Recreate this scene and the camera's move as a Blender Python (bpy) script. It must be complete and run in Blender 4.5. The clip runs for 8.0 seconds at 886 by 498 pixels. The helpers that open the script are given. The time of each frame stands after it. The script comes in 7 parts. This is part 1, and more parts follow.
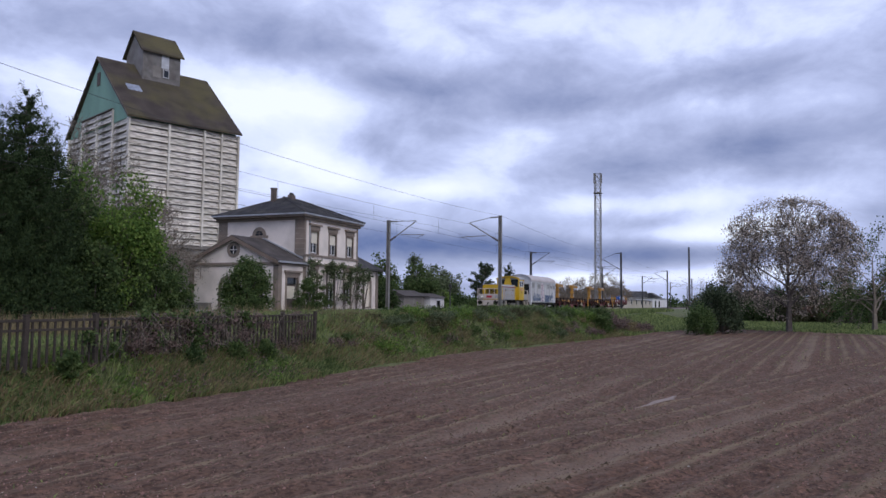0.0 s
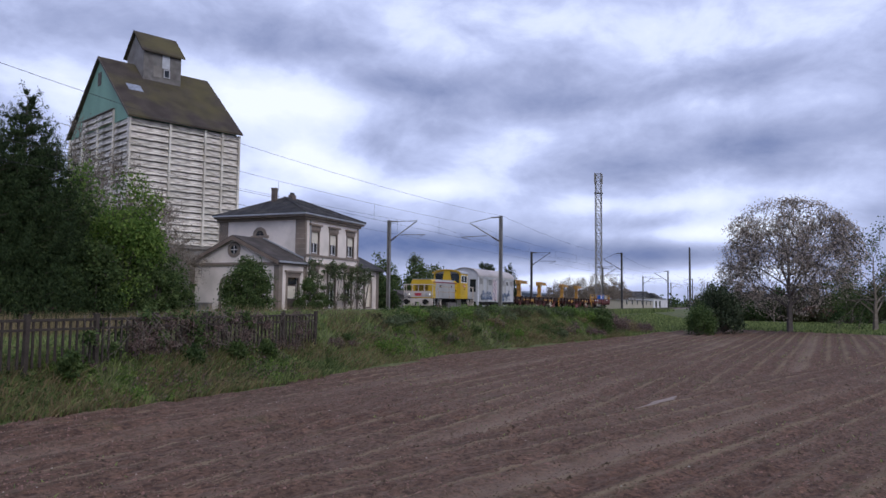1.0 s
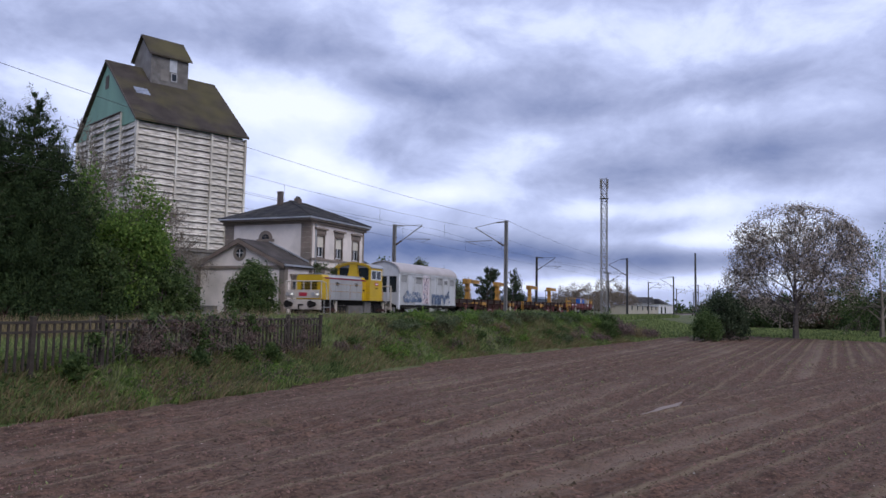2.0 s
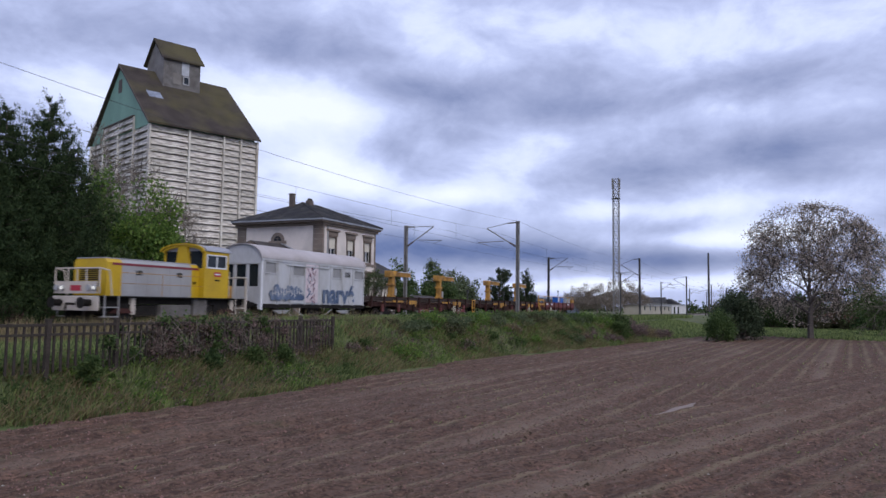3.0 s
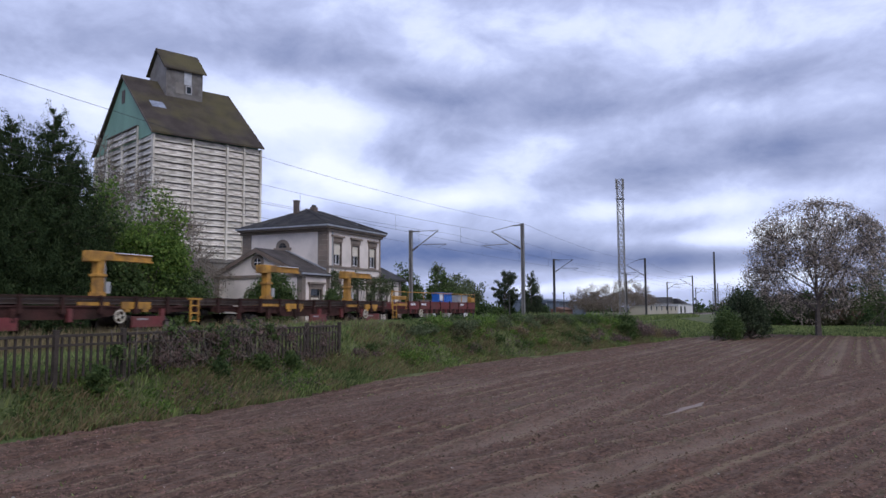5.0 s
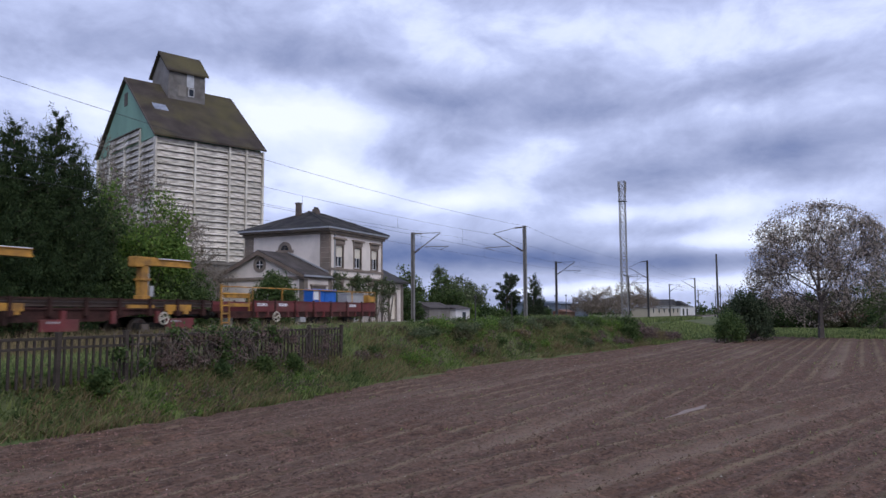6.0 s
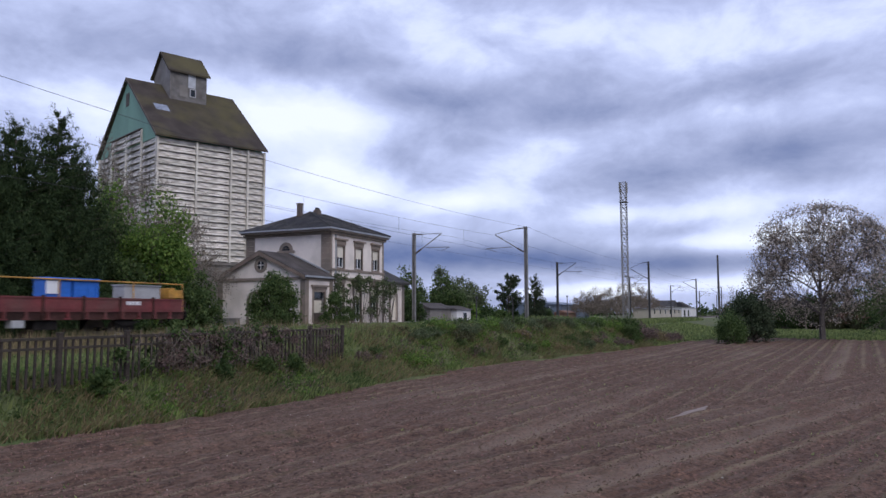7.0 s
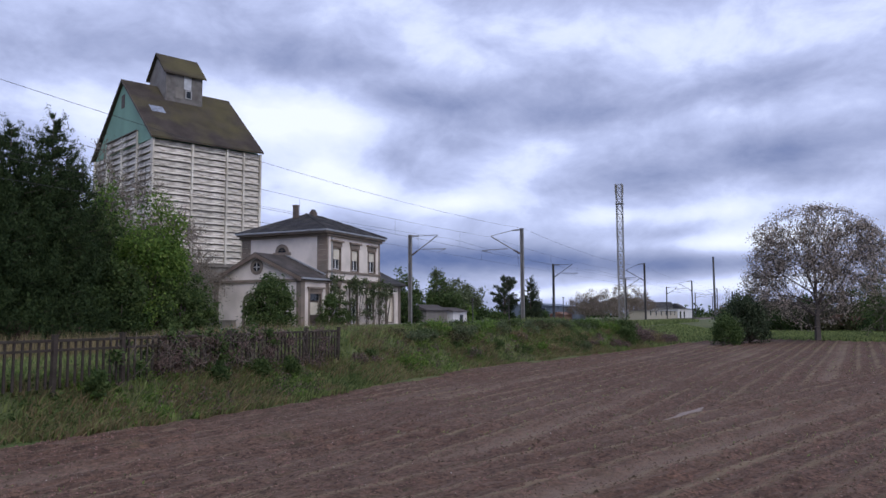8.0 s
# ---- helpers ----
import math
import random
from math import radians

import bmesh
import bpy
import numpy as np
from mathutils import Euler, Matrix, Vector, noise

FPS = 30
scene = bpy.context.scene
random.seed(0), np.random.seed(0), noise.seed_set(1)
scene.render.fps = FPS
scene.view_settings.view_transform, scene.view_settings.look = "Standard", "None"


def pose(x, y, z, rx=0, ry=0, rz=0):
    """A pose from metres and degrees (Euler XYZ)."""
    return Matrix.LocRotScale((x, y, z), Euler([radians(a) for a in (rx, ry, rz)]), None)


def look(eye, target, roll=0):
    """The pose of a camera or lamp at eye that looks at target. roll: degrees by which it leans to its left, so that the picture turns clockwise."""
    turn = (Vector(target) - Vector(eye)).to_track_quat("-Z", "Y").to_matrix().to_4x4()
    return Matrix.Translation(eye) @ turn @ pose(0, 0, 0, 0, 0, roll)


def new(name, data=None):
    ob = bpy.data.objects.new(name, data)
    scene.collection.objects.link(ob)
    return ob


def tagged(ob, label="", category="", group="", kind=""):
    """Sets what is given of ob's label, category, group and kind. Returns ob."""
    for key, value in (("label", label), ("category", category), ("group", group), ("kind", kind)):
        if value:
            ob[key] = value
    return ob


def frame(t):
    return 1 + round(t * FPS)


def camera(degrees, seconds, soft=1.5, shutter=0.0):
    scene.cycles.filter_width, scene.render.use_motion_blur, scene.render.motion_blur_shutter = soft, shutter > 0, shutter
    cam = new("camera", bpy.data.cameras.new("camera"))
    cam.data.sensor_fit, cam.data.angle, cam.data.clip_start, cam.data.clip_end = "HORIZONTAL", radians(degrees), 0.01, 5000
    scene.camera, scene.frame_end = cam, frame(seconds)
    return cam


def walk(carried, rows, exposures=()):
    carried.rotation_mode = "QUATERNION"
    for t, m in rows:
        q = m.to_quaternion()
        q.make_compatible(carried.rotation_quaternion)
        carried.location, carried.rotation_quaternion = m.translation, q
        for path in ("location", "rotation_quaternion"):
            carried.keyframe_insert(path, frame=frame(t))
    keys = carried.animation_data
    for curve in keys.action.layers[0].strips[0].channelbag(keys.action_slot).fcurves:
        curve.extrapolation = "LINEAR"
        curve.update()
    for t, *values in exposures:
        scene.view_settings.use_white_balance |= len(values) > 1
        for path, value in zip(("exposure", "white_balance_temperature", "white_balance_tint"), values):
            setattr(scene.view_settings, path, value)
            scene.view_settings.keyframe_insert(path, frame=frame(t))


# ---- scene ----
# Axes: x runs along the railway, y away from the camera across it, z up from the rail head.
EYE = 1.05
FIELD_Z = -1.2
TRACK_NEAR, TRACK_FAR = 27.4, 31.6
SPEED = 17.6

cam = camera(60.66, 8.0, shutter=0.25)
walk(cam, [
    (0.0, pose(0, 0, EYE, 94.000, -0.584, -66.516)),
    (0.5, pose(0, 0, EYE, 93.940, -0.605, -66.458)),
    (1.0, pose(0, 0, EYE, 94.003, -0.608, -66.472)),
    (2.5, pose(0, 0, EYE, 94.514, -1.120, -65.831)),
    (3.0, pose(0, 0, EYE, 94.401, -0.732, -65.205)),
    (3.5, pose(0, 0, EYE, 94.640, -0.028, -65.051)),
    (4.0, pose(0, 0, EYE, 94.645, 0.313, -64.883)),
    (4.5, pose(0, 0, EYE, 94.644, 0.360, -64.808)),
    (6.0, pose(0, 0, EYE, 94.862, 0.328, -64.593)),
    (6.5, pose(0, 0, EYE, 94.925, 0.409, -64.493)),
    (7.0, pose(0, 0, EYE, 94.918, 0.236, -64.514)),
    (7.5, pose(0, 0, EYE, 94.961, 0.246, -64.673)),
    (8.0, pose(0, 0, EYE, 95.050, 0.300, -64.800)),
])
scene.view_settings.exposure = 0.0

# ---- sky and sun: overcast, broken cloud ----
SUN_AZ, SUN_EL = radians(-122), radians(44)


def build_world():
    w = bpy.data.worlds.new("sky")
    scene.world = w
    w.use_nodes = True
    n, l = w.node_tree.nodes, w.node_tree.links
    n.clear()

    def node(kind, **props):
        a = n.new(kind)
        for k, v in props.items():
            if k == "op":
                a.operation = v
            elif k == "blend":
                a.blend_type = v
            elif k == "data":
                a.data_type = v
        return a

    def math_node(op, a, b=None, clamp=False):
        m = node("ShaderNodeMath", op=op)
        m.use_clamp = clamp
        for i, v in enumerate((a, b)):
            if v is None:
                continue
            if isinstance(v, (int, float)):
                m.inputs[i].default_value = v
            else:
                l.new(v, m.inputs[i])
        return m.outputs[0]

    tc = node("ShaderNodeTexCoord")
    sep = node("ShaderNodeSeparateXYZ")
    l.new(tc.outputs["Generated"], sep.inputs[0])
    # cloud bases lie flat: stretch the pattern along the horizon
    comb = node("ShaderNodeCombineXYZ")
    l.new(sep.outputs[0], comb.inputs[0]), l.new(sep.outputs[1], comb.inputs[1])
    l.new(math_node("MULTIPLY", sep.outputs[2], 1.9), comb.inputs[2])
    mp = node("ShaderNodeMapping")
    mp.inputs["Location"].default_value = CLOUD_SHIFT
    l.new(comb.outputs[0], mp.inputs[0])
    total = 0.5
    for scale, detail, rough, amount in ((3.4, 5, 0.52, 0.26), (8.0, 7, 0.6, 0.22)):
        t = node("ShaderNodeTexNoise")
        t.inputs["Scale"].default_value, t.inputs["Detail"].default_value = scale, detail
        t.inputs["Roughness"].default_value, t.inputs["Distortion"].default_value = rough, 0.25
        l.new(mp.outputs[0], t.inputs["Vector"])
        total = math_node("ADD", math_node("MULTIPLY", math_node("SUBTRACT", t.outputs["Fac"], 0.5), amount * 1.6), total)
    ramp = node("ShaderNodeValToRGB")
    e = ramp.color_ramp.elements
    e[0].position, e[0].color = 0.23, (0.085, 0.13, 0.32, 1)
    e[1].position, e[1].color = 0.72, (0.82, 0.88, 1.03, 1)
    for p, c in ((0.36, (0.215, 0.26, 0.455, 1)), (0.46, (0.345, 0.395, 0.62, 1)), (0.54, (0.485, 0.55, 0.83, 1)), (0.60, (0.645, 0.72, 0.99, 1))):
        k = e.new(p)
        k.color = c
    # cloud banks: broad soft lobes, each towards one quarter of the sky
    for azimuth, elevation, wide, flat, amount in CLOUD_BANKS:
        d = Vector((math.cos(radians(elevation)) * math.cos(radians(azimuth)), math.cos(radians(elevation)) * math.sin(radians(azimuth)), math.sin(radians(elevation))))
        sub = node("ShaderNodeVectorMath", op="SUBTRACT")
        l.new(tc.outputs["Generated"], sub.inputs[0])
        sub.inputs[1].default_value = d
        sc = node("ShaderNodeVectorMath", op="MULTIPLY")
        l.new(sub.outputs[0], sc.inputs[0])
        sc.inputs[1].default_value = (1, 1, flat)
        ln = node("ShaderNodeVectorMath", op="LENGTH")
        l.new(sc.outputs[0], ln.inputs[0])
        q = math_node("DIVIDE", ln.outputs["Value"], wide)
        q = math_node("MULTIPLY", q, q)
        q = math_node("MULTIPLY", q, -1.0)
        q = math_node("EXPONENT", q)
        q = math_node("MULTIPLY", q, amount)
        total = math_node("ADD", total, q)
    l.new(total, ramp.inputs[0])
    sky = node("ShaderNodeTexSky")
    sky.sky_type = "NISHITA"
    sky.sun_disc = False
    sky.sun_elevation, sky.sun_rotation = SUN_EL, radians(90) - SUN_AZ
    skyc = node("ShaderNodeMix", data="RGBA", blend="MULTIPLY")
    skyc.inputs["Factor"].default_value = 1
    l.new(sky.outputs[0], skyc.inputs["A"])
    skyc.inputs["B"].default_value = (0.07, 0.07, 0.07, 1)
    mix = node("ShaderNodeMix", data="RGBA")
    mix.inputs["Factor"].default_value = 0.93
    l.new(skyc.outputs["Result"], mix.inputs["A"])
    l.new(ramp.outputs[0], mix.inputs["B"])
    bg = node("ShaderNodeBackground")
    bg.inputs["Strength"].default_value = SKY_STRENGTH
    l.new(mix.outputs["Result"], bg.inputs["Color"])
    out = node("ShaderNodeOutputWorld")
    l.new(bg.outputs[0], out.inputs[0])


SKY_STRENGTH = 1.18
CLOUD_SHIFT = (5.3, 0.4, 1.7)
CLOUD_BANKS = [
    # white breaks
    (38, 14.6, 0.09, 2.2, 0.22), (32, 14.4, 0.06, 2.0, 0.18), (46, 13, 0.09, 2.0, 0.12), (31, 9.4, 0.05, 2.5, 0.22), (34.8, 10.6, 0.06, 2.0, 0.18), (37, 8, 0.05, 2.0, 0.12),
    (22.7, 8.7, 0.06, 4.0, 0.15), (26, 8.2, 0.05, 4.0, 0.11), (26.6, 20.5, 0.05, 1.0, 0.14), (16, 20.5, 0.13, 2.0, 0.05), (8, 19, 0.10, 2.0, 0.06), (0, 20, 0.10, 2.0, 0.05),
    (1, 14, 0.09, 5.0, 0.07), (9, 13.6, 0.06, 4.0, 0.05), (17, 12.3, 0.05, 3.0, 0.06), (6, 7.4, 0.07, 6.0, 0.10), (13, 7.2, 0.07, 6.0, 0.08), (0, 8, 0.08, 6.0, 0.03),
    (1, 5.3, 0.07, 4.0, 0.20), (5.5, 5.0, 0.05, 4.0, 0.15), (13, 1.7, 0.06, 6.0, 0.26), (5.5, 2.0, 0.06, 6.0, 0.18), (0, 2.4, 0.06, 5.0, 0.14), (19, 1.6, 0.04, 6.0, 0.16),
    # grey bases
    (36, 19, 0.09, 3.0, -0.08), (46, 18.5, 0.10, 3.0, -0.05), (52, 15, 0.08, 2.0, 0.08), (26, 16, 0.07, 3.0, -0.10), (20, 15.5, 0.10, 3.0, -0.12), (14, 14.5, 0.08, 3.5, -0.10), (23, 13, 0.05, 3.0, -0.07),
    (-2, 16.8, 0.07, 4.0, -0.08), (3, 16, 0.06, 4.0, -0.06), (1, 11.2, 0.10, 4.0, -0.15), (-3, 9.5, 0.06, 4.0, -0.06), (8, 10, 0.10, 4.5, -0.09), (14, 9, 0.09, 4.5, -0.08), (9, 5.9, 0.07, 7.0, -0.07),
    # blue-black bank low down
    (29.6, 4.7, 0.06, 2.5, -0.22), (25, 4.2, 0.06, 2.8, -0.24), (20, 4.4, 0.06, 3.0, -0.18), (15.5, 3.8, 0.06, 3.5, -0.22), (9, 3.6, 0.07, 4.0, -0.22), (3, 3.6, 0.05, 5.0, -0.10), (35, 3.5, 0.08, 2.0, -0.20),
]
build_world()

sun_data = bpy.data.lights.new("sun", "SUN")
sun_data.energy, sun_data.angle, sun_data.color = 1.5, radians(50), (1.0, 0.96, 0.9)
sun_ob = new("sun", sun_data)
sun_ob.matrix_world = look((math.cos(SUN_AZ) * math.cos(SUN_EL) * 80, math.sin(SUN_AZ) * math.cos(SUN_EL) * 80, math.sin(SUN_EL) * 80), (0, 0, 0))


# ---- materials ----
def material(name, color, rough=0.8, metal=0.0, vary=0.25, scale=3.0, fine=40.0, bump=0.3, bump_scale=None, tint=None, tint_scale=0.6, tint_amount=0.5, streak=None, island=0.0, per_object=0.0, transmission=0.0, spec=0.5, deep=0.02):
    """A surface with two scales of colour change, an optional stain colour and fine relief."""
    m = bpy.data.materials.new(name)
    m.use_nodes = True
    n, l = m.node_tree.nodes, m.node_tree.links
    b = n["Principled BSDF"]
    b.inputs["Roughness"].default_value, b.inputs["Metallic"].default_value = rough, metal
    b.inputs["Specular IOR Level"].default_value = spec
    tc = n.new("ShaderNodeTexCoord")
    src = tc.outputs["Object"]
    if streak:
        mp = n.new("ShaderNodeMapping")
        mp.inputs["Scale"].default_value = streak
        l.new(src, mp.inputs[0])
        src = mp.outputs[0]

    def noise_node(s, detail=5):
        a = n.new("ShaderNodeTexNoise")
        a.inputs["Scale"].default_value, a.inputs["Detail"].default_value = s, detail
        l.new(src, a.inputs["Vector"])
        return a.outputs["Fac"]

    def mixed(fac, a, c, kind="MIX"):
        x = n.new("ShaderNodeMix")
        x.data_type, x.blend_type = "RGBA", kind
        if isinstance(fac, float):
            x.inputs["Factor"].default_value = fac
        else:
            l.new(fac, x.inputs["Factor"])
        for sock, v in (("A", a), ("B", c)):
            if isinstance(v, tuple):
                x.inputs[sock].default_value = (*v, 1)
            else:
                l.new(v, x.inputs[sock])
        return x.outputs["Result"]

    def ranged(fac, a, c, lo=0.3, hi=0.7):
        r = n.new("ShaderNodeMapRange")
        r.inputs[1].default_value, r.inputs[2].default_value, r.inputs[3].default_value, r.inputs[4].default_value = lo, hi, a, c
        l.new(fac, r.inputs[0])
        return r.outputs[0]

    dark = tuple(c * (1 - vary) for c in color)
    light = tuple(min(1, c * (1 + vary)) for c in color)
    col = mixed(ranged(noise_node(scale), 0, 1), dark, light)
    if tint:
        col = mixed(ranged(noise_node(tint_scale, 6), 0, tint_amount, 0.42, 0.66), col, tint)
    g = n.new("ShaderNodeHueSaturation")
    l.new(ranged(noise_node(fine, 3), 1 - vary * 0.7, 1 + vary * 0.7), g.inputs["Value"])
    l.new(col, g.inputs["Color"])
    col = g.outputs[0]
    if island or per_object:
        g2 = n.new("ShaderNodeHueSaturation")
        if island:
            geo = n.new("ShaderNodeNewGeometry")
            rnd = geo.outputs["Random Per Island"]
        else:
            oi = n.new("ShaderNodeObjectInfo")
            rnd = oi.outputs["Random"]
        am = island or per_object
        l.new(ranged(rnd, 1 - am, 1 + am, 0, 1), g2.inputs["Value"])
        l.new(ranged(rnd, 0.5 - am * 0.05, 0.5 + am * 0.05, 1, 0), g2.inputs["Hue"])
        l.new(col, g2.inputs["Color"])
        col = g2.outputs[0]
    l.new(col, b.inputs["Base Color"])
    if bump:
        bp = n.new("ShaderNodeBump")
        bp.inputs["Strength"].default_value = bump
        bp.inputs["Distance"].default_value = deep
        l.new(noise_node(bump_scale or fine, 6), bp.inputs["Height"])
        l.new(bp.outputs[0], b.inputs["Normal"])
    if transmission:
        b.inputs["Transmission Weight"].default_value = transmission
    return m


def leaf_material(name, color, vary=0.45, translucent=0.35):
    m = material(name, color, rough=0.7, vary=0.15, scale=1.2, fine=9, bump=0, island=vary, spec=0.12)
    n, l = m.node_tree.nodes, m.node_tree.links
    b = n["Principled BSDF"]
    tr = n.new("ShaderNodeBsdfTranslucent")
    l.new(b.inputs["Base Color"].links[0].from_socket, tr.inputs["Color"])
    mx = n.new("ShaderNodeMixShader")
    mx.inputs[0].default_value = translucent
    l.new(b.outputs[0], mx.inputs[1]), l.new(tr.outputs[0], mx.inputs[2])
    l.new(mx.outputs[0], n["Material Output"].inputs["Surface"])
    return m


def glass_material(name, color=(0.02, 0.025, 0.03)):
    return material(name, color, rough=0.08, vary=0.2, scale=2, fine=5, bump=0, spec=0.45)


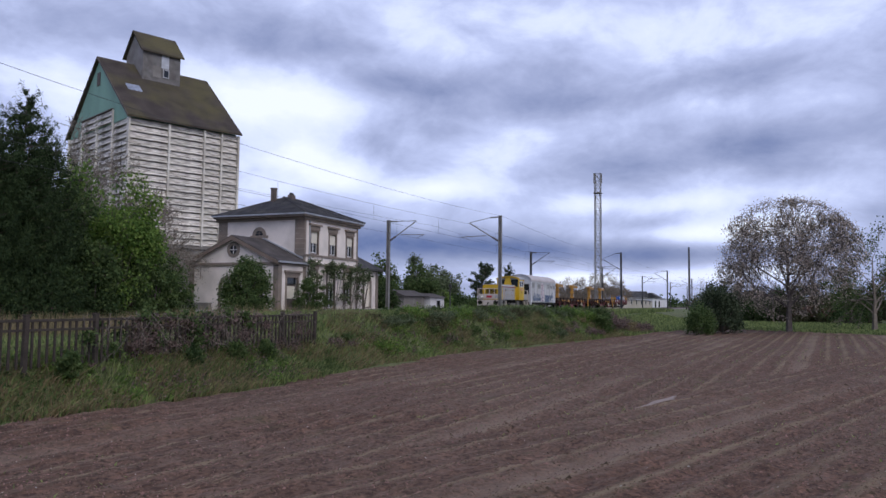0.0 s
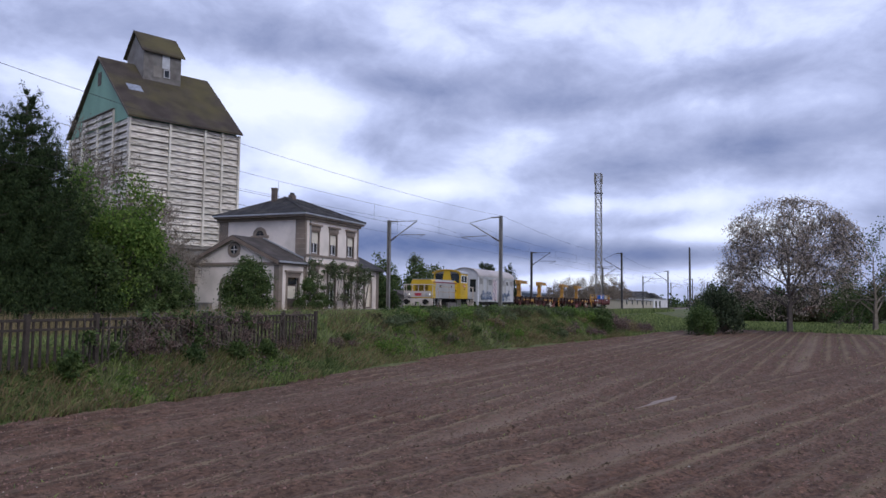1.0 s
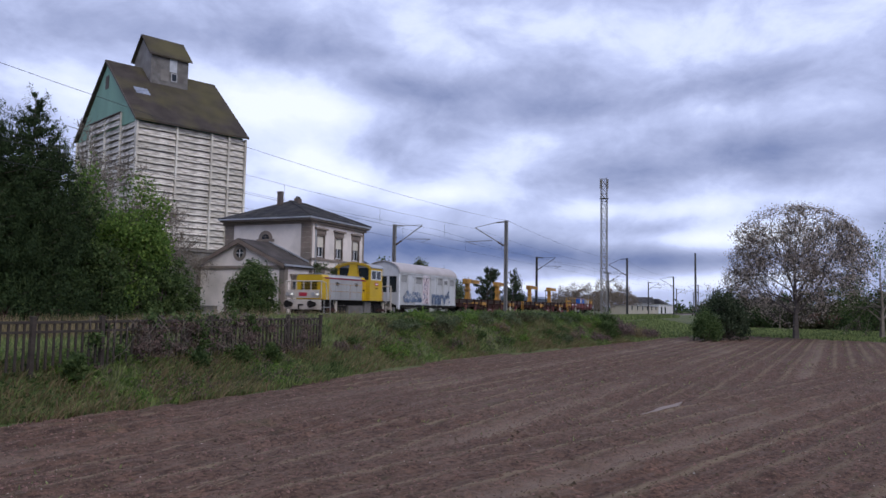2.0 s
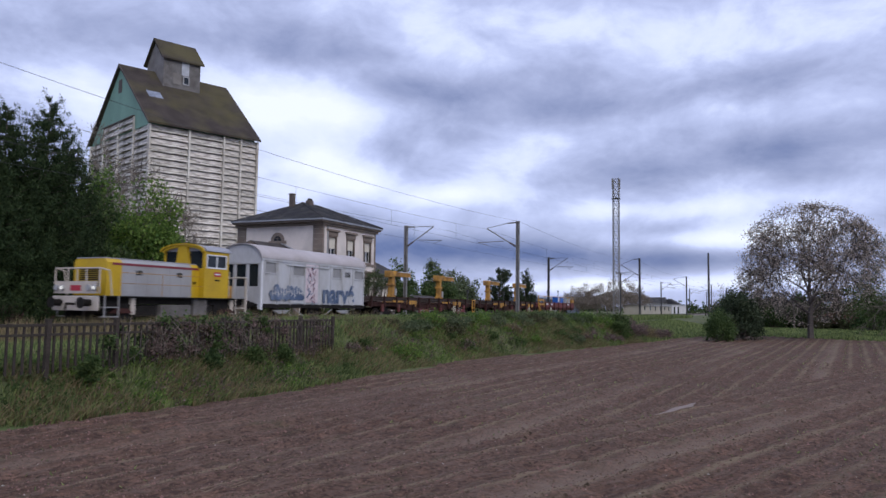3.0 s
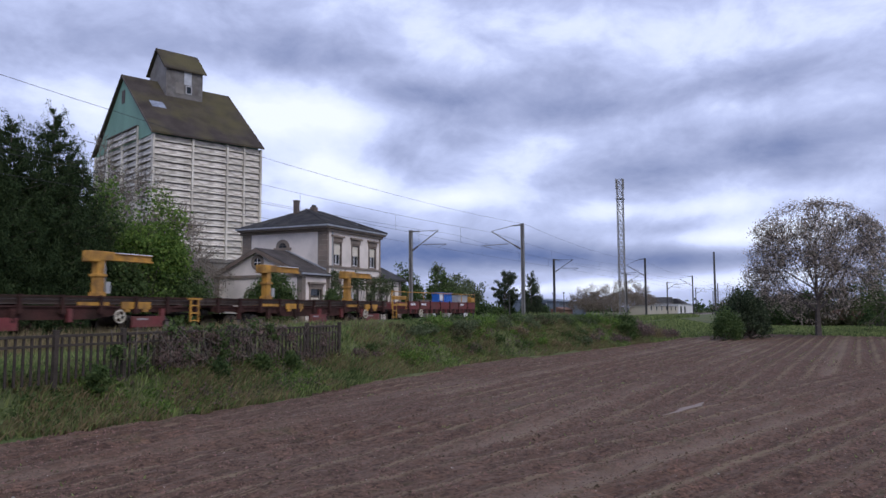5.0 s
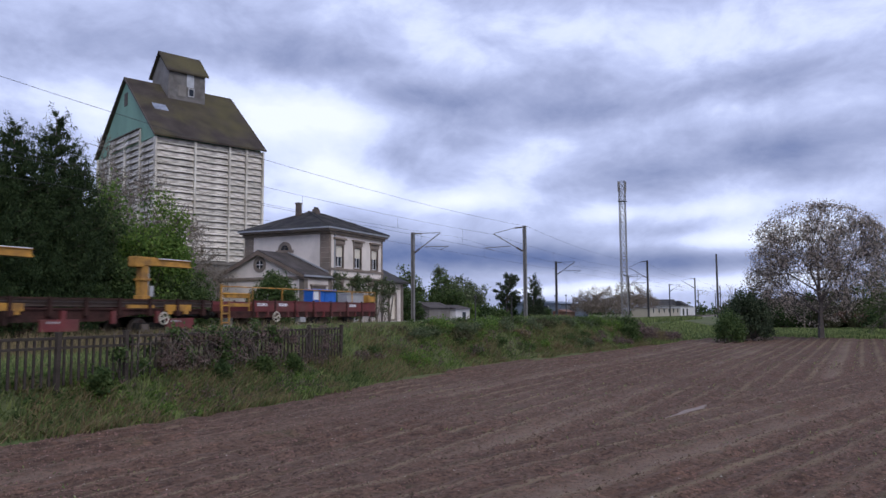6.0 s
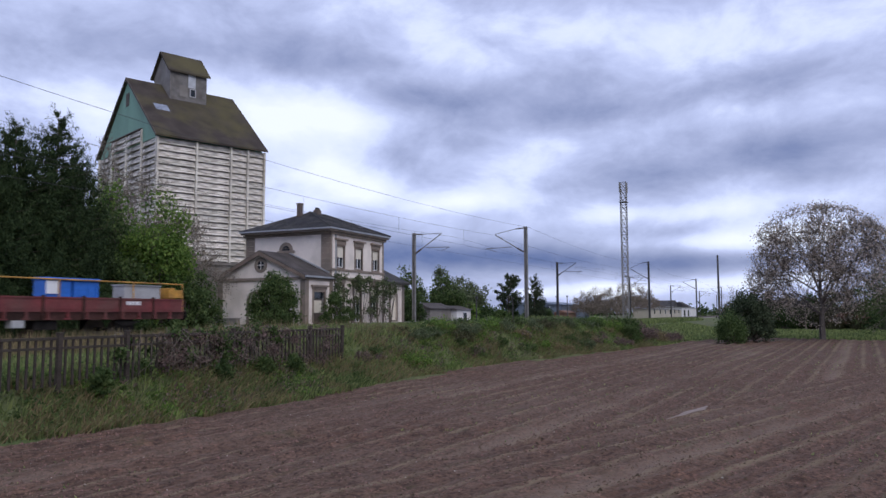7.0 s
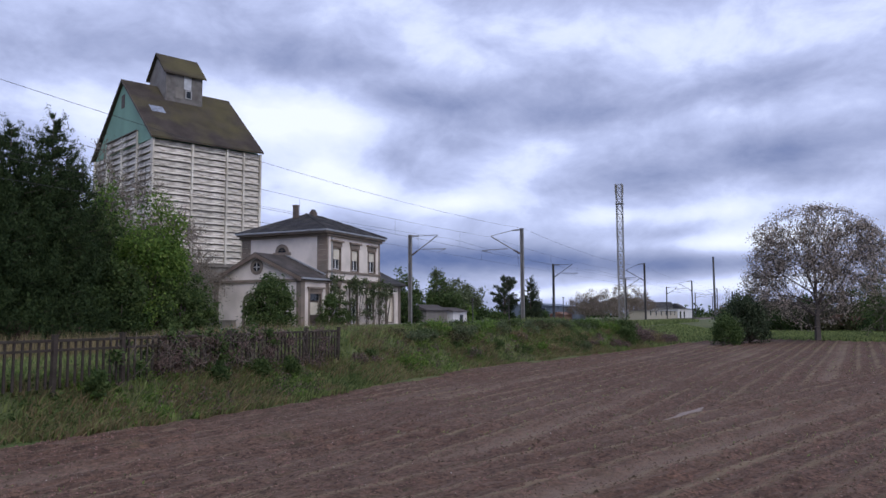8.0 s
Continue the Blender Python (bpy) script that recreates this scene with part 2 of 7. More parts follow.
M = {
    "soil": material("ploughed_soil", (0.112, 0.063, 0.044), 0.95, vary=0.52, scale=2.6, fine=17, bump=1.0, bump_scale=12, deep=0.06, tint=(0.12, 0.082, 0.063), tint_scale=0.22, tint_amount=0.6, spec=0.2),
    "earth": material("earth", (0.105, 0.11, 0.05), 0.95, vary=0.3, scale=0.8, fine=10, bump=0.8, tint=(0.075, 0.10, 0.036), tint_scale=0.35, tint_amount=1.0, spec=0.2),
    "ballast": material("ballast", (0.20, 0.17, 0.15), 0.9, vary=0.4, scale=2, fine=22, bump=1.0, bump_scale=18),
    "rail": material("rail_steel", (0.065, 0.044, 0.036), 0.7, 0.3, vary=0.3, scale=4, fine=30),
    "render_wall": material("lime_render", (0.78, 0.70, 0.645), 0.9, vary=0.06, scale=0.7, fine=25, bump=0.2, tint=(0.46, 0.42, 0.38), tint_scale=0.5, tint_amount=0.55),
    "sandstone": material("sandstone", (0.235, 0.185, 0.15), 0.85, vary=0.2, scale=1.4, fine=20, bump=0.35, tint=(0.17, 0.15, 0.13), tint_scale=0.9, tint_amount=0.6),
    "trim_brown": material("brown_stone_trim", (0.17, 0.13, 0.105), 0.85, vary=0.2, scale=1.4, fine=20, bump=0.3),
    "slate": material("slate_roof", (0.048, 0.047, 0.052), 0.92, spec=0.1, vary=0.25, scale=1.5, fine=16, bump=0.4, streak=(1, 1, 1), tint=(0.12, 0.115, 0.10), tint_scale=0.8, tint_amount=0.5),
    "wing_slate": material("weathered_slate", (0.085, 0.075, 0.072), 0.95, spec=0.1, vary=0.25, scale=1.2, fine=16, bump=0.4, tint=(0.05, 0.045, 0.045), tint_scale=0.7, tint_amount=0.6),
    "zinc": material("zinc", (0.42, 0.43, 0.45), 0.5, 0.5, vary=0.15, scale=2, fine=18, bump=0.1),
    "brick": material("chimney_brick", (0.12, 0.092, 0.078), 0.9, vary=0.3, scale=3, fine=22, bump=0.5),
    "wood_dark": material("dark_timber", (0.09, 0.07, 0.06), 0.8, vary=0.3, scale=2, fine=25, bump=0.3),
    "glass": glass_material("window_glass"),
    "shutter": material("roller_shutter", (0.72, 0.66, 0.56), 0.7, vary=0.06, scale=2, fine=12, bump=0.1),
    "curtain": material("net_curtain", (0.62, 0.62, 0.64), 0.9, vary=0.1, scale=4, fine=18, bump=0.2),
    "concrete_light": material("silo_concrete", (0.76, 0.72, 0.65), 0.9, vary=0.12, scale=0.8, fine=14, bump=0.3, tint=(0.33, 0.28, 0.23), tint_scale=0.45, tint_amount=0.75, streak=(1, 1, 0.45)),
    "concrete_slab": material("silo_slab", (0.76, 0.715, 0.65), 0.9, vary=0.12, scale=0.9, fine=12, bump=0.3, tint=(0.15, 0.115, 0.09), tint_scale=1.1, tint_amount=0.95, streak=(0.55, 0.55, 7.0), per_object=0.12),
    "concrete_dark": material("dark_concrete", (0.21, 0.195, 0.18), 0.9, vary=0.2, scale=0.6, fine=14, bump=0.3, tint=(0.12, 0.10, 0.085), tint_scale=0.5, tint_amount=0.7),
    "silo_roof": material("fibre_cement_roof", (0.054, 0.044, 0.039), 0.95, vary=0.3, scale=0.5, fine=14, bump=0.4, tint=(0.105, 0.092, 0.042), tint_scale=0.22, tint_amount=0.75, spec=0.2),
    "green_sheet": material("green_sheeting", (0.18, 0.325, 0.25), 0.7, vary=0.1, scale=0.6, fine=12, bump=0.2, tint=(0.14, 0.26, 0.195), tint_scale=0.4, tint_amount=0.6, streak=(1, 1, 0.3)),
    "skylight": glass_material("skylight_glass", (0.26, 0.29, 0.36)),
    "mast": material("galvanised_steel", (0.22, 0.21, 0.20), 0.65, 0.3, vary=0.2, scale=2, fine=20, bump=0.15),
    "mast_dark": material("weathered_steel", (0.07, 0.068, 0.07), 0.75, 0.2, vary=0.2, scale=2, fine=20, bump=0.15),
    "wire": material("copper_wire", (0.03, 0.03, 0.032), 0.9, 0.0, vary=0.1, bump=0),
    "insulator": material("brown_porcelain", (0.08, 0.05, 0.04), 0.25, vary=0.1, bump=0),
    "fence": material("fence_concrete", (0.056, 0.045, 0.040), 0.95, spec=0.15, vary=0.3, scale=3, fine=30, bump=0.4, tint=(0.05, 0.05, 0.034), tint_scale=1.5, tint_amount=0.4),
    "walnut_bark": material("dark_walnut_bark", (0.095, 0.08, 0.072), 0.95, vary=0.3, scale=3, fine=25, bump=0.5),
    "bark": material("bark", (0.10, 0.08, 0.068), 0.95, vary=0.3, scale=3, fine=25, bump=0.8),
    "bare_twig": material("grey_brown_twigs", (0.175, 0.15, 0.125), 0.95, vary=0.3, scale=3, fine=25, bump=0.3),
    "twig": material("twig_bark", (0.17, 0.14, 0.115), 0.95, vary=0.3, scale=3, fine=25, bump=0.3),
    "leaf_conifer": leaf_material("conifer_needles", (0.034, 0.056, 0.022), 0.6, 0.15),
    "leaf_dark": leaf_material("dark_leaves", (0.050, 0.080, 0.029), 0.5, 0.25),
    "leaf_mid": leaf_material("bush_leaves", (0.082, 0.124, 0.044), 0.5, 0.4),
    "leaf_light": leaf_material("spring_leaves", (0.138, 0.222, 0.052), 0.45, 0.45),
    "leaf_bronze": leaf_material("bronze_young_leaves", (0.22, 0.185, 0.145), 0.45, 0.4),
    "leaf_hedge": leaf_material("budding_hedge", (0.085, 0.085, 0.045), 0.5, 0.3),
    "leaf_pale": leaf_material("pale_young_leaves", (0.42, 0.36, 0.30), 0.45, 0.5),
    # Grey-green of vines and brambles; on the far trees its paleness is painted haze.
    "leaf_grey_haze": leaf_material("grey_green_leaves", (0.125, 0.155, 0.082), 0.5, 0.45),
    "leaf_fir": leaf_material("grey_fir_needles", (0.055, 0.074, 0.042), 0.5, 0.25),
    "leaf_purple": leaf_material("dark_red_leaves", (0.075, 0.04, 0.04), 0.5, 0.2),
    "dry": leaf_material("dry_stems", (0.165, 0.12, 0.105), 0.5, 0.25),
    "grass": leaf_material("grass_blades", (0.185, 0.232, 0.088), 0.5, 0.45),
    "grass_dry": leaf_material("dry_grass", (0.24, 0.195, 0.105), 0.4, 0.4),
    "train_yellow": material("yellow_paint", (0.56, 0.36, 0.012), 0.5, vary=0.08, scale=1.2, fine=9, bump=0.05, tint=(0.42, 0.27, 0.03), tint_scale=0.7, tint_amount=0.45),
    "machine_yellow": material("worn_yellow_paint", (0.50, 0.255, 0.042), 0.65, vary=0.2, scale=2, fine=14, bump=0.1, tint=(0.17, 0.09, 0.035), tint_scale=1.6, tint_amount=0.75),
    "train_grey": material("grey_paint", (0.36, 0.355, 0.36), 0.45, vary=0.06, scale=1.0, fine=10, bump=0.05, tint=(0.25, 0.235, 0.22), tint_scale=0.6, tint_amount=0.5),
    "grime": material("grimy_grey_paint", (0.15, 0.14, 0.135), 0.75, vary=0.25, scale=1.5, fine=12, bump=0.1, tint=(0.08, 0.065, 0.055), tint_scale=1.0, tint_amount=0.6),
    "train_roof": material("roof_paint", (0.30, 0.30, 0.33), 0.6, vary=0.1, scale=1.2, fine=10, bump=0.05),
    "red_line": material("red_paint", (0.21, 0.032, 0.045), 0.45, vary=0.08, scale=2, fine=12, bump=0),
    "rail_white": material("pale_handrail", (0.50, 0.44, 0.38), 0.55, vary=0.12, scale=3, fine=16, bump=0.05),
    "black": material("sooty_black", (0.016, 0.014, 0.013), 0.9, spec=0.2, vary=0.3, scale=3, fine=18, bump=0.2),
    "rust": material("rusty_brown_steel", (0.042, 0.024, 0.021), 0.9, spec=0.15, vary=0.35, scale=1.6, fine=16, bump=0.3, tint=(0.085, 0.032, 0.029), tint_scale=0.8, tint_amount=0.7),
    "red_side": material("faded_red_paint", (0.15, 0.030, 0.032), 0.75, vary=0.22, scale=1.5, fine=14, bump=0.15, tint=(0.12, 0.06, 0.05), tint_scale=0.9, tint_amount=0.7),
    "van_white": material("dirty_white_paint", (0.55, 0.555, 0.585), 0.65, vary=0.10, scale=0.9, fine=8, bump=0.08, tint=(0.33, 0.31, 0.30), tint_scale=0.9, tint_amount=0.65, streak=(1.3, 1, 0.35)),
    "van_roof": material("van_roof_paint", (0.46, 0.42, 0.425), 0.75, vary=0.08, scale=0.7, fine=10, bump=0.1, tint=(0.36, 0.32, 0.31), tint_scale=0.5, tint_amount=0.6),
    "graffiti_blue": material("blue_grey_spray_paint", (0.06, 0.095, 0.18), 0.6, vary=0.3, scale=2.5, fine=9, bump=0, tint=(0.26, 0.30, 0.38), tint_scale=1.6, tint_amount=0.6),
    "graffiti_plum": material("plum_spray_paint", (0.17, 0.07, 0.10), 0.6, vary=0.25, scale=3, fine=12, bump=0),
    "graffiti_pink": material("pale_pink_paint", (0.62, 0.53, 0.56), 0.6, vary=0.1, scale=2, fine=10, bump=0),
    "blind": material("grey_blind", (0.27, 0.265, 0.27), 0.7, vary=0.12, scale=2, fine=14, bump=0.1),
    "box_blue": material("blue_plastic", (0.02, 0.13, 0.50), 0.45, vary=0.12, scale=2, fine=8, bump=0.05),
    "box_grey": material("grey_box_paint", (0.36, 0.36, 0.37), 0.6, vary=0.12, scale=2, fine=10, bump=0.1),
    "paper": material("white_sheet", (0.75, 0.76, 0.8), 0.7, vary=0.05, bump=0),
    "logo": material("logo_red", (0.42, 0.03, 0.05), 0.5, vary=0.05, bump=0),
    "steel_wheel": material("wheel_steel", (0.16, 0.13, 0.11), 0.55, 0.5, vary=0.25, scale=4, fine=18, bump=0.1),
    "tyre_mark": material("pale_wheel_ring", (0.5, 0.46, 0.38), 0.7, vary=0.15, scale=4, fine=18, bump=0.1),
    "white_wall": material("white_painted_wall", (0.66, 0.65, 0.66), 0.85, vary=0.06, scale=0.7, fine=14, bump=0.1, tint=(0.5, 0.47, 0.44), tint_scale=0.4, tint_amount=0.5),
    "cream_wall": material("cream_sheeting", (0.40, 0.36, 0.29), 0.8, vary=0.08, scale=0.4, fine=10, bump=0.1),
    "blue_sheet": material("blue_grey_sheeting", (0.13, 0.16, 0.21), 0.6, vary=0.12, scale=0.4, fine=8, bump=0.1),
    "tile_roof": material("clay_tile_roof", (0.17, 0.09, 0.065), 0.85, vary=0.2, scale=1, fine=12, bump=0.3),
    "water": material("puddle_water", (0.20, 0.145, 0.112), 0.6, vary=0.15, scale=3, fine=10, bump=0.1, spec=0.45),
    "stone": material("flint_pebble", (0.40, 0.36, 0.32), 0.8, vary=0.2, scale=8, fine=30, bump=0.1, island=0.4),
    "clod": material("soil_clod", (0.135, 0.09, 0.068), 0.95, vary=0.3, scale=8, fine=30, bump=0.3, island=0.6, spec=0.2),
    "lamp_glass": material("lamp_lens", (0.85, 0.85, 0.8), 0.15, vary=0.02, bump=0),
}


def add_row_streaks(m):
    """Streaks of paler crust and thin green that follow the drilled rows."""
    n, l = m.node_tree.nodes, m.node_tree.links
    b = n["Principled BSDF"]
    base = b.inputs["Base Color"].links[0].from_socket
    uv = n.new("ShaderNodeUVMap")
    uv.uv_map = "rows"
    for (su, sv), lo, hi, colour, amount in (((4.0, 0.14), 0.52, 0.72, (0.145, 0.095, 0.07), 0.4), ((16.0, 7.0), 0.50, 0.60, (0.045, 0.026, 0.019), 0.85), ((5.0, 0.5), 0.48, 0.68, (0.065, 0.038, 0.028), 0.45), ((0.9, 0.06), 0.58, 0.72, (0.16, 0.115, 0.09), 0.55), ((12.0, 1.5), 0.52, 0.66, (0.15, 0.105, 0.083), 0.6), ((2.6, 0.5), 0.60, 0.74, (0.09, 0.095, 0.045), 0.5)):
        mp = n.new("ShaderNodeMapping")
        mp.inputs["Scale"].default_value = (su, sv, 1)
        mp.inputs["Location"].default_value = (su * 3, sv * 7, 0)
        l.new(uv.outputs[0], mp.inputs[0])
        t = n.new("ShaderNodeTexNoise")
        t.inputs["Scale"].default_value, t.inputs["Detail"].default_value = 1.0, 4
        l.new(mp.outputs[0], t.inputs["Vector"])
        r = n.new("ShaderNodeMapRange")
        r.inputs[1].default_value, r.inputs[2].default_value, r.inputs[4].default_value = lo, hi, amount
        l.new(t.outputs["Fac"], r.inputs[0])
        x = n.new("ShaderNodeMix")
        x.data_type = "RGBA"
        l.new(r.outputs[0], x.inputs["Factor"])
        l.new(base, x.inputs["A"])
        x.inputs["B"].default_value = (*colour, 1)
        base = x.outputs["Result"]
    # the drill rows themselves, broken up by noise
    sp = n.new("ShaderNodeSeparateXYZ")
    l.new(uv.outputs[0], sp.inputs[0])
    wob = n.new("ShaderNodeTexNoise")
    wob.inputs["Scale"].default_value, wob.inputs["Detail"].default_value = 0.5, 4
    l.new(uv.outputs[0], wob.inputs["Vector"])
    a = n.new("ShaderNodeMath")
    a.operation = "MULTIPLY_ADD"
    l.new(wob.outputs["Fac"], a.inputs[0])
    a.inputs[1].default_value = 0.10
    l.new(sp.outputs[0], a.inputs[2])
    for spacing, sharp, colour, amount in ((0.76, 4.0, (0.20, 0.15, 0.095), 0.95), (4.56, 22.0, (0.20, 0.145, 0.11), 0.7)):
        prev = a.outputs[0]
        for op, v in (("MULTIPLY", 2 * math.pi / spacing), ("SINE", None), ("MULTIPLY_ADD", 0.5), ("POWER", sharp)):
            k = n.new("ShaderNodeMath")
            k.operation = op
            l.new(prev, k.inputs[0])
            if v is not None:
                k.inputs[1].default_value = v
            if op == "MULTIPLY_ADD":
                k.inputs[2].default_value = 0.5
            prev = k.outputs[0]
        br = n.new("ShaderNodeTexNoise")
        br.inputs["Scale"].default_value, br.inputs["Detail"].default_value = 0.25, 5
        l.new(uv.outputs[0], br.inputs["Vector"])
        r = n.new("ShaderNodeMapRange")
        r.inputs[1].default_value, r.inputs[2].default_value, r.inputs[4].default_value = 0.30, 0.58, amount
        l.new(br.outputs["Fac"], r.inputs[0])
        k = n.new("ShaderNodeMath")
        k.operation = "MULTIPLY"
        l.new(prev, k.inputs[0]), l.new(r.outputs[0], k.inputs[1])
        x = n.new("ShaderNodeMix")
        x.data_type = "RGBA"
        l.new(k.outputs[0], x.inputs["Factor"])
        l.new(base, x.inputs["A"])
        x.inputs["B"].default_value = (*colour, 1)
        base = x.outputs["Result"]
    l.new(base, b.inputs["Base Color"])


add_row_streaks(M["soil"])
glow = M["lamp_glass"].node_tree.nodes["Principled BSDF"]
glow.inputs["Emission Color"].default_value = (1, 0.95, 0.85, 1)
glow.inputs["Emission Strength"].default_value = 0.5


# ---- mesh helpers ----
def box(bm, x0, x1, y0, y1, z0, z1, bevel=0.0):
    r = bmesh.ops.create_cube(bm, size=1.0, matrix=Matrix.LocRotScale(((x0 + x1) / 2, (y0 + y1) / 2, (z0 + z1) / 2), None, (abs(x1 - x0), abs(y1 - y0), abs(z1 - z0))))
    if bevel:
        edges = list({e for v in r["verts"] for e in v.link_edges})
        bmesh.ops.bevel(bm, geom=edges, offset=bevel, segments=2, affect="EDGES", profile=0.6)


def rod(bm, p, q, r0, r1=None, n=8):
    p, q = Vector(p), Vector(q)
    d = q - p
    m = Matrix.Translation((p + q) / 2) @ d.to_track_quat("Z", "Y").to_matrix().to_4x4()
    bmesh.ops.create_cone(bm, cap_ends=True, segments=n, radius1=r0, radius2=r0 if r1 is None else r1, depth=d.length, matrix=m)


def prism(bm, outline, axis, a, b):
    """An outline of (u, v) pairs drawn out along an axis from a to b: x -> (y, z), y -> (x, z), z -> (x, y)."""
    def spot(u, v, w):
        return {"x": (w, u, v), "y": (u, w, v), "z": (u, v, w)}[axis]
    lo = [bm.verts.new(spot(u, v, a)) for u, v in outline]
    hi = [bm.verts.new(spot(u, v, b)) for u, v in outline]
    k = len(outline)
    bm.faces.new(lo), bm.faces.new(hi[::-1])
    for i in range(k):
        bm.faces.new((lo[i], hi[i], hi[(i + 1) % k], lo[(i + 1) % k]))


def mesh_of(name, bm, mat, smooth=False):
    bmesh.ops.recalc_face_normals(bm, faces=bm.faces[:])
    me = bpy.data.meshes.new(name)
    bm.to_mesh(me)
    bm.free()
    me.materials.append(M[mat])
    if smooth:
        for p in me.polygons:
            p.use_smooth = True
    return me


def part(name, bm, mat, parent, label="", smooth=False, at=None):
    ob = new(name, mesh_of(name, bm, mat, smooth))
    ob.parent = parent
    if at is not None:
        ob.matrix_basis = at
    return tagged(ob, label)


def again(ob, m, parent=None):
    """One more piece on the same mesh."""
    c = new(ob.name.split(".")[0], ob.data)
    c.parent = parent or ob.parent
    c.matrix_basis = m
    return c


def thing(name, label, category, at=None, group="", kind=""):
    ob = new(name)
    ob.empty_display_size = 0.3
    if at is not None:
        ob.matrix_basis = at
    return tagged(ob, label, category, group, kind)


def solid(name, bm, mat, label, category="", group="", kind="", at=None, smooth=False):
    ob = new(name, mesh_of(name, bm, mat, smooth))
    if at is not None:
        ob.matrix_basis = at
    return tagged(ob, label, category, group, kind)


def B():
    return bmesh.new()


def parts(name, items, mat, parent, label=""):
    """Each box a part of its own."""
    return [part(name, boxes(it), mat, parent, label) for it in items]


def boxes(*items, bevel=0.0):
    bm = B()
    for it in items:
        box(bm, *it, bevel=bevel)
    return bm


def polys(name, verts, faces, mat):
    me = bpy.data.meshes.new(name)
    me.from_pydata(verts, [], faces)
    me.materials.append(M[mat])
    return me


rng = np.random.default_rng(7)


def leaf_cloud(name, centres, size, mat, upright=0.0, aspect=0.55):
    """Leaves (bent four-sided blades) at the given centres, turned every way."""
    k = len(centres)
    a = rng.normal(size=(k, 3))
    a[:, 2] += upright
    a /= np.linalg.norm(a, axis=1)[:, None]
    b = np.cross(a, rng.normal(size=(k, 3)))
    b /= np.linalg.norm(b, axis=1)[:, None]
    s = (size * rng.uniform(0.6, 1.4, k))[:, None]
    c = np.asarray(centres)
    v = np.empty((k, 4, 3))
    v[:, 0] = c - a * s * 0.5
    v[:, 1] = c + b * s * aspect * 0.5
    v[:, 2] = c + a * s * 0.5
    v[:, 3] = c - b * s * aspect * 0.5
    idx = np.arange(k * 4).reshape(k, 4)
    return polys(name, v.reshape(-1, 3).tolist(), idx.tolist(), mat)


def lumps(n, lo, hi, radius, shape=lambda p: True):
    """Clump centres scattered in a box where shape() holds."""
    out = []
    while len(out) < n:
        p = rng.uniform(lo, hi)
        if shape(p):
            out.append((p, radius * rng.uniform(0.6, 1.4)))
    return out


def fill(clumps, per, shell=0.55):
    """Leaf centres in and on the clumps, thicker near each clump's skin."""
    pts = []
    for c, r in clumps:
        d = rng.normal(size=(per, 3))
        d /= np.linalg.norm(d, axis=1)[:, None]
        d *= (r * np.abs(0.75 + 0.42 * rng.normal(size=per)))[:, None]
        d[:, 2] *= 0.9
        pts.append(c + d)
    return np.concatenate(pts)


def limb_mesh(name, segments, mat, sides=5):
    """Tapered limbs from (p, q, r0, r1) pieces as one mesh."""
    verts, faces = [], []
    for p, q, r0, r1 in segments:
        p, q = np.asarray(p, float), np.asarray(q, float)
        d = q - p
        d = d / (np.linalg.norm(d) + 1e-9)
        u = np.cross(d, (0.3, 0.9, 0.1))
        u /= np.linalg.norm(u) + 1e-9
        w = np.cross(d, u)
        i = len(verts)
        n = sides if r0 > 0.03 else 3
        for c, r in ((p, r0), (q, r1)):
            for k in range(n):
                t = 2 * math.pi * k / n
                verts.append(tuple(c + r * (math.cos(t) * u + math.sin(t) * w)))
        for k in range(n):
            faces.append((i + k, i + (k + 1) % n, i + n + (k + 1) % n, i + n + k))
    return polys(name, verts, faces, mat)


def grow(base, direction, length, radius, depth, spread, segments, tips, droop=0.0, forks=3):
    """Branching limbs, each bent on the way."""
    p, d = np.asarray(base, float), np.asarray(direction, float)
    d = d / np.linalg.norm(d)
    steps = 3
    r = radius
    for s in range(steps):
        d2 = d + rng.normal(size=3) * 0.10
        d2[2] -= droop * 0.1
        d2 /= np.linalg.norm(d2)
        q = p + d2 * length / steps
        r2 = r * 0.86
        segments.append((p, q, r, r2))
        if depth > 0 and s > 0:
            side = d2 + rng.normal(size=3) * spread
            grow(q, side, length * rng.uniform(0.5, 0.75), r2 * 0.55, depth - 1, spread, segments, tips, droop, forks)
        p, d, r = q, d2, r2
    if depth > 0:
        for _ in range(forks - 1):
            side = d + rng.normal(size=3) * spread * 0.8
            grow(p, side, length * rng.uniform(0.6, 0.8), r * 0.7, depth - 1, spread, segments, tips, droop, forks)
    else:
        tips.append(p)


# ---- ground, field, railway ----
EDGE = [(-40, 12.6), (9, 12.9), (14, 12.1), (19.5, 12.4), (31, 12.8), (40, 11.5), (52, 9.8), (63, 8.2), (75, 5.6), (72, 0), (69, -5.7), (40, -60), (-40, -60)]


def smooth_step(a, b, x):
    t = np.clip((x - a) / (b - a), 0, 1)
    return t * t * (3 - 2 * t)


def edge_distance(x, y):
    """Metres outside (+) or inside (-) the ploughed field."""
    e = np.array(EDGE, float)
    best = np.full(x.shape, 1e9)
    inside = np.zeros(x.shape, bool)
    for (x0, y0), (x1, y1) in zip(e, np.roll(e, -1, 0)):
        dx, dy = x1 - x0, y1 - y0
        t = np.clip(((x - x0) * dx + (y - y0) * dy) / (dx * dx + dy * dy), 0, 1)
        best = np.minimum(best, np.hypot(x - x0 - t * dx, y - y0 - t * dy))
        cross = ((y0 > y) != (y1 > y)) & (x < dx * (y - y0) / (dy if abs(dy) > 1e-9 else 1e-9) + x0)
        inside ^= cross
    return np.where(inside, -best, best)


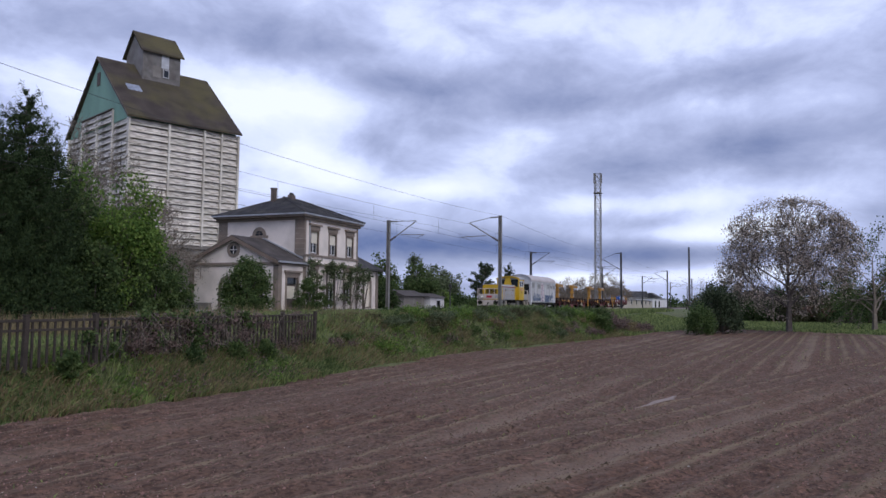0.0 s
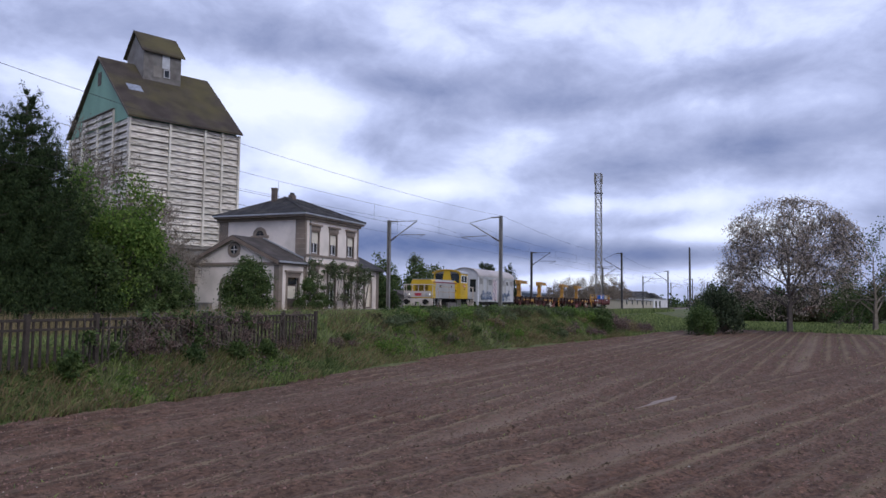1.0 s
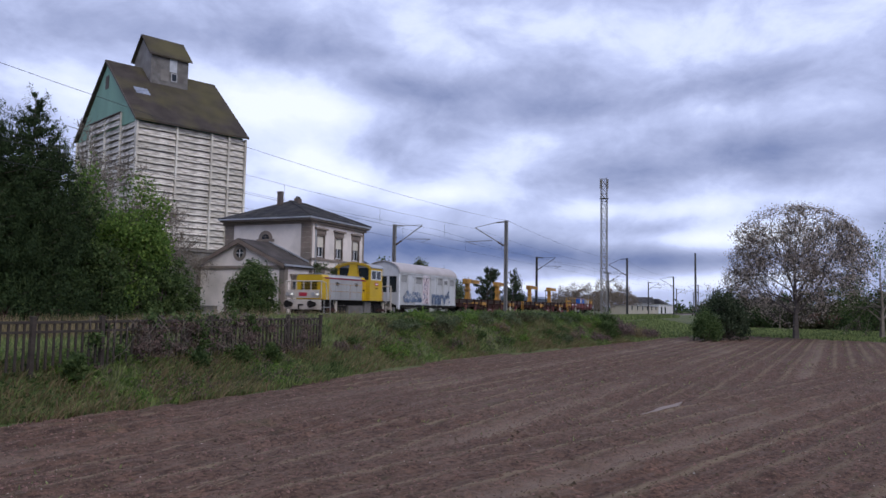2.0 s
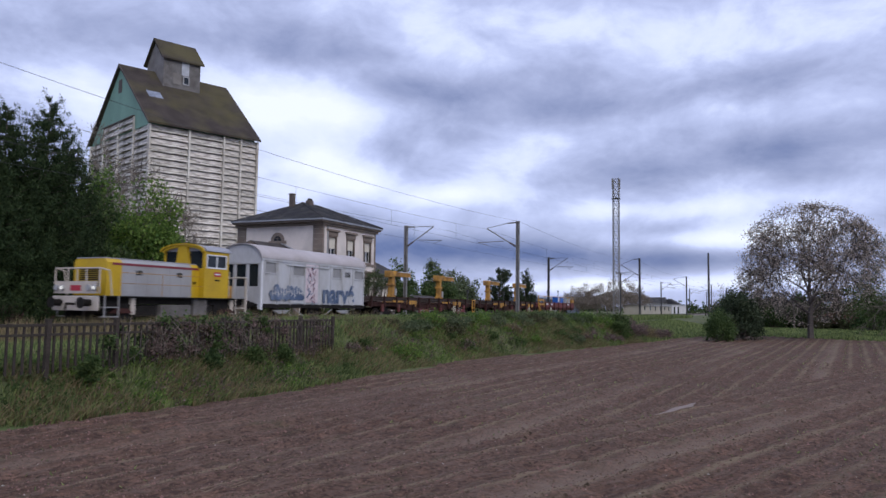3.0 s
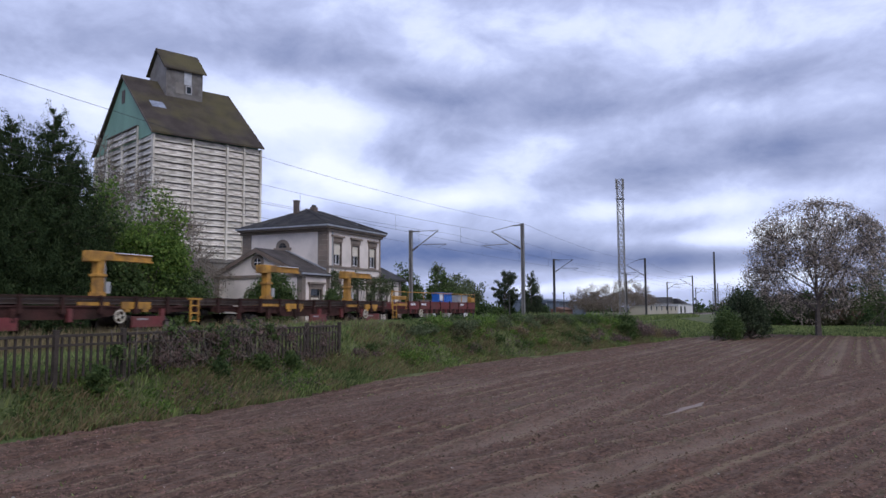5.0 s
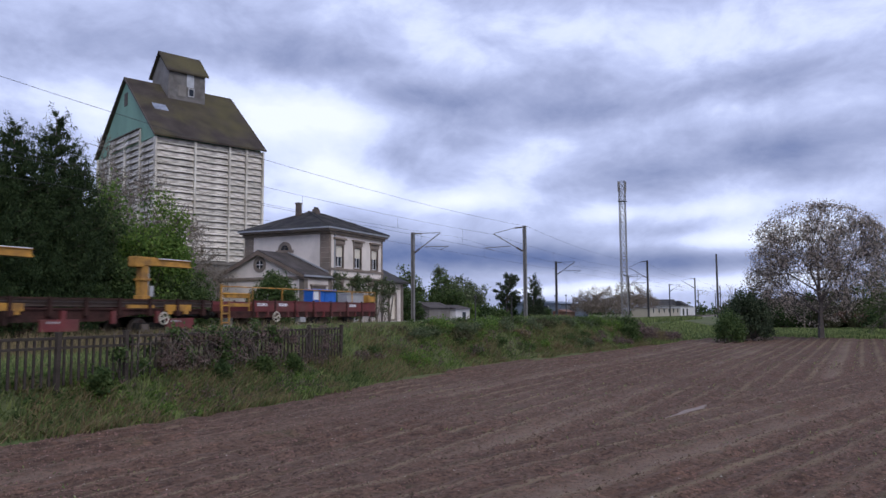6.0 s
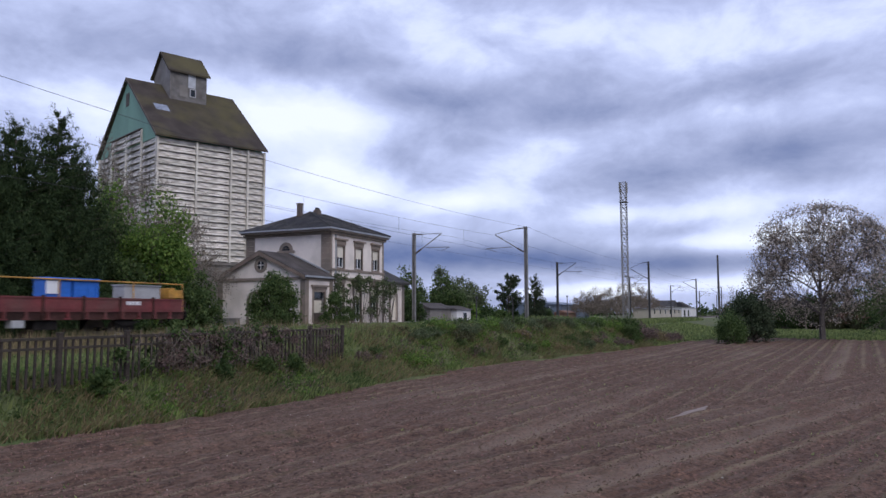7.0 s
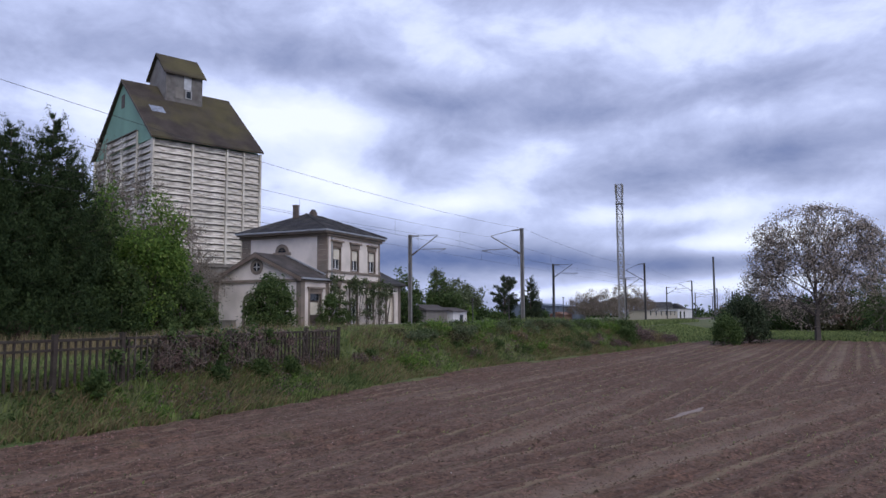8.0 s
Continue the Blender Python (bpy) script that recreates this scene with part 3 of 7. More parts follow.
def ground_z(x, y):
    """Height of the grass ground: field level, a bank up to the railway, meadow beyond the field."""
    d = edge_distance(x, y)
    shelf = -0.30 + 0.72 * smooth_step(20, 25, x) - 0.55 * smooth_step(54, 60, x)
    bank = FIELD_Z - 0.02 + (shelf - FIELD_Z) * smooth_step(0.0, 2.6, d)
    to_rail = smooth_step(18, 23.5, y)
    near_rail = bank + (-0.28 - bank) * to_rail
    meadow = -1.15 + 0.75 * smooth_step(75, 170, x) + 0.15 * smooth_step(200, 900, x)
    far_side = smooth_step(52, 64, x) * (1 - smooth_step(8, 15, y))
    z = near_rail * (1 - far_side) + meadow * far_side
    z = np.where(y < 0, np.where(x > 60, meadow, FIELD_Z), z)
    z = np.where(d < 0, FIELD_Z - 0.35 * smooth_step(0, 0.6, -d), z)
    return z


def axis(*spans):
    out = []
    for a, b, s in spans:
        out += list(np.arange(a, b, s))
    return np.array(out)


def sheet(name, xs, ys, height, mat):
    gx, gy = np.meshgrid(xs, ys, indexing="ij")
    gz = height(gx, gy)
    v = np.stack([gx, gy, gz], -1).reshape(-1, 3)
    nx, ny = len(xs), len(ys)
    i = np.arange(nx * ny).reshape(nx, ny)
    f = np.stack([i[:-1, :-1], i[1:, :-1], i[1:, 1:], i[:-1, 1:]], -1).reshape(-1, 4)
    me = polys(name, v.tolist(), f.tolist(), mat)
    for p in me.polygons:
        p.use_smooth = True
    return new(name, me)


def soft_noise(x, y, s, seed):
    """Smooth lattice noise on arrays."""
    r = np.random.default_rng(seed).random((256, 256))
    u, v = x / s + 64, y / s + 64
    iu, iv = np.floor(u).astype(int), np.floor(v).astype(int)
    fu, fv = u - iu, v - iv
    fu, fv = fu * fu * (3 - 2 * fu), fv * fv * (3 - 2 * fv)
    g = lambda a, b: r[a % 256, b % 256]
    return (g(iu, iv) * (1 - fu) + g(iu + 1, iv) * fu) * (1 - fv) + (g(iu, iv + 1) * (1 - fu) + g(iu + 1, iv + 1) * fu) * fv


def row_phase(x, y):
    """Across-row metres of the drilled rows: along the bank near the railway, at a slant on the headland."""
    side = y - (3.4 - 0.33 * (x - 16.3))
    swing = np.where(side > 0, 0.0, 1.0)
    a = y * math.cos(radians(3.5)) + x * math.sin(radians(3.5))
    b = y * math.cos(radians(18)) + x * math.sin(radians(18))
    return np.where(side > 0, a, b), swing


def field_z(x, y):
    p, swing = row_phase(x, y)
    p = p + 0.12 * (soft_noise(x, y, 4.0, 3) - 0.5)
    z = FIELD_Z + 0.036 * np.cos(2 * math.pi * p / 0.76) * (0.45 + soft_noise(x, y, 3.0, 9))
    z += 0.028 * np.abs(np.cos(math.pi * p / 4.56)) ** 14 * -1.0
    z += 0.10 * (soft_noise(x, y, 9.0, 4) - 0.5) + 0.05 * (soft_noise(x, y, 0.55, 5) - 0.5) + 0.045 * (soft_noise(x, y, 0.21, 6) - 0.5)
    d = edge_distance(x, y)
    return np.where(d > 0.25, FIELD_Z - 0.5, z)


def row_map(ob):
    """Store metres across and along the rows as texture coordinates."""
    me = ob.data
    co = np.empty(len(me.vertices) * 3)
    me.vertices.foreach_get("co", co)
    co = co.reshape(-1, 3)
    p, swing = row_phase(co[:, 0], co[:, 1])
    q = co[:, 0] - 0.2 * co[:, 1]
    vi = np.empty(len(me.loops), int)
    me.loops.foreach_get("vertex_index", vi)
    uv = me.uv_layers.new(name="rows")
    uv.data.foreach_set("uv", np.stack([p, q], 1)[vi].ravel())


def build_ground():
    xs = axis((-60, 4, 4), (4, 70, 0.4), (70, 100, 1.5), (100, 300, 12), (300, 3000, 180))
    ys = axis((-1500, -80, 120), (-80, -10, 3), (-10, 8, 1), (8, 20, 0.3), (20, 60, 1.5), (60, 160, 12), (160, 1800, 140))
    def h(x, y):
        near = (x > -20) & (x < 110) & (y < 26)
        return ground_z(x, y) + np.where(near, 0.14 * (soft_noise(x, y, 1.7, 11) - 0.5), 0.0)
    g = sheet("ground", xs, ys, h, "earth")
    tagged(g, "grassy meadow ground with a low bank beside the railway", "ground", kind="structure")
    fx = axis((-30, 2, 1.0), (2, 14, 0.085), (14, 30, 0.15), (30, 50, 0.2), (50, 76, 0.3))
    fy = axis((-60, -25, 1.5), (-25, -6, 0.3), (-6, 13.2, 0.11))
    f = sheet("field", fx, fy, field_z, "soil")
    row_map(f)
    tagged(f, "bare brown ploughed field with drilled rows and seedlings", "field", kind="structure")


def build_railway():
    bed = B()
    prism(bed, [(24.4, -0.45), (25.6, -0.16), (33.4, -0.16), (34.4, -0.45)], "x", -220, 900)
    solid("ballast_bed", bed, "ballast", "grey-brown stone ballast bed under two tracks", "railway bed", kind="structure")
    for yc in (TRACK_NEAR, TRACK_FAR):
        t = thing("railway_track", "worn steel rails on sleepers laid in ballast", "track", kind="structure")
        for s in (-0.75, 0.75):
            bm = B()
            prism(bm, [(yc + s - 0.07, -0.15), (yc + s + 0.07, -0.15), (yc + s + 0.02, -0.10), (yc + s + 0.035, 0.0), (yc + s - 0.035, 0.0), (yc + s - 0.02, -0.10)], "x", -220, 900)
            part("rail", bm, "rail", t)
        sl = boxes(*[(x, x + 0.25, yc - 1.25, yc + 1.25, -0.22, -0.135) for x in np.arange(-30, 110, 0.6)])
        tagged(part("sleeper", sl, "concrete_dark", t), kind="stuff")
    bm = boxes((38, 100, 34.6, 39.5, -0.5, 0.28))
    solid("platform", bm, "concrete_dark", "low station platform with a worn grey edge", "platform", kind="structure")


# ---- station house ----
HX0, HX1, HY0, HY1 = 53.5, 62.4, 36.0, 45.0
EAVE, BELT, BASE = 8.1, 4.95, 0.1


def frame_rect(x0, x1, z0, z1, w, y0, y1):
    """Four bars round an opening in a wall that faces the railway."""
    return [(x0 - w, x0, y0, y1, z0 - w * 0.6, z1 + w), (x1, x1 + w, y0, y1, z0 - w * 0.6, z1 + w), (x0, x1, y0, y1, z1, z1 + w), (x0, x1, y0, y1, z0 - w * 0.6, z0)]


def wall_with_holes(bm, x0, x1, z0, z1, y0, y1, holes):
    """A wall along x between y0 and y1 with rectangular openings through it."""
    xs = sorted({x0, x1, *[h[0] for h in holes], *[h[1] for h in holes]})
    for a, b in zip(xs, xs[1:]):
        here = sorted([h for h in holes if h[0] <= a and h[1] >= b], key=lambda h: h[2])
        z = z0
        for h in here:
            if h[2] > z:
                box(bm, a, b, y0, y1, z, h[2])
            z = h[3]
        if z1 > z:
            box(bm, a, b, y0, y1, z, z1)
    bmesh.ops.remove_doubles(bm, verts=bm.verts[:], dist=0.0005)


def station_window(parent, x0, x1, z0, z1, y, shutter, curtain=True):
    """A framed sash window with a half-lowered roller shutter, set in a stone surround with a cornice."""
    w = part("window", boxes(*frame_rect(x0, x1, z0, z1, 0.14, y - 0.05, y + 0.12)), "trim_brown", parent, "brown stone window surround")
    part("lintel", boxes((x0 - 0.22, x1 + 0.22, y - 0.09, y + 0.05, z1 + 0.142, z1 + 0.52), (x0 - 0.36, x1 + 0.36, y - 0.24, y + 0.05, z1 + 0.522, z1 + 0.68)), "sandstone", w)
    zs = z1 - (z1 - z0) * shutter
    part("shutter", boxes(*[(x0, x1, y + 0.08, y + 0.11, z - 0.075, z) for z in np.arange(zs + 0.075, z1 + 0.001, 0.08)]), "shutter", w, "pale roller shutter half down")
    zb = zs - 0.004
    mid = (x0 + x1) / 2
    part("sash", boxes((x0, x0 + 0.09, y + 0.12, y + 0.18, z0, zb), (x1 - 0.09, x1, y + 0.12, y + 0.18, z0, zb), (mid - 0.05, mid + 0.05, y + 0.12, y + 0.18, z0, zb), (x0 + 0.09, mid - 0.05, y + 0.12, y + 0.18, z0, z0 + 0.1), (mid + 0.05, x1 - 0.09, y + 0.12, y + 0.18, z0, z0 + 0.1)), "white_wall", w)
    part("pane", boxes((x0 + 0.09, x1 - 0.09, y + 0.145, y + 0.155, z0 + 0.1, zb)), "glass", w)
    if curtain:
        part("curtain", boxes((x0, mid - 0.1, y + 0.3, y + 0.33, z0, z0 + 0.85), (mid + 0.1, x1, y + 0.3, y + 0.33, z0, z0 + 0.85)), "curtain", w)


def ring(bm, cx, cy, cz, r0, r1, x0, x1, n=24, a0=0.0, a1=2 * math.pi):
    """A ring standing across x."""
    for k in range(n):
        t0, t1 = a0 + (a1 - a0) * k / n, a0 + (a1 - a0) * (k + 1) / n
        c = [(cy + r * math.cos(t), cz + r * math.sin(t)) for r, t in ((r0, t0), (r1, t0), (r1, t1), (r0, t1))]
        prism(bm, c, "x", x0, x1)


def roof_tiles(parent, a, b, c, d, rows, mat, name="slate_course", lift=0.032):
    """Overlapping courses laid up a roof face from the eave a-b to the ridge d-c, in one mesh."""
    a, b, c, d = map(Vector, (a, b, c, d))
    nrm = (b - a).cross(d - a).normalized()
    if nrm.z < 0:
        nrm = -nrm
    for r in range(rows):
        t0, t1 = r / rows, (r + 1.25) / rows
        t1 = min(t1, 1)
        p, q = a.lerp(d, t0) + nrm * lift, b.lerp(c, t0) + nrm * lift
        s, u = b.lerp(c, t1) + nrm * lift * 0.35, a.lerp(d, t1) + nrm * lift * 0.35
        pts = [tuple(v) for v in (p, q, s, u, p - nrm * lift, q - nrm * lift)]
        ob = new(name, polys(name, pts, [(0, 1, 2, 3), (4, 5, 1, 0)], mat))
        ob.parent = parent


def build_station():
    h = thing("station_house", "two-storey rendered station house with stone trim and hipped slate roof", "house")
    holes = [(54.45, 55.55, 5.08, 6.92), (57.4, 58.5, 5.08, 6.92), (60.35, 61.45, 5.08, 6.92), (54.3, 55.5, 0.9, 3.6), (57.15, 58.35, 0.4, 3.6), (60.0, 61.2, 0.9, 3.6)]
    bm = B()
    wall_with_holes(bm, HX0, HX1, BASE, EAVE, HY0, HY0 + 0.4, holes)
    part("wall", bm, "render_wall", h)
    parts("wall", [(HX0, HX0 + 0.4, HY0 + 0.4, HY1, BASE, EAVE), (HX1 - 0.4, HX1, HY0 + 0.4, HY1, BASE, EAVE), (HX0 + 0.4, HX1 - 0.4, HY1 - 0.4, HY1, BASE, EAVE)], "render_wall", h)
    part("room_floor", boxes((HX0 + 0.4, HX1 - 0.4, HY0 + 0.4, HY1 - 0.4, BELT - 0.3, BELT - 0.1), (HX0 + 0.4, HX1 - 0.4, HY0 + 1.6, HY0 + 1.7, BASE, EAVE)), "wood_dark", h)
    # corner stones, one by one
    block = None
    zs, k = BASE, 0
    while zs < EAVE - 0.05:
        hgt = min(0.44, EAVE - zs)
        for cx, cy, sx, sy in ((HX0, HY0, 1, 1), (HX1, HY0, -1, 1), (HX0, HY1, 1, -1)):
            wx, wy = 0.22, 0.95
            bm = B()
            xa, xb = sorted((cx - 0.03 * sx, cx + wx * sx))
            ya, yb = sorted((cy - 0.03 * sy, cy + wy * sy))
            box(bm, xa, xb, ya, yb, zs + 0.006, zs + hgt - 0.006)
            part("quoin", bm, "sandstone", h)
        zs += 0.44
        k += 1
    part("belt_course", boxes((HX0 - 0.08, HX1 + 0.08, HY0 - 0.10, HY0 - 0.002, BELT - 0.16, BELT + 0.02), (HX0 - 0.1, HX0 - 0.002, HY0 - 0.1, HY1, BELT - 0.16, BELT + 0.02)), "sandstone", h)
    part("belt_course", boxes((HX0 - 0.06, HX1 + 0.06, HY0 - 0.12, HY0 - 0.002, 4.02, 4.22)), "sandstone", h)
    part("cornice", boxes((HX0 - 0.2, HX1 + 0.2, HY0 - 0.2, HY1 + 0.2, EAVE - 0.22, EAVE), (HX0 - 0.7, HX1 + 0.34, HY0 - 0.42, HY1 + 0.1, EAVE + 0.004, EAVE + 0.156)), "sandstone", h)
    part("gutter", boxes((HX0 - 0.88, HX1 + 0.42, HY0 - 0.55, HY1 + 0.15, EAVE + 0.16, EAVE + 0.29)), "zinc", h, "pale zinc gutter")
    ex0, ex1, ey0, ey1, ez = HX0 - 0.9, HX1 + 0.44, HY0 - 0.57, HY1 + 0.17, EAVE + 0.295
    mx0, mx1, my, mz = 56.7, 59.4, (HY0 + HY1) / 2, 10.35
    bm = B()
    v = [bm.verts.new(p) for p in ((ex0, ey0, ez), (ex1, ey0, ez), (ex1, ey1, ez), (ex0, ey1, ez), (mx0, my, mz), (mx1, my, mz))]
    for f in ((0, 1, 5, 4), (1, 2, 5), (2, 3, 4, 5), (3, 0, 4), (0, 3, 2, 1)):
        bm.faces.new([v[i] for i in f])
    roof = part("roof", bm, "slate", h)
    for q in (((ex0, ey0, ez), (ex1, ey0, ez), (mx1, my, mz), (mx0, my, mz)), ((ex0, ey1, ez), (ex0, ey0, ez), (mx0, my, mz), (mx0, my, mz)), ((ex1, ey0, ez), (ex1, ey1, ez), (mx1, my, mz), (mx1, my, mz))):
        roof_tiles(roof, *q, 22, "slate")
    bm = B()
    for p, q in (((ex0, ey0, ez + 0.05), (mx0, my, mz + 0.05)), ((ex1, ey0, ez + 0.05), (mx1, my, mz + 0.05)), ((mx0, my, mz + 0.05), (mx1, my, mz + 0.05))):
        rod(bm, p, q, 0.07, n=6)
    part("ridge_capping", bm, "slate", roof)
    part("roof_light", boxes((60.2, 60.9, 37.4, 37.9, 9.12, 9.2)), "skylight", roof)
    ch = part("chimney", boxes((55.6, 55.98, 40.7, 41.1, 8.6, 11.0), (55.55, 56.03, 40.65, 41.15, 11.002, 11.1)), "brick", h, "tall brown brick chimney")
    part("flashing", boxes((55.55, 56.03, 40.65, 41.15, 9.3, 9.55)), "zinc", ch)
    c2 = part("chimney", boxes((57.75, 58.35, 40.35, 40.8, 9.6, 10.75)), "brick", h, "short chimney stack")
    bm = B()
    for cx in (57.9, 58.2):
        rod(bm, (cx, 40.57, 10.75), (cx, 40.57, 10.95), 0.14, 0.12, 10)
    part("chimney_pot", bm, "slate", c2)
    for x0, s in ((54.45, 0.52), (57.4, 0.50), (60.35, 0.45)):
        station_window(h, x0, x0 + 1.1, 5.08, 6.92, HY0, s)
    for x0, z0 in ((54.3, 0.9), (57.15, 0.4), (60.0, 0.9)):
        station_window(h, x0, x0 + 1.2, z0, 3.6, HY0, 0.35, False)
    # arched attic window on the end wall
    bm = B()
    ring(bm, 0, 40.62, 6.62, 0.42, 0.72, HX0 - 0.06, HX0 - 0.001, 16, 0, math.pi)
    box(bm, HX0 - 0.1, HX0 - 0.001, 39.7, 41.54, 6.36, 6.61)
    aw = part("window", bm, "sandstone", h, "arched stone attic window")
    bm = B()
    prism(bm, [(40.62 + 0.42 * math.cos(t), 6.62 + 0.42 * math.sin(t)) for t in np.linspace(0, math.pi, 14)], "x", HX0 - 0.02, HX0 - 0.003)
    part("pane", bm, "glass", aw)
    part("glazing_bar", boxes((HX0 - 0.035, HX0 - 0.021, 40.59, 40.65, 6.62, 7.03), (HX0 - 0.034, HX0 - 0.0215, 40.25, 40.99, 6.79, 6.84)), "wood_dark", aw)
    part("downpipe", boxes((HX0 + 0.66, HX0 + 0.76, HY0 - 0.1, HY0 - 0.01, BASE, EAVE - 0.2)), "zinc", h)
    # low side wing with a pediment
    ax, ay0, ay1, az, ar = 49.6, 35.75, 44.6, 4.05, 6.03
    ym = (ay0 + ay1) / 2
    wing = part("side_wing", B(), "render_wall", h, "single-storey wing with a pediment gable")
    bm = B()
    prism(bm, [(ay0, BASE), (ay1, BASE), (ay1, az), (ym, ar), (ay0, az)], "x", ax, ax + 0.35)
    part("gable_wall", bm, "render_wall", wing)
    bm = B()
    wall_with_holes(bm, ax + 0.35, HX0, BASE, az, ay0, ay0 + 0.4, [(50.75, 52.25, 0.3, 2.9)])
    part("wall", bm, "render_wall", wing)
    part("wall", boxes((ax + 0.35, HX0, ay1 - 0.4, ay1, BASE, az)), "render_wall", wing)
    parts("corner_pilaster", [(ax - 0.04, ax + 0.45, ay0 - 0.04, ay0 + 0.45, BASE, az - 0.22), (HX0 - 0.5, HX0 - 0.05, ay0 - 0.04, ay0 - 0.002, BASE, az - 0.22), (ax - 0.04, ax - 0.002, ay1 - 0.45, ay1 + 0.04, BASE, az - 0.22)], "sandstone", wing)
    part("door_surround", boxes(*frame_rect(50.75, 52.25, 0.5, 2.9, 0.2, ay0 - 0.06, ay0 + 0.1), (50.5, 52.5, ay0 - 0.1, ay0 + 0.05, 3.104, 3.3), (50.35, 52.65, ay0 - 0.22, ay0 + 0.05, 3.302, 3.45)), "sandstone", wing)
    part("door", boxes((50.75, 52.25, ay0 + 0.15, ay0 + 0.2, 0.3, 1.2), (50.75, 52.25, ay0 + 0.15, ay0 + 0.2, 2.22, 2.32), (50.75, 50.87, ay0 + 0.15, ay0 + 0.2, 1.2, 2.22), (52.13, 52.25, ay0 + 0.15, ay0 + 0.2, 1.2, 2.22)), "wood_dark", wing, "dark timber door")
    part("door_blind", boxes((50.87, 52.13, ay0 + 0.17, ay0 + 0.19, 1.2, 2.22)), "shutter", wing, "pale blind in the door")
    part("fanlight", boxes((50.75, 52.25, ay0 + 0.15, ay0 + 0.2, 2.36, 2.9)), "glass", wing)
    part("garden_wall", boxes((ax - 1.2, ax - 0.8, 41.6, 44.4, -0.2, 0.72), (ax - 1.25, ax - 0.75, 41.55, 44.45, 0.722, 0.8)), "concrete_dark", wing, "low grey garden wall")
    part("string_course", boxes((ax - 0.14, ax - 0.002, ay0 - 0.14, ay1 + 0.14, az - 0.2, az + 0.02), (ax - 0.002, HX0 - 0.1, ay0 - 0.14, ay0 - 0.002, az - 0.2, az + 0.02)), "sandstone", wing)
    bm = B()
    for s in (-1, 1):
        yo = ym + s * (ay1 - ay0 + 0.3) / 2
        zo = az + 0.02
        prism(bm, [(ym, ar + 0.02), (yo, zo - 0.12), (yo, zo + 0.14), (ym, ar + 0.30)], "x", ax - 0.3, HX0 - 0.003)
    part("roof", bm, "wing_slate", wing)
    bm = B()
    for s in (-1, 1):
        yo = ym + s * (ay1 - ay0 + 0.3) / 2
        prism(bm, [(ym, ar - 0.12), (yo, az - 0.2), (yo, az + 0.12), (ym, ar + 0.22)], "x", ax - 0.34, ax - 0.302)
    part("bargeboard", bm, "trim_brown", wing)
    part("gutter", boxes((ax - 0.3, HX0 - 0.1, ay0 - 0.34, ay0 - 0.2, az - 0.02, az + 0.12)), "zinc", wing, "pale zinc gutter")
    bm = B()
    prism(bm, [(ym, ar + 0.302), (36.06, az + 0.46), (36.06, az + 0.62), (ym, ar + 0.40)], "x", HX0 - 0.12, HX0 - 0.004)
    part("flashing", bm, "zinc", wing)
    bm = B()
    ring(bm, 0, ym, 5.12, 0.36, 0.64, ax - 0.06, ax - 0.001, 24)
    rose = part("round_window", bm, "sandstone", wing, "round stone window with a cross bar")
    bm = B()
    prism(bm, [(ym + 0.36 * math.cos(t), 5.12 + 0.36 * math.sin(t)) for t in np.linspace(0, 2 * math.pi, 24, endpoint=False)], "x", ax - 0.02, ax - 0.003)
    part("pane", bm, "glass", rose)
    part("glazing_bar", boxes((ax - 0.04, ax - 0.021, ym - 0.03, ym + 0.03, 4.78, 5.46), (ax - 0.039, ax - 0.0205, ym - 0.34, ym + 0.34, 5.09, 5.15)), "white_wall", rose)
    # stone arch added on the gable for a dark plant-like arch, half hidden by a bush
    bm = B()
    ring(bm, 0, ym + 0.6, 2.2, 0.55, 0.8, ax - 0.05, ax - 0.001, 14, 0, math.pi)
    box(bm, ax - 0.05, ax - 0.001, ym + 1.15, ym + 1.4, BASE, 2.19)
    box(bm, ax - 0.05, ax - 0.001, ym - 0.2, ym + 0.05, BASE, 2.19)
    part("arch_surround", bm, "sandstone", wing)
    # east wing
    ex = 66.3
    bm = B()
    wall_with_holes(bm, HX1, ex, BASE, 3.95, 35.9, 36.3, [(63.6, 64.8, 0.4, 2.9)])
    box(bm, ex - 0.4, ex, 36.3, 44.4, BASE, 3.95)
    east = part("side_wing", bm, "render_wall", h, "single-storey wing at the far end")
    bm = B()
    prism(bm, [(35.4, 3.96), (35.4, 4.15), (40.1, 6.3), (44.9, 4.15), (44.9, 3.96)], "x", HX1 + 0.004, ex + 0.4)
    part("roof", bm, "slate", east)
    part("door_surround", boxes(*frame_rect(63.6, 64.8, 0.5, 2.9, 0.2, 35.84, 36.0)), "sandstone", east)
    part("door", boxes((63.6, 64.8, 36.05, 36.1, 0.3, 2.9)), "shutter", east)
    part("corner_pilaster", boxes((ex - 0.45, ex + 0.04, 35.86, 35.898, BASE, 3.9)), "sandstone", east)


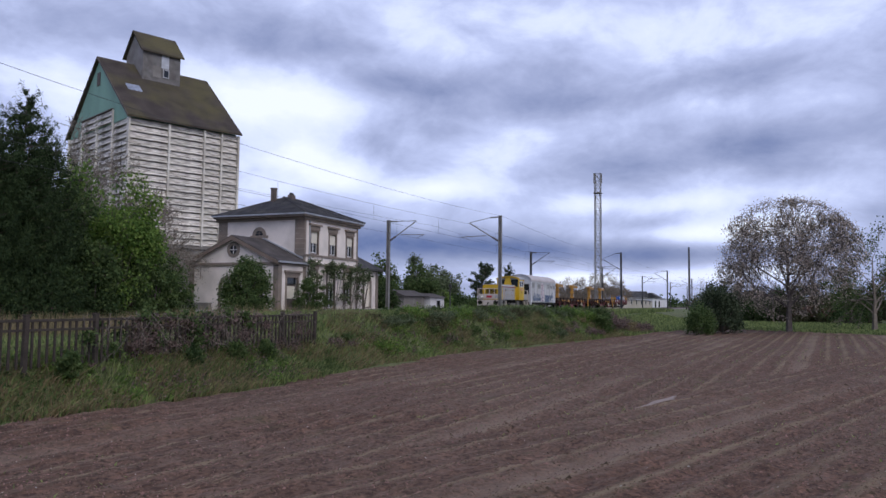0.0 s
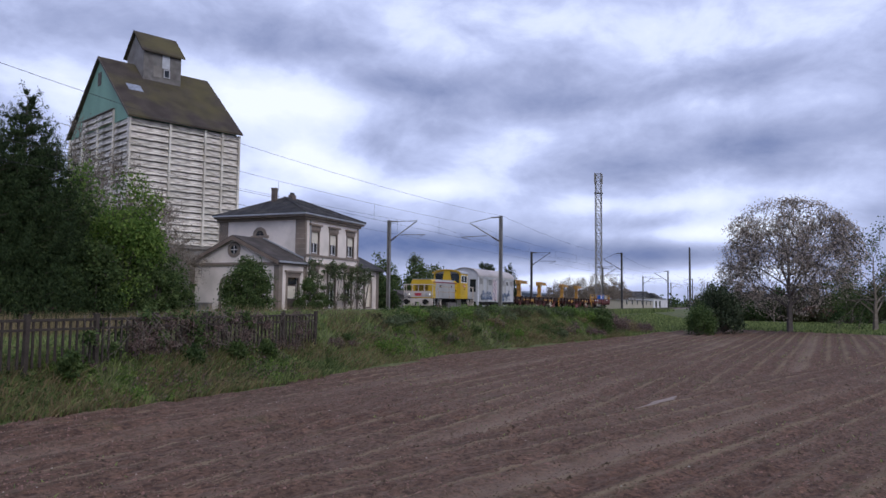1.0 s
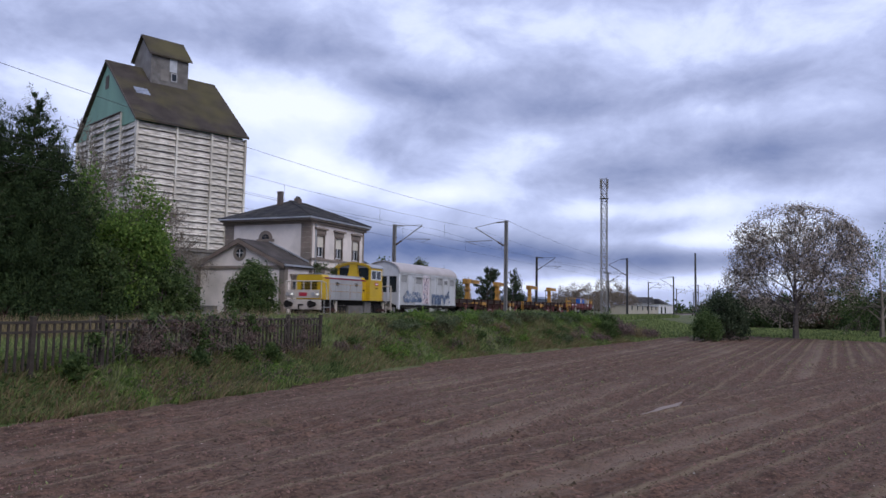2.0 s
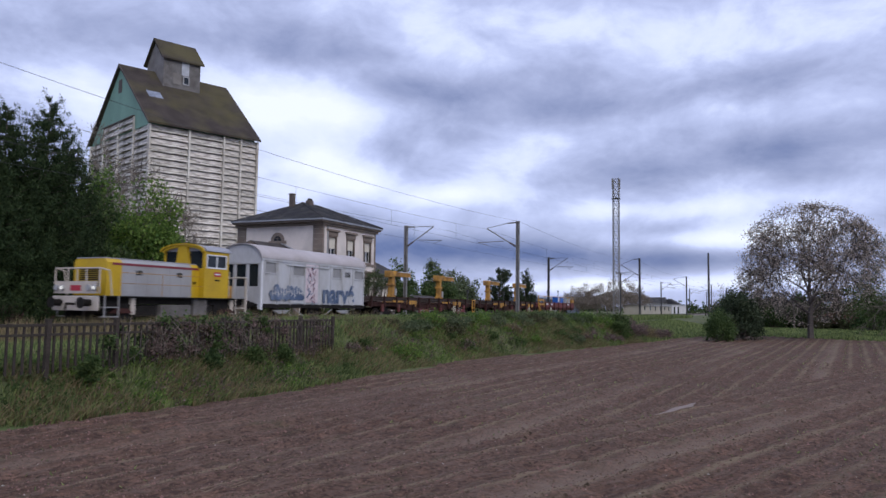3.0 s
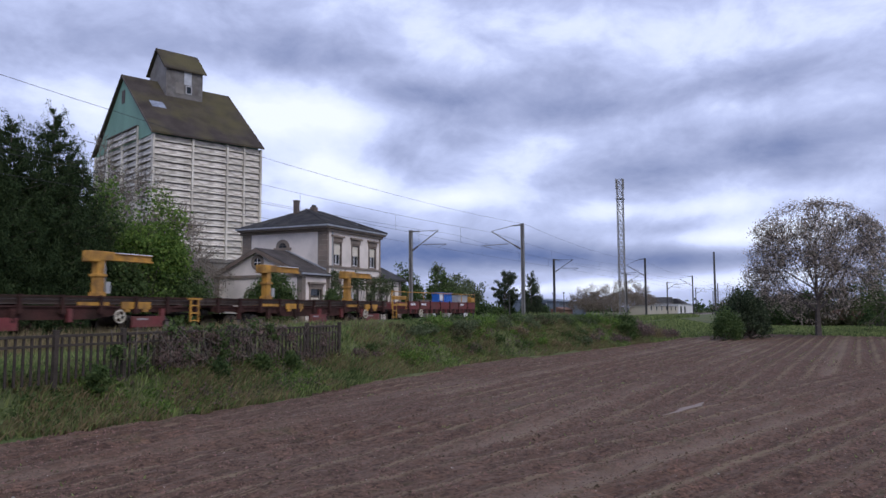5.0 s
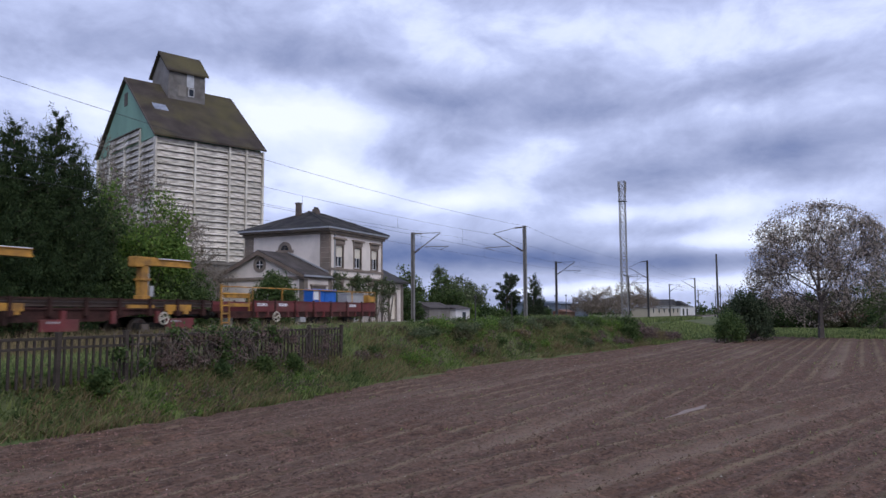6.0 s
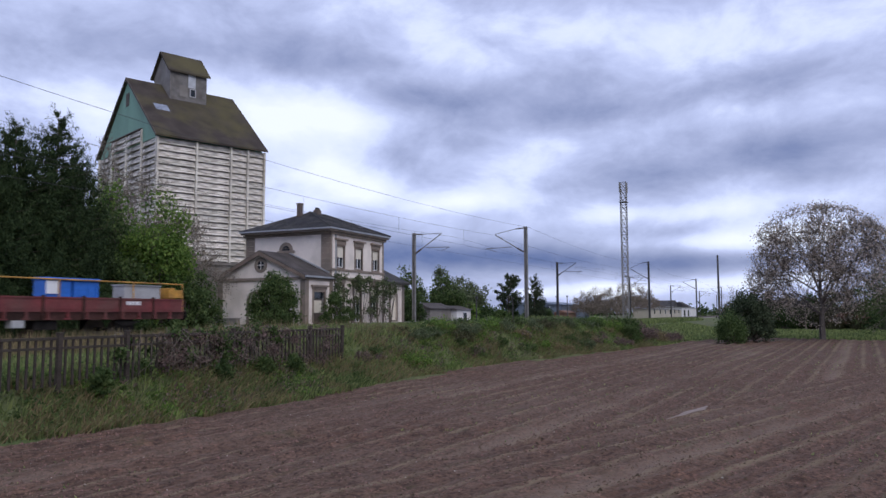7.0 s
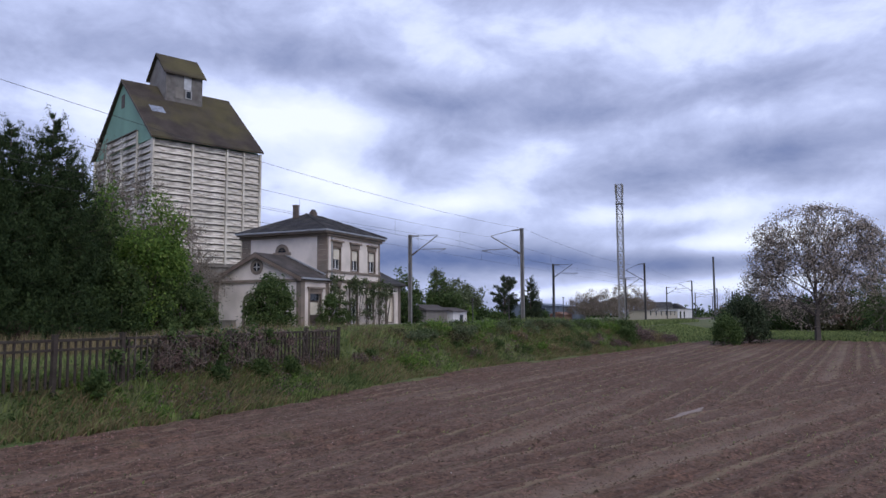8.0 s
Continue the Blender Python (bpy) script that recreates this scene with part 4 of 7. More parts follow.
# ---- grain silo ----
def build_silo():
    L, W, EZ, RZ = 12.7, 17.0, 20.0, 28.1
    s = thing("grain_silo", "tall grain silo with banded concrete walls and a steep dark roof", "silo", pose(58.4, 61.4, 0, 0, 0, -21.5))
    # The core's dark colour helps paint the shadow lines in the slab gaps.
    core = part("core_wall", boxes((0.16, L - 0.1, 0.16, W - 0.1, 0, EZ)), "concrete_dark", s)
    # gable above the slabs, sheeted in green
    bm = B()
    prism(bm, [(0.1, EZ), (W - 0.1, EZ), (W / 2, RZ - 0.05)], "x", -0.06, L - 0.12)
    part("gable_sheeting", bm, "green_sheet", s, "green sheeted gable")
    # horizontal slabs between upright ribs
    rows, z0 = 18, 6.9
    step = (EZ - z0) / rows
    cols_long = [0.0, 4.4, 8.5, 10.6, L]
    cols_end = [0.0, 3.9, 8.35, 12.8, W]
    slab = {}

    def lay(a, b, z, side, proud=0.0):
        key = (round(b - a, 3), side)
        if key not in slab:
            bm = B()
            w = b - a - 0.24
            if side == "long":
                prism(bm, [(-0.17, 0.10 * step), (0.3, 0.10 * step), (0.3, step), (0.06, step), (-0.02, 0.30 * step), (-0.17, step * 0.25)], "x", 0, w)
            else:
                prism(bm, [(-0.17, 0.10 * step), (0.3, 0.10 * step), (0.3, step), (0.06, step), (-0.02, 0.30 * step), (-0.17, step * 0.25)], "y", 0, w)
            slab[key] = part("slab", bm, "concrete_slab", s)
            ob = slab[key]
        else:
            ob = again(slab[key], Matrix.Identity(4))
        ob.matrix_basis = pose(a + 0.12, 0, z) if side == "long" else pose(-proud, a + 0.12, z)

    for r in range(rows):
        z = z0 + r * step
        for a, b in zip(cols_long, cols_long[1:]):
            lay(a, b, z, "long")
        for i, (a, b) in enumerate(zip(cols_end, cols_end[1:])):
            lay(a, b, z, "end")
    for r in range(2):  # slabs that step up into the green gable
        z = EZ + r * step
        for a, b in zip(cols_end[1:3], cols_end[2:4]):
            lay(a, b, z, "end", 0.16)
    part("cap_strip", boxes((-0.36, -0.062, cols_end[1] - 0.09, cols_end[3] + 0.09, EZ + 2 * step + 0.004, EZ + 2 * step + 0.1)), "wood_dark", s)
    for x in cols_long:
        part("rib", boxes((max(x - 0.10, -0.25), min(x + 0.10, L + 0.25), -0.29, 0.3, 6.6, EZ)), "concrete_light", s)
    for y in cols_end[1:]:
        top = EZ + (2 * step if 3 < y < 12.9 else 0)
        part("rib", boxes((-0.24, 0.3, y - 0.09, y + 0.09, 6.6, top)), "concrete_light", s)
    part("base_wall", boxes((-0.05, L + 0.05, -0.05, W + 0.05, 0, 6.6), (-0.3, L + 0.1, -0.3, W + 0.1, 6.6, 6.88)), "concrete_dark", s)
    # roof, two slopes with a kink line and overhang
    bm = B()
    for sgn in (-1, 1):
        yo = W / 2 + sgn * (W / 2 + 0.55)
        zo = EZ + 0.02
        prism(bm, [(W / 2, RZ), (yo, zo), (yo, zo + 0.18), (W / 2, RZ + 0.22)], "x", -0.36, L + 0.25)
    roof = part("roof", bm, "silo_roof", s)
    a, b = (-0.36, -0.55, EZ + 0.2), (L + 0.25, -0.55, EZ + 0.2)
    c, d = (L + 0.25, W / 2, RZ + 0.24), (-0.36, W / 2, RZ + 0.24)
    roof_tiles(roof, a, b, c, d, 26, "silo_roof", "sheet_course", 0.014)
    bm = B()
    for sgn in (-1, 1):
        yo = W / 2 + sgn * (W / 2 + 0.58)
        prism(bm, [(W / 2, RZ - 0.02), (yo, EZ - 0.05), (yo, EZ + 0.2), (W / 2, RZ + 0.25)], "x", -0.41, -0.362)
    part("verge_board", bm, "wood_dark", roof)
    slope = math.atan2(RZ - EZ, W / 2 + 0.5)
    sl = part("skylight", boxes((-0.85, 0.85, -0.75, 0.75, 0, 0.1)), "zinc", roof, at=pose(2.1, 4.2, EZ + 0.2 + 4.7 * math.tan(slope) - 0.1, math.degrees(slope), 0, 0))
    part("skylight_pane", boxes((-0.80, 0.80, -0.68, 0.68, 0.104, 0.12)), "skylight", sl, "pale glass skylight")
    bm = B()
    box(bm, -0.04, 0.04, 0, 9.6, 0.02, 0.1)
    part("roof_seam", bm, "concrete_dark", roof, at=pose(4.3, -0.5, EZ + 0.02, math.degrees(slope) * 1.0, 0, 0))
    part("gable_vent", boxes((-0.12, -0.062, W / 2 - 0.45, W / 2 + 0.45, 25.0, 26.5)), "wood_dark", s)
    # head house on the ridge
    cx0, cx1, cy0, cy1, cz0, cz1, cr = 3.8, 8.3, W / 2 - 2.4, W / 2 + 2.2, 24.2, 29.7, 32.2
    hh = part("head_house", boxes((cx0, cx1, cy0, cy1, cz0, cz1)), "concrete_dark", s, "small boxy head house on the ridge")
    bm = B()
    cm = (cy0 + cy1) / 2
    prism(bm, [(cy0, cz1), (cy1, cz1), (cm, cr - 0.15)], "x", cx0, cx1)
    part("gable", bm, "concrete_dark", hh)
    bm = B()
    for sgn in (-1, 1):
        yo = cm + sgn * ((cy1 - cy0) / 2 + 0.35)
        prism(bm, [(cm, cr - 0.05), (yo, cz1 - 0.3), (yo, cz1 - 0.12), (cm, cr + 0.14)], "x", cx0 - 0.35, cx1 + 0.35)
    part("gable_roof", bm, "silo_roof", hh)
    # Added thin sheet that makes the front darker than the other walls.
    part("front_cladding", boxes((cx0 + 0.004, cx1 - 0.004, cy0 - 0.03, cy0 - 0.002, cz0, cz1 - 0.02)), "grime", hh, "darker thin sheet over the head house front")
    part("louvre", boxes((6.0, 6.9, cy0 - 0.05, cy0 - 0.031, 27.9, 29.5)), "zinc", hh)
    part("hatch", boxes((5.0, 5.95, cy0 - 0.05, cy0 - 0.031, 26.7, 28.0)), "concrete_dark", hh)
    win = part("small_window", boxes((6.2, 6.3, cy0 - 0.09, cy0 - 0.031, 26.8, 27.8), (6.85, 6.95, cy0 - 0.09, cy0 - 0.031, 26.8, 27.8), (6.3, 6.85, cy0 - 0.09, cy0 - 0.031, 27.7, 27.8), (6.3, 6.85, cy0 - 0.09, cy0 - 0.031, 26.8, 26.9)), "box_grey", hh)
    part("pane", boxes((6.3, 6.85, cy0 - 0.06, cy0 - 0.034, 26.9, 27.7)), "glass", win)


# ---- overhead line ----
CONTACT, MESSENGER = 7.2, 8.8


def catenary_mast(x, y, side, height, mat, base=-0.4, track=TRACK_NEAR):
    """A steel mast with its bracket: stay rod, tube, registration arm and insulators. side: +1 reaches to greater y."""
    near = "mast" if mat == "mast" else "mast_dark"
    t = thing("catenary_mast", "grey steel catenary mast with a bracket arm" if mat == "mast" else "dark steel catenary mast with a bracket arm", "mast", pose(x, y, 0), "catenary masts along the railway")
    w = 0.15
    part("post", boxes((-w, w, -w, -w + 0.03, base, height), (-w, w, w - 0.03, w, base, height), (-0.025, 0.025, -w + 0.03, w - 0.03, base, height)), mat, t)
    part("base_block", boxes((-0.4, 0.4, -0.4, 0.4, base - 0.5, base + 0.06), bevel=0.03), "concrete_dark", t)
    reach = (track - y)
    bm = B()
    rod(bm, (0, 0, height - 0.12), (0, reach * 0.32, height - 0.17), 0.07, n=8)
    rod(bm, (0, reach * 0.32, height - 0.17), (0, reach * 1.0, MESSENGER + 0.1), 0.028, n=6)
    part("stay_rod", bm, mat, t)
    bm = B()
    rod(bm, (0, 0, CONTACT - 0.3), (0, reach, MESSENGER + 0.05), 0.05, n=8)
    part("bracket_tube", bm, mat, t)
    bm = B()
    rod(bm, (0, side * 0.0 + reach * 0.45, CONTACT + 0.38), (0, reach * 1.3, CONTACT + 0.3), 0.035, n=6)
    rod(bm, (0, reach * 1.28, CONTACT + 0.3), (0.1, reach * 0.98, CONTACT), 0.02, n=6)
    part("registration_arm", bm, mat, t)
    bm = B()
    for k in range(4):
        u = 0.08 + 0.05 * k
        rod(bm, (0, reach * u, CONTACT - 0.3 + (MESSENGER + 0.35 - CONTACT) * u), (0, reach * (u + 0.025), CONTACT - 0.3 + (MESSENGER + 0.35 - CONTACT) * (u + 0.025)), 0.10, n=8)
    part("insulator", bm, "insulator", t)


def wire(name, points, r, label):
    verts = limb_mesh(name, [(a, b, r, r) for a, b in zip(points, points[1:])], "wire", 4)
    return tagged(new(name, verts), label, "wire")


def build_overhead():
    for i, x in enumerate((6.0, 69.5, 133.6, 197, 260, 323, 386)):
        if i:
            catenary_mast(x, 24.2, 1, 9.5 if i != 2 else 10.0, "mast" if i < 2 else "mast_dark")
    for i, x in enumerate((66.0, 114.0, 168, 224.5, 290, 350)):
        catenary_mast(x, 34.6, -1, 9.05, "mast" if i < 1 else "mast_dark", track=TRACK_FAR)
    for yc in (TRACK_NEAR, TRACK_FAR):
        spans = [-57.5, 6, 69.5, 133.6, 197, 260, 323, 386]
        mess = []
        for a, b in zip(spans, spans[1:]):
            for k in range(12):
                u = k / 12
                mess.append((a + (b - a) * u, yc, MESSENGER - 0.9 * 4 * u * (1 - u) * 0.6))
        wire("messenger_wire", mess, 0.011, "sagging messenger wire above the railway")
        wire("contact_wire", [(spans[0], yc, CONTACT), (spans[-1], yc, CONTACT)], 0.012, "straight contact wire above the railway")
        drop = [((a + (b - a) * u, yc, CONTACT), (a + (b - a) * u, yc, MESSENGER - 2.16 * u * (1 - u)), 0.009, 0.009) for a, b in zip(spans, spans[1:]) for u in (0.12, 0.31, 0.5, 0.69, 0.88)]
        d = new("dropper_wire", limb_mesh("dropper_wire", drop, "wire", 4))
        tagged(d, "thin droppers between messenger and contact wire", "wire", kind="stuff")
    wire("feeder_wire", [(a + (b - a) * u, 24.0, 9.45 - 3.0 * u * (1 - u)) for a, b in ((-57.5, 6), (6, 69.5), (69.5, 133.6), (133.6, 197), (197, 260), (260, 323)) for u in np.linspace(0, 0.92, 10)], 0.011, "feeder wire along the mast tops")


# ---- the works train ----
WHEELS = []


def wheelset(parent, x, r, mark=False):
    """Two spoked-face wheels on an axle; it turns about its axle."""
    w = part("wheelset", B(), "steel_wheel", parent, "steel wheels on an axle", at=pose(x, 0, r))
    bm = B()
    rod(bm, (0, -1.0, 0), (0, 1.0, 0), 0.08, n=10)
    part("axle", bm, "black", w)
    for s in (-1, 1):
        bm = B()
        rod(bm, (0, s * 0.70, 0), (0, s * 0.83, 0), r, n=24)
        rod(bm, (0, s * 0.66, 0), (0, s * 0.70, 0), r + 0.03, n=24)
        rod(bm, (0, s * 0.83, 0), (0, s * 0.86, 0), r * 0.3, n=12)
        part("wheel", bm, "steel_wheel", w)
        bm = B()
        for k in range(6):
            t = k * math.pi / 3
            rod(bm, (0.28 * r * math.cos(t), s * 0.845, 0.28 * r * math.sin(t)), (0.8 * r * math.cos(t), s * 0.835, 0.8 * r * math.sin(t)), 0.05, n=6)
        part("spokes", bm, "tyre_mark" if mark else "rust", w)
    WHEELS.append((w, x, r))
    return w


def buffers(parent, x, sgn, mat="black"):
    for y in (-0.87, 0.87):
        bm = B()
        rod(bm, (x, y, 1.05), (x + sgn * 0.42, y, 1.05), 0.10, n=12)
        rod(bm, (x, y, 1.05), (x + sgn * 0.2, y, 1.05), 0.15, n=12)
        rod(bm, (x + sgn * 0.42, y, 1.05), (x + sgn * 0.47, y, 1.05), 0.23, n=18)
        part("buffer", bm, mat, parent)
    bm = B()
    rod(bm, (x, 0, 1.0), (x + sgn * 0.45, 0, 1.0), 0.05, n=8)
    rod(bm, (x + sgn * 0.42, 0, 1.02), (x + sgn * 0.45, 0, 0.75), 0.05, n=8)
    part("coupling_hook", bm, "black", parent)


def pipes(parent, name, runs, r, mat, label=""):
    bm = B()
    for run in runs:
        for p, q in zip(run, run[1:]):
            rod(bm, p, q, r, n=6)
    return part(name, bm, mat, parent, label)


def grey_bars(bm, x0, x1, z0, z1, y, rows=1, seed=1):
    """Unreadable lettering as short bars."""
    r = random.Random(seed)
    h = (z1 - z0) / rows
    for k in range(rows):
        x = x0
        while x < x1 - 0.05:
            w = r.uniform(0.06, 0.16)
            box(bm, x, min(x + w, x1), y - 0.006, y, z0 + k * h + h * 0.2, z0 + (k + 1) * h)
            x += w + 0.05


def build_locomotive():
    t = thing("shunting_locomotive", "yellow and grey shunting locomotive with a long low hood", "locomotive", group="vehicles of the works train")
    yn = -1.35
    # underframe
    part("underframe", boxes((0.0, 9.2, -1.1, 1.1, 1.02, 1.30)), "black", t)
    part("footplate", boxes((-0.05, 9.25, -1.38, 1.38, 1.302, 1.358)), "black", t)
    part("buffer_beam", boxes((-0.08, -0.004, -1.35, 1.35, 0.72, 1.34), bevel=0.02), "rail_white", t, "dirty pale buffer beam")
    part("buffer_beam", boxes((9.254, 9.33, -1.35, 1.35, 0.72, 1.34), bevel=0.02), "rail_white", t)
    buffers(t, -0.08, -1)
    buffers(t, 9.33, 1)
    part("fuel_tank", boxes((3.5, 5.4, -1.22, 1.22, 0.42, 1.0), bevel=0.05), "grime", t, "grimy grey fuel tank between the axles")
    part("battery_box", boxes((5.55, 6.45, -1.25, -0.7, 0.5, 1.28), bevel=0.03), "grime", t, "grey battery box")
    for x in (1.75, 8.15):
        part("sand_box", boxes((x, x + 0.25, -1.25, -1.0, 0.55, 1.28), bevel=0.02), "rail_white", t)
    for x in (1.0, 7.6):
        parts("axle_guard", [(x - 0.6, x + 1.0, -1.2, -1.05, 0.35, 1.02), (x - 0.6, x + 1.0, 1.05, 1.2, 0.35, 1.02)], "black", t)
        for y in (-1.24, 1.24):
            bm = B()
            for k in range(5):
                box(bm, x - 0.4 + 0.06 * k, x + 0.8 - 0.06 * k, y - 0.05, y + 0.05, 0.62 + 0.04 * k, 0.66 + 0.04 * k)
            part("leaf_spring", bm, "rust", t)
    wheelset(t, 1.5, 0.5)
    wheelset(t, 8.0, 0.5)
    parts("side_rod_cover", [(2.1, 3.3, -1.15, -1.0, 0.5, 0.95), (6.5, 7.0, -1.15, -1.0, 0.5, 0.95), (2.1, 3.3, 1.0, 1.15, 0.5, 0.95), (6.5, 7.0, 1.0, 1.15, 0.5, 0.95)], "black", t)
    # hood: yellow nose, grey long side, yellow rear panel
    def hood(x0, x1, mat, name, label=""):
        bm = B()
        prism(bm, [(-0.98, 1.36), (0.98, 1.36), (0.98, 2.80), (0.84, 2.95), (-0.84, 2.95), (-0.98, 2.80)], "x", x0, x1)
        return part(name, bm, mat, t, label)
    nose = hood(0.62, 1.42, "train_yellow", "hood_nose", "yellow hood nose")
    bm = B()
    for k in range(9):
        box(bm, 0.595, 0.618, -0.6, 0.6, 1.75 + 0.09 * k, 1.80 + 0.09 * k)
    part("radiator_grille", bm, "black", nose)
    side = hood(1.423, 5.62, "train_grey", "hood_side", "grey hood with access doors")
    hood(5.623, 6.1, "train_yellow", "hood_rear", "yellow hood panel")
    part("hood_top", boxes((0.60, 6.1, -0.85, 0.85, 2.952, 3.0), bevel=0.02), "train_roof", t, "slate-grey hood top")
    part("stripe", boxes((0.9, 6.1, -0.992, -0.984, 2.69, 2.79), (0.9, 6.1, 0.984, 0.992, 2.69, 2.79)), "red_line", t, "dark red stripe")
    for k in range(6):
        x = 1.5 + 0.685 * k
        part("access_door", boxes((x, x + 0.67, -0.988, -0.981, 1.42, 2.64)), "train_grey", side)
    bm = B()
    for x in (2.2, 4.65):
        for k in range(4):
            box(bm, x, x + 0.36, -1.0, -0.989, 2.30 + 0.055 * k, 2.335 + 0.055 * k)
    part("louvre", bm, "black", side)
    bm = B()
    rod(bm, (3.2, 0.2, 3.0), (3.2, 0.2, 3.08), 0.12, n=12)
    part("exhaust_stack", bm, "black", t)
    # cab
    bm = B()
    box(bm, 6.104, 7.85, -1.33, 1.33, 1.36, 2.80, 0.0)
    cab = part("cab", bm, "train_yellow", t, "yellow driving cab with large windows")
    posts = [(6.104, 6.22, -1.33, -1.2), (6.104, 6.22, 1.2, 1.33), (7.73, 7.85, -1.33, -1.2), (7.73, 7.85, 1.2, 1.33), (7.73, 7.85, -0.25, 0.25)]
    parts("cab_pillar", [(a, b, c, d, 2.804, 3.64) for a, b, c, d in posts] + [(6.22, 7.73, -1.33, -1.28, 3.5, 3.64), (6.22, 7.73, 1.28, 1.33, 3.5, 3.64)], "train_yellow", cab)
    part("window_frame", boxes((6.25, 7.7, -1.345, -1.28, 2.804, 2.87), (6.25, 7.7, -1.345, -1.28, 3.44, 3.498), (6.25, 6.31, -1.345, -1.28, 2.87, 3.44), (7.64, 7.7, -1.345, -1.28, 2.87, 3.44), (6.94, 7.0, -1.345, -1.28, 2.87, 3.44)), "paper", cab, "white side window frame")
    parts("window_pane", [(6.31, 6.94, -1.31, -1.30, 2.87, 3.44), (7.0, 7.64, -1.31, -1.30, 2.87, 3.44), (6.22, 7.73, 1.30, 1.31, 2.804, 3.5), (6.15, 6.16, -1.2, -0.34, 2.804, 3.66), (6.15, 6.16, 0.34, 1.2, 2.804, 3.66), (7.78, 7.79, -1.2, -0.25, 2.87, 3.6), (7.78, 7.79, 0.25, 1.2, 2.87, 3.6)], "glass", cab)
    # front wall: a broad flared pillar between the two windows, under an arched brow
    bm = B()
    prism(bm, [(-0.42, 3.0), (0.42, 3.0), (0.26, 3.94), (-0.26, 3.94)], "x", 5.98, 6.148)
    part("front_pillar", bm, "train_yellow", cab, "yellow flared pillar between the front windows")
    arch = [(1.30 * math.sin(a), 3.62 + 0.36 * math.cos(a)) for a in np.linspace(-math.pi / 2, math.pi / 2, 17)]
    low = [(1.22 * math.sin(a), 3.56 + 0.30 * math.cos(a)) for a in np.linspace(-math.pi / 2, math.pi / 2, 17)]
    bm = B()
    prism(bm, arch + low[::-1], "x", 5.98, 6.148)
    part("front_brow", bm, "train_yellow", cab)
    bm = B()
    prism(bm, [(1.40 * math.sin(a), 3.65 + 0.37 * math.cos(a)) for a in np.linspace(-math.pi / 2, math.pi / 2, 17)], "x", 6.15, 7.98)
    part("cab_roof", bm, "train_roof", cab, "grey rounded cab roof")
    bm = B()
    prism(bm, [(1.42 * math.sin(a), 3.66 + 0.38 * math.cos(a)) for a in np.linspace(-math.pi / 2, math.pi / 2, 17)] + [(1.33 * math.sin(a), 3.64 + 0.345 * math.cos(a)) for a in np.linspace(math.pi / 2, -math.pi / 2, 17)], "x", 5.9, 5.978)
    part("roof_rim", bm, "train_yellow", cab)
    part("logo", boxes((6.78, 7.28, -1.345, -1.332, 2.42, 2.64), bevel=0.004), "logo", cab, "small red logo panel")
    part("logo_mark", boxes((6.83, 7.23, -1.351, -1.346, 2.50, 2.56)), "paper", cab)
    part("number_bars", boxes((5.7, 5.8, -0.992, -0.984, 2.0, 2.12), (5.84, 5.93, -0.992, -0.984, 2.0, 2.12), (6.85, 7.2, -1.34, -1.332, 2.2, 2.27)), "black", t)
    part("cab_door_rail", boxes((7.89, 7.92, -1.36, -1.32, 1.4, 2.7)), "rail_white", t)
    # front platform: rails, lamps, steps
    pipes(t, "front_handrail", [[(0.0, y, 1.43), (-0.02, y, 2.5)] for y in (-1.32, -0.55, 0.0, 0.55, 1.32)] + [[(-0.02, -1.32, 2.5), (-0.02, 1.32, 2.5)], [(-0.02, -1.32, 2.5), (0.45, -1.36, 2.42), (0.62, -1.36, 1.36)], [(-0.02, 1.32, 2.5), (0.45, 1.36, 2.42), (0.62, 1.36, 1.36)]], 0.035, "rail_white", "pale front handrail")
    part("front_panel", boxes((-0.06, -0.02, -1.2, 1.2, 1.436, 1.95)), "rail_white", t)
    for y in (-0.95, 0.95):
        bm = B()
        for dy in (-0.17, 0.17):
            rod(bm, (-0.06, y + dy, 1.68), (-0.14, y + dy, 1.68), 0.13, n=16)
        part("lamp_housing", bm, "train_grey", t)
        bm = B()
        rod(bm, (-0.141, y - 0.17, 1.68), (-0.15, y - 0.17, 1.68), 0.075, n=16)
        part("headlight", bm, "lamp_glass", t, "lit headlight")
    part("logo", boxes((-0.075, -0.061, -0.3, 0.3, 1.55, 1.78)), "logo", t, "small red logo panel")
    pipes(t, "side_handrail", [[(1.0, -1.36, 2.36), (6.0, -1.36, 2.36)], [(1.0, -1.36, 1.9), (6.0, -1.36, 1.9)], [(1.0, -1.36, 1.36), (1.0, -1.36, 2.36)], [(3.4, -1.36, 1.36), (3.4, -1.36, 2.36)]], 0.011, "machine_yellow", "thin side handrails")
    for x0 in (0.2, 8.35):
        for sy in (-1, 1):
            bm = B()
            for z in (0.45, 0.85):
                box(bm, x0, x0 + 0.75, sy * 1.15, sy * 1.42, z, z + 0.04)
            for x in (x0, x0 + 0.72):
                box(bm, x, x + 0.04, sy * 1.38, sy * 1.42, 0.45, 1.36)
            part("steps", bm, "rail_white" if x0 > 5 else "train_grey", t)
    pipes(t, "rear_handrail", [[(9.2, y, 1.43), (9.2, y, 2.45)] for y in (-1.3, -0.5, 0.5, 1.3)] + [[(9.2, -1.3, 2.45), (9.2, 1.3, 2.45)], [(8.3, -1.36, 2.45), (9.2, -1.36, 2.45), (9.2, -1.4, 0.6)], [(8.3, 1.36, 2.45), (9.2, 1.36, 2.45)]], 0.035, "rail_white", "pale rear handrail")
    part("locker", boxes((7.95, 8.3, -1.2, 1.2, 1.362, 2.0), bevel=0.02), "machine_yellow", t)
    return t


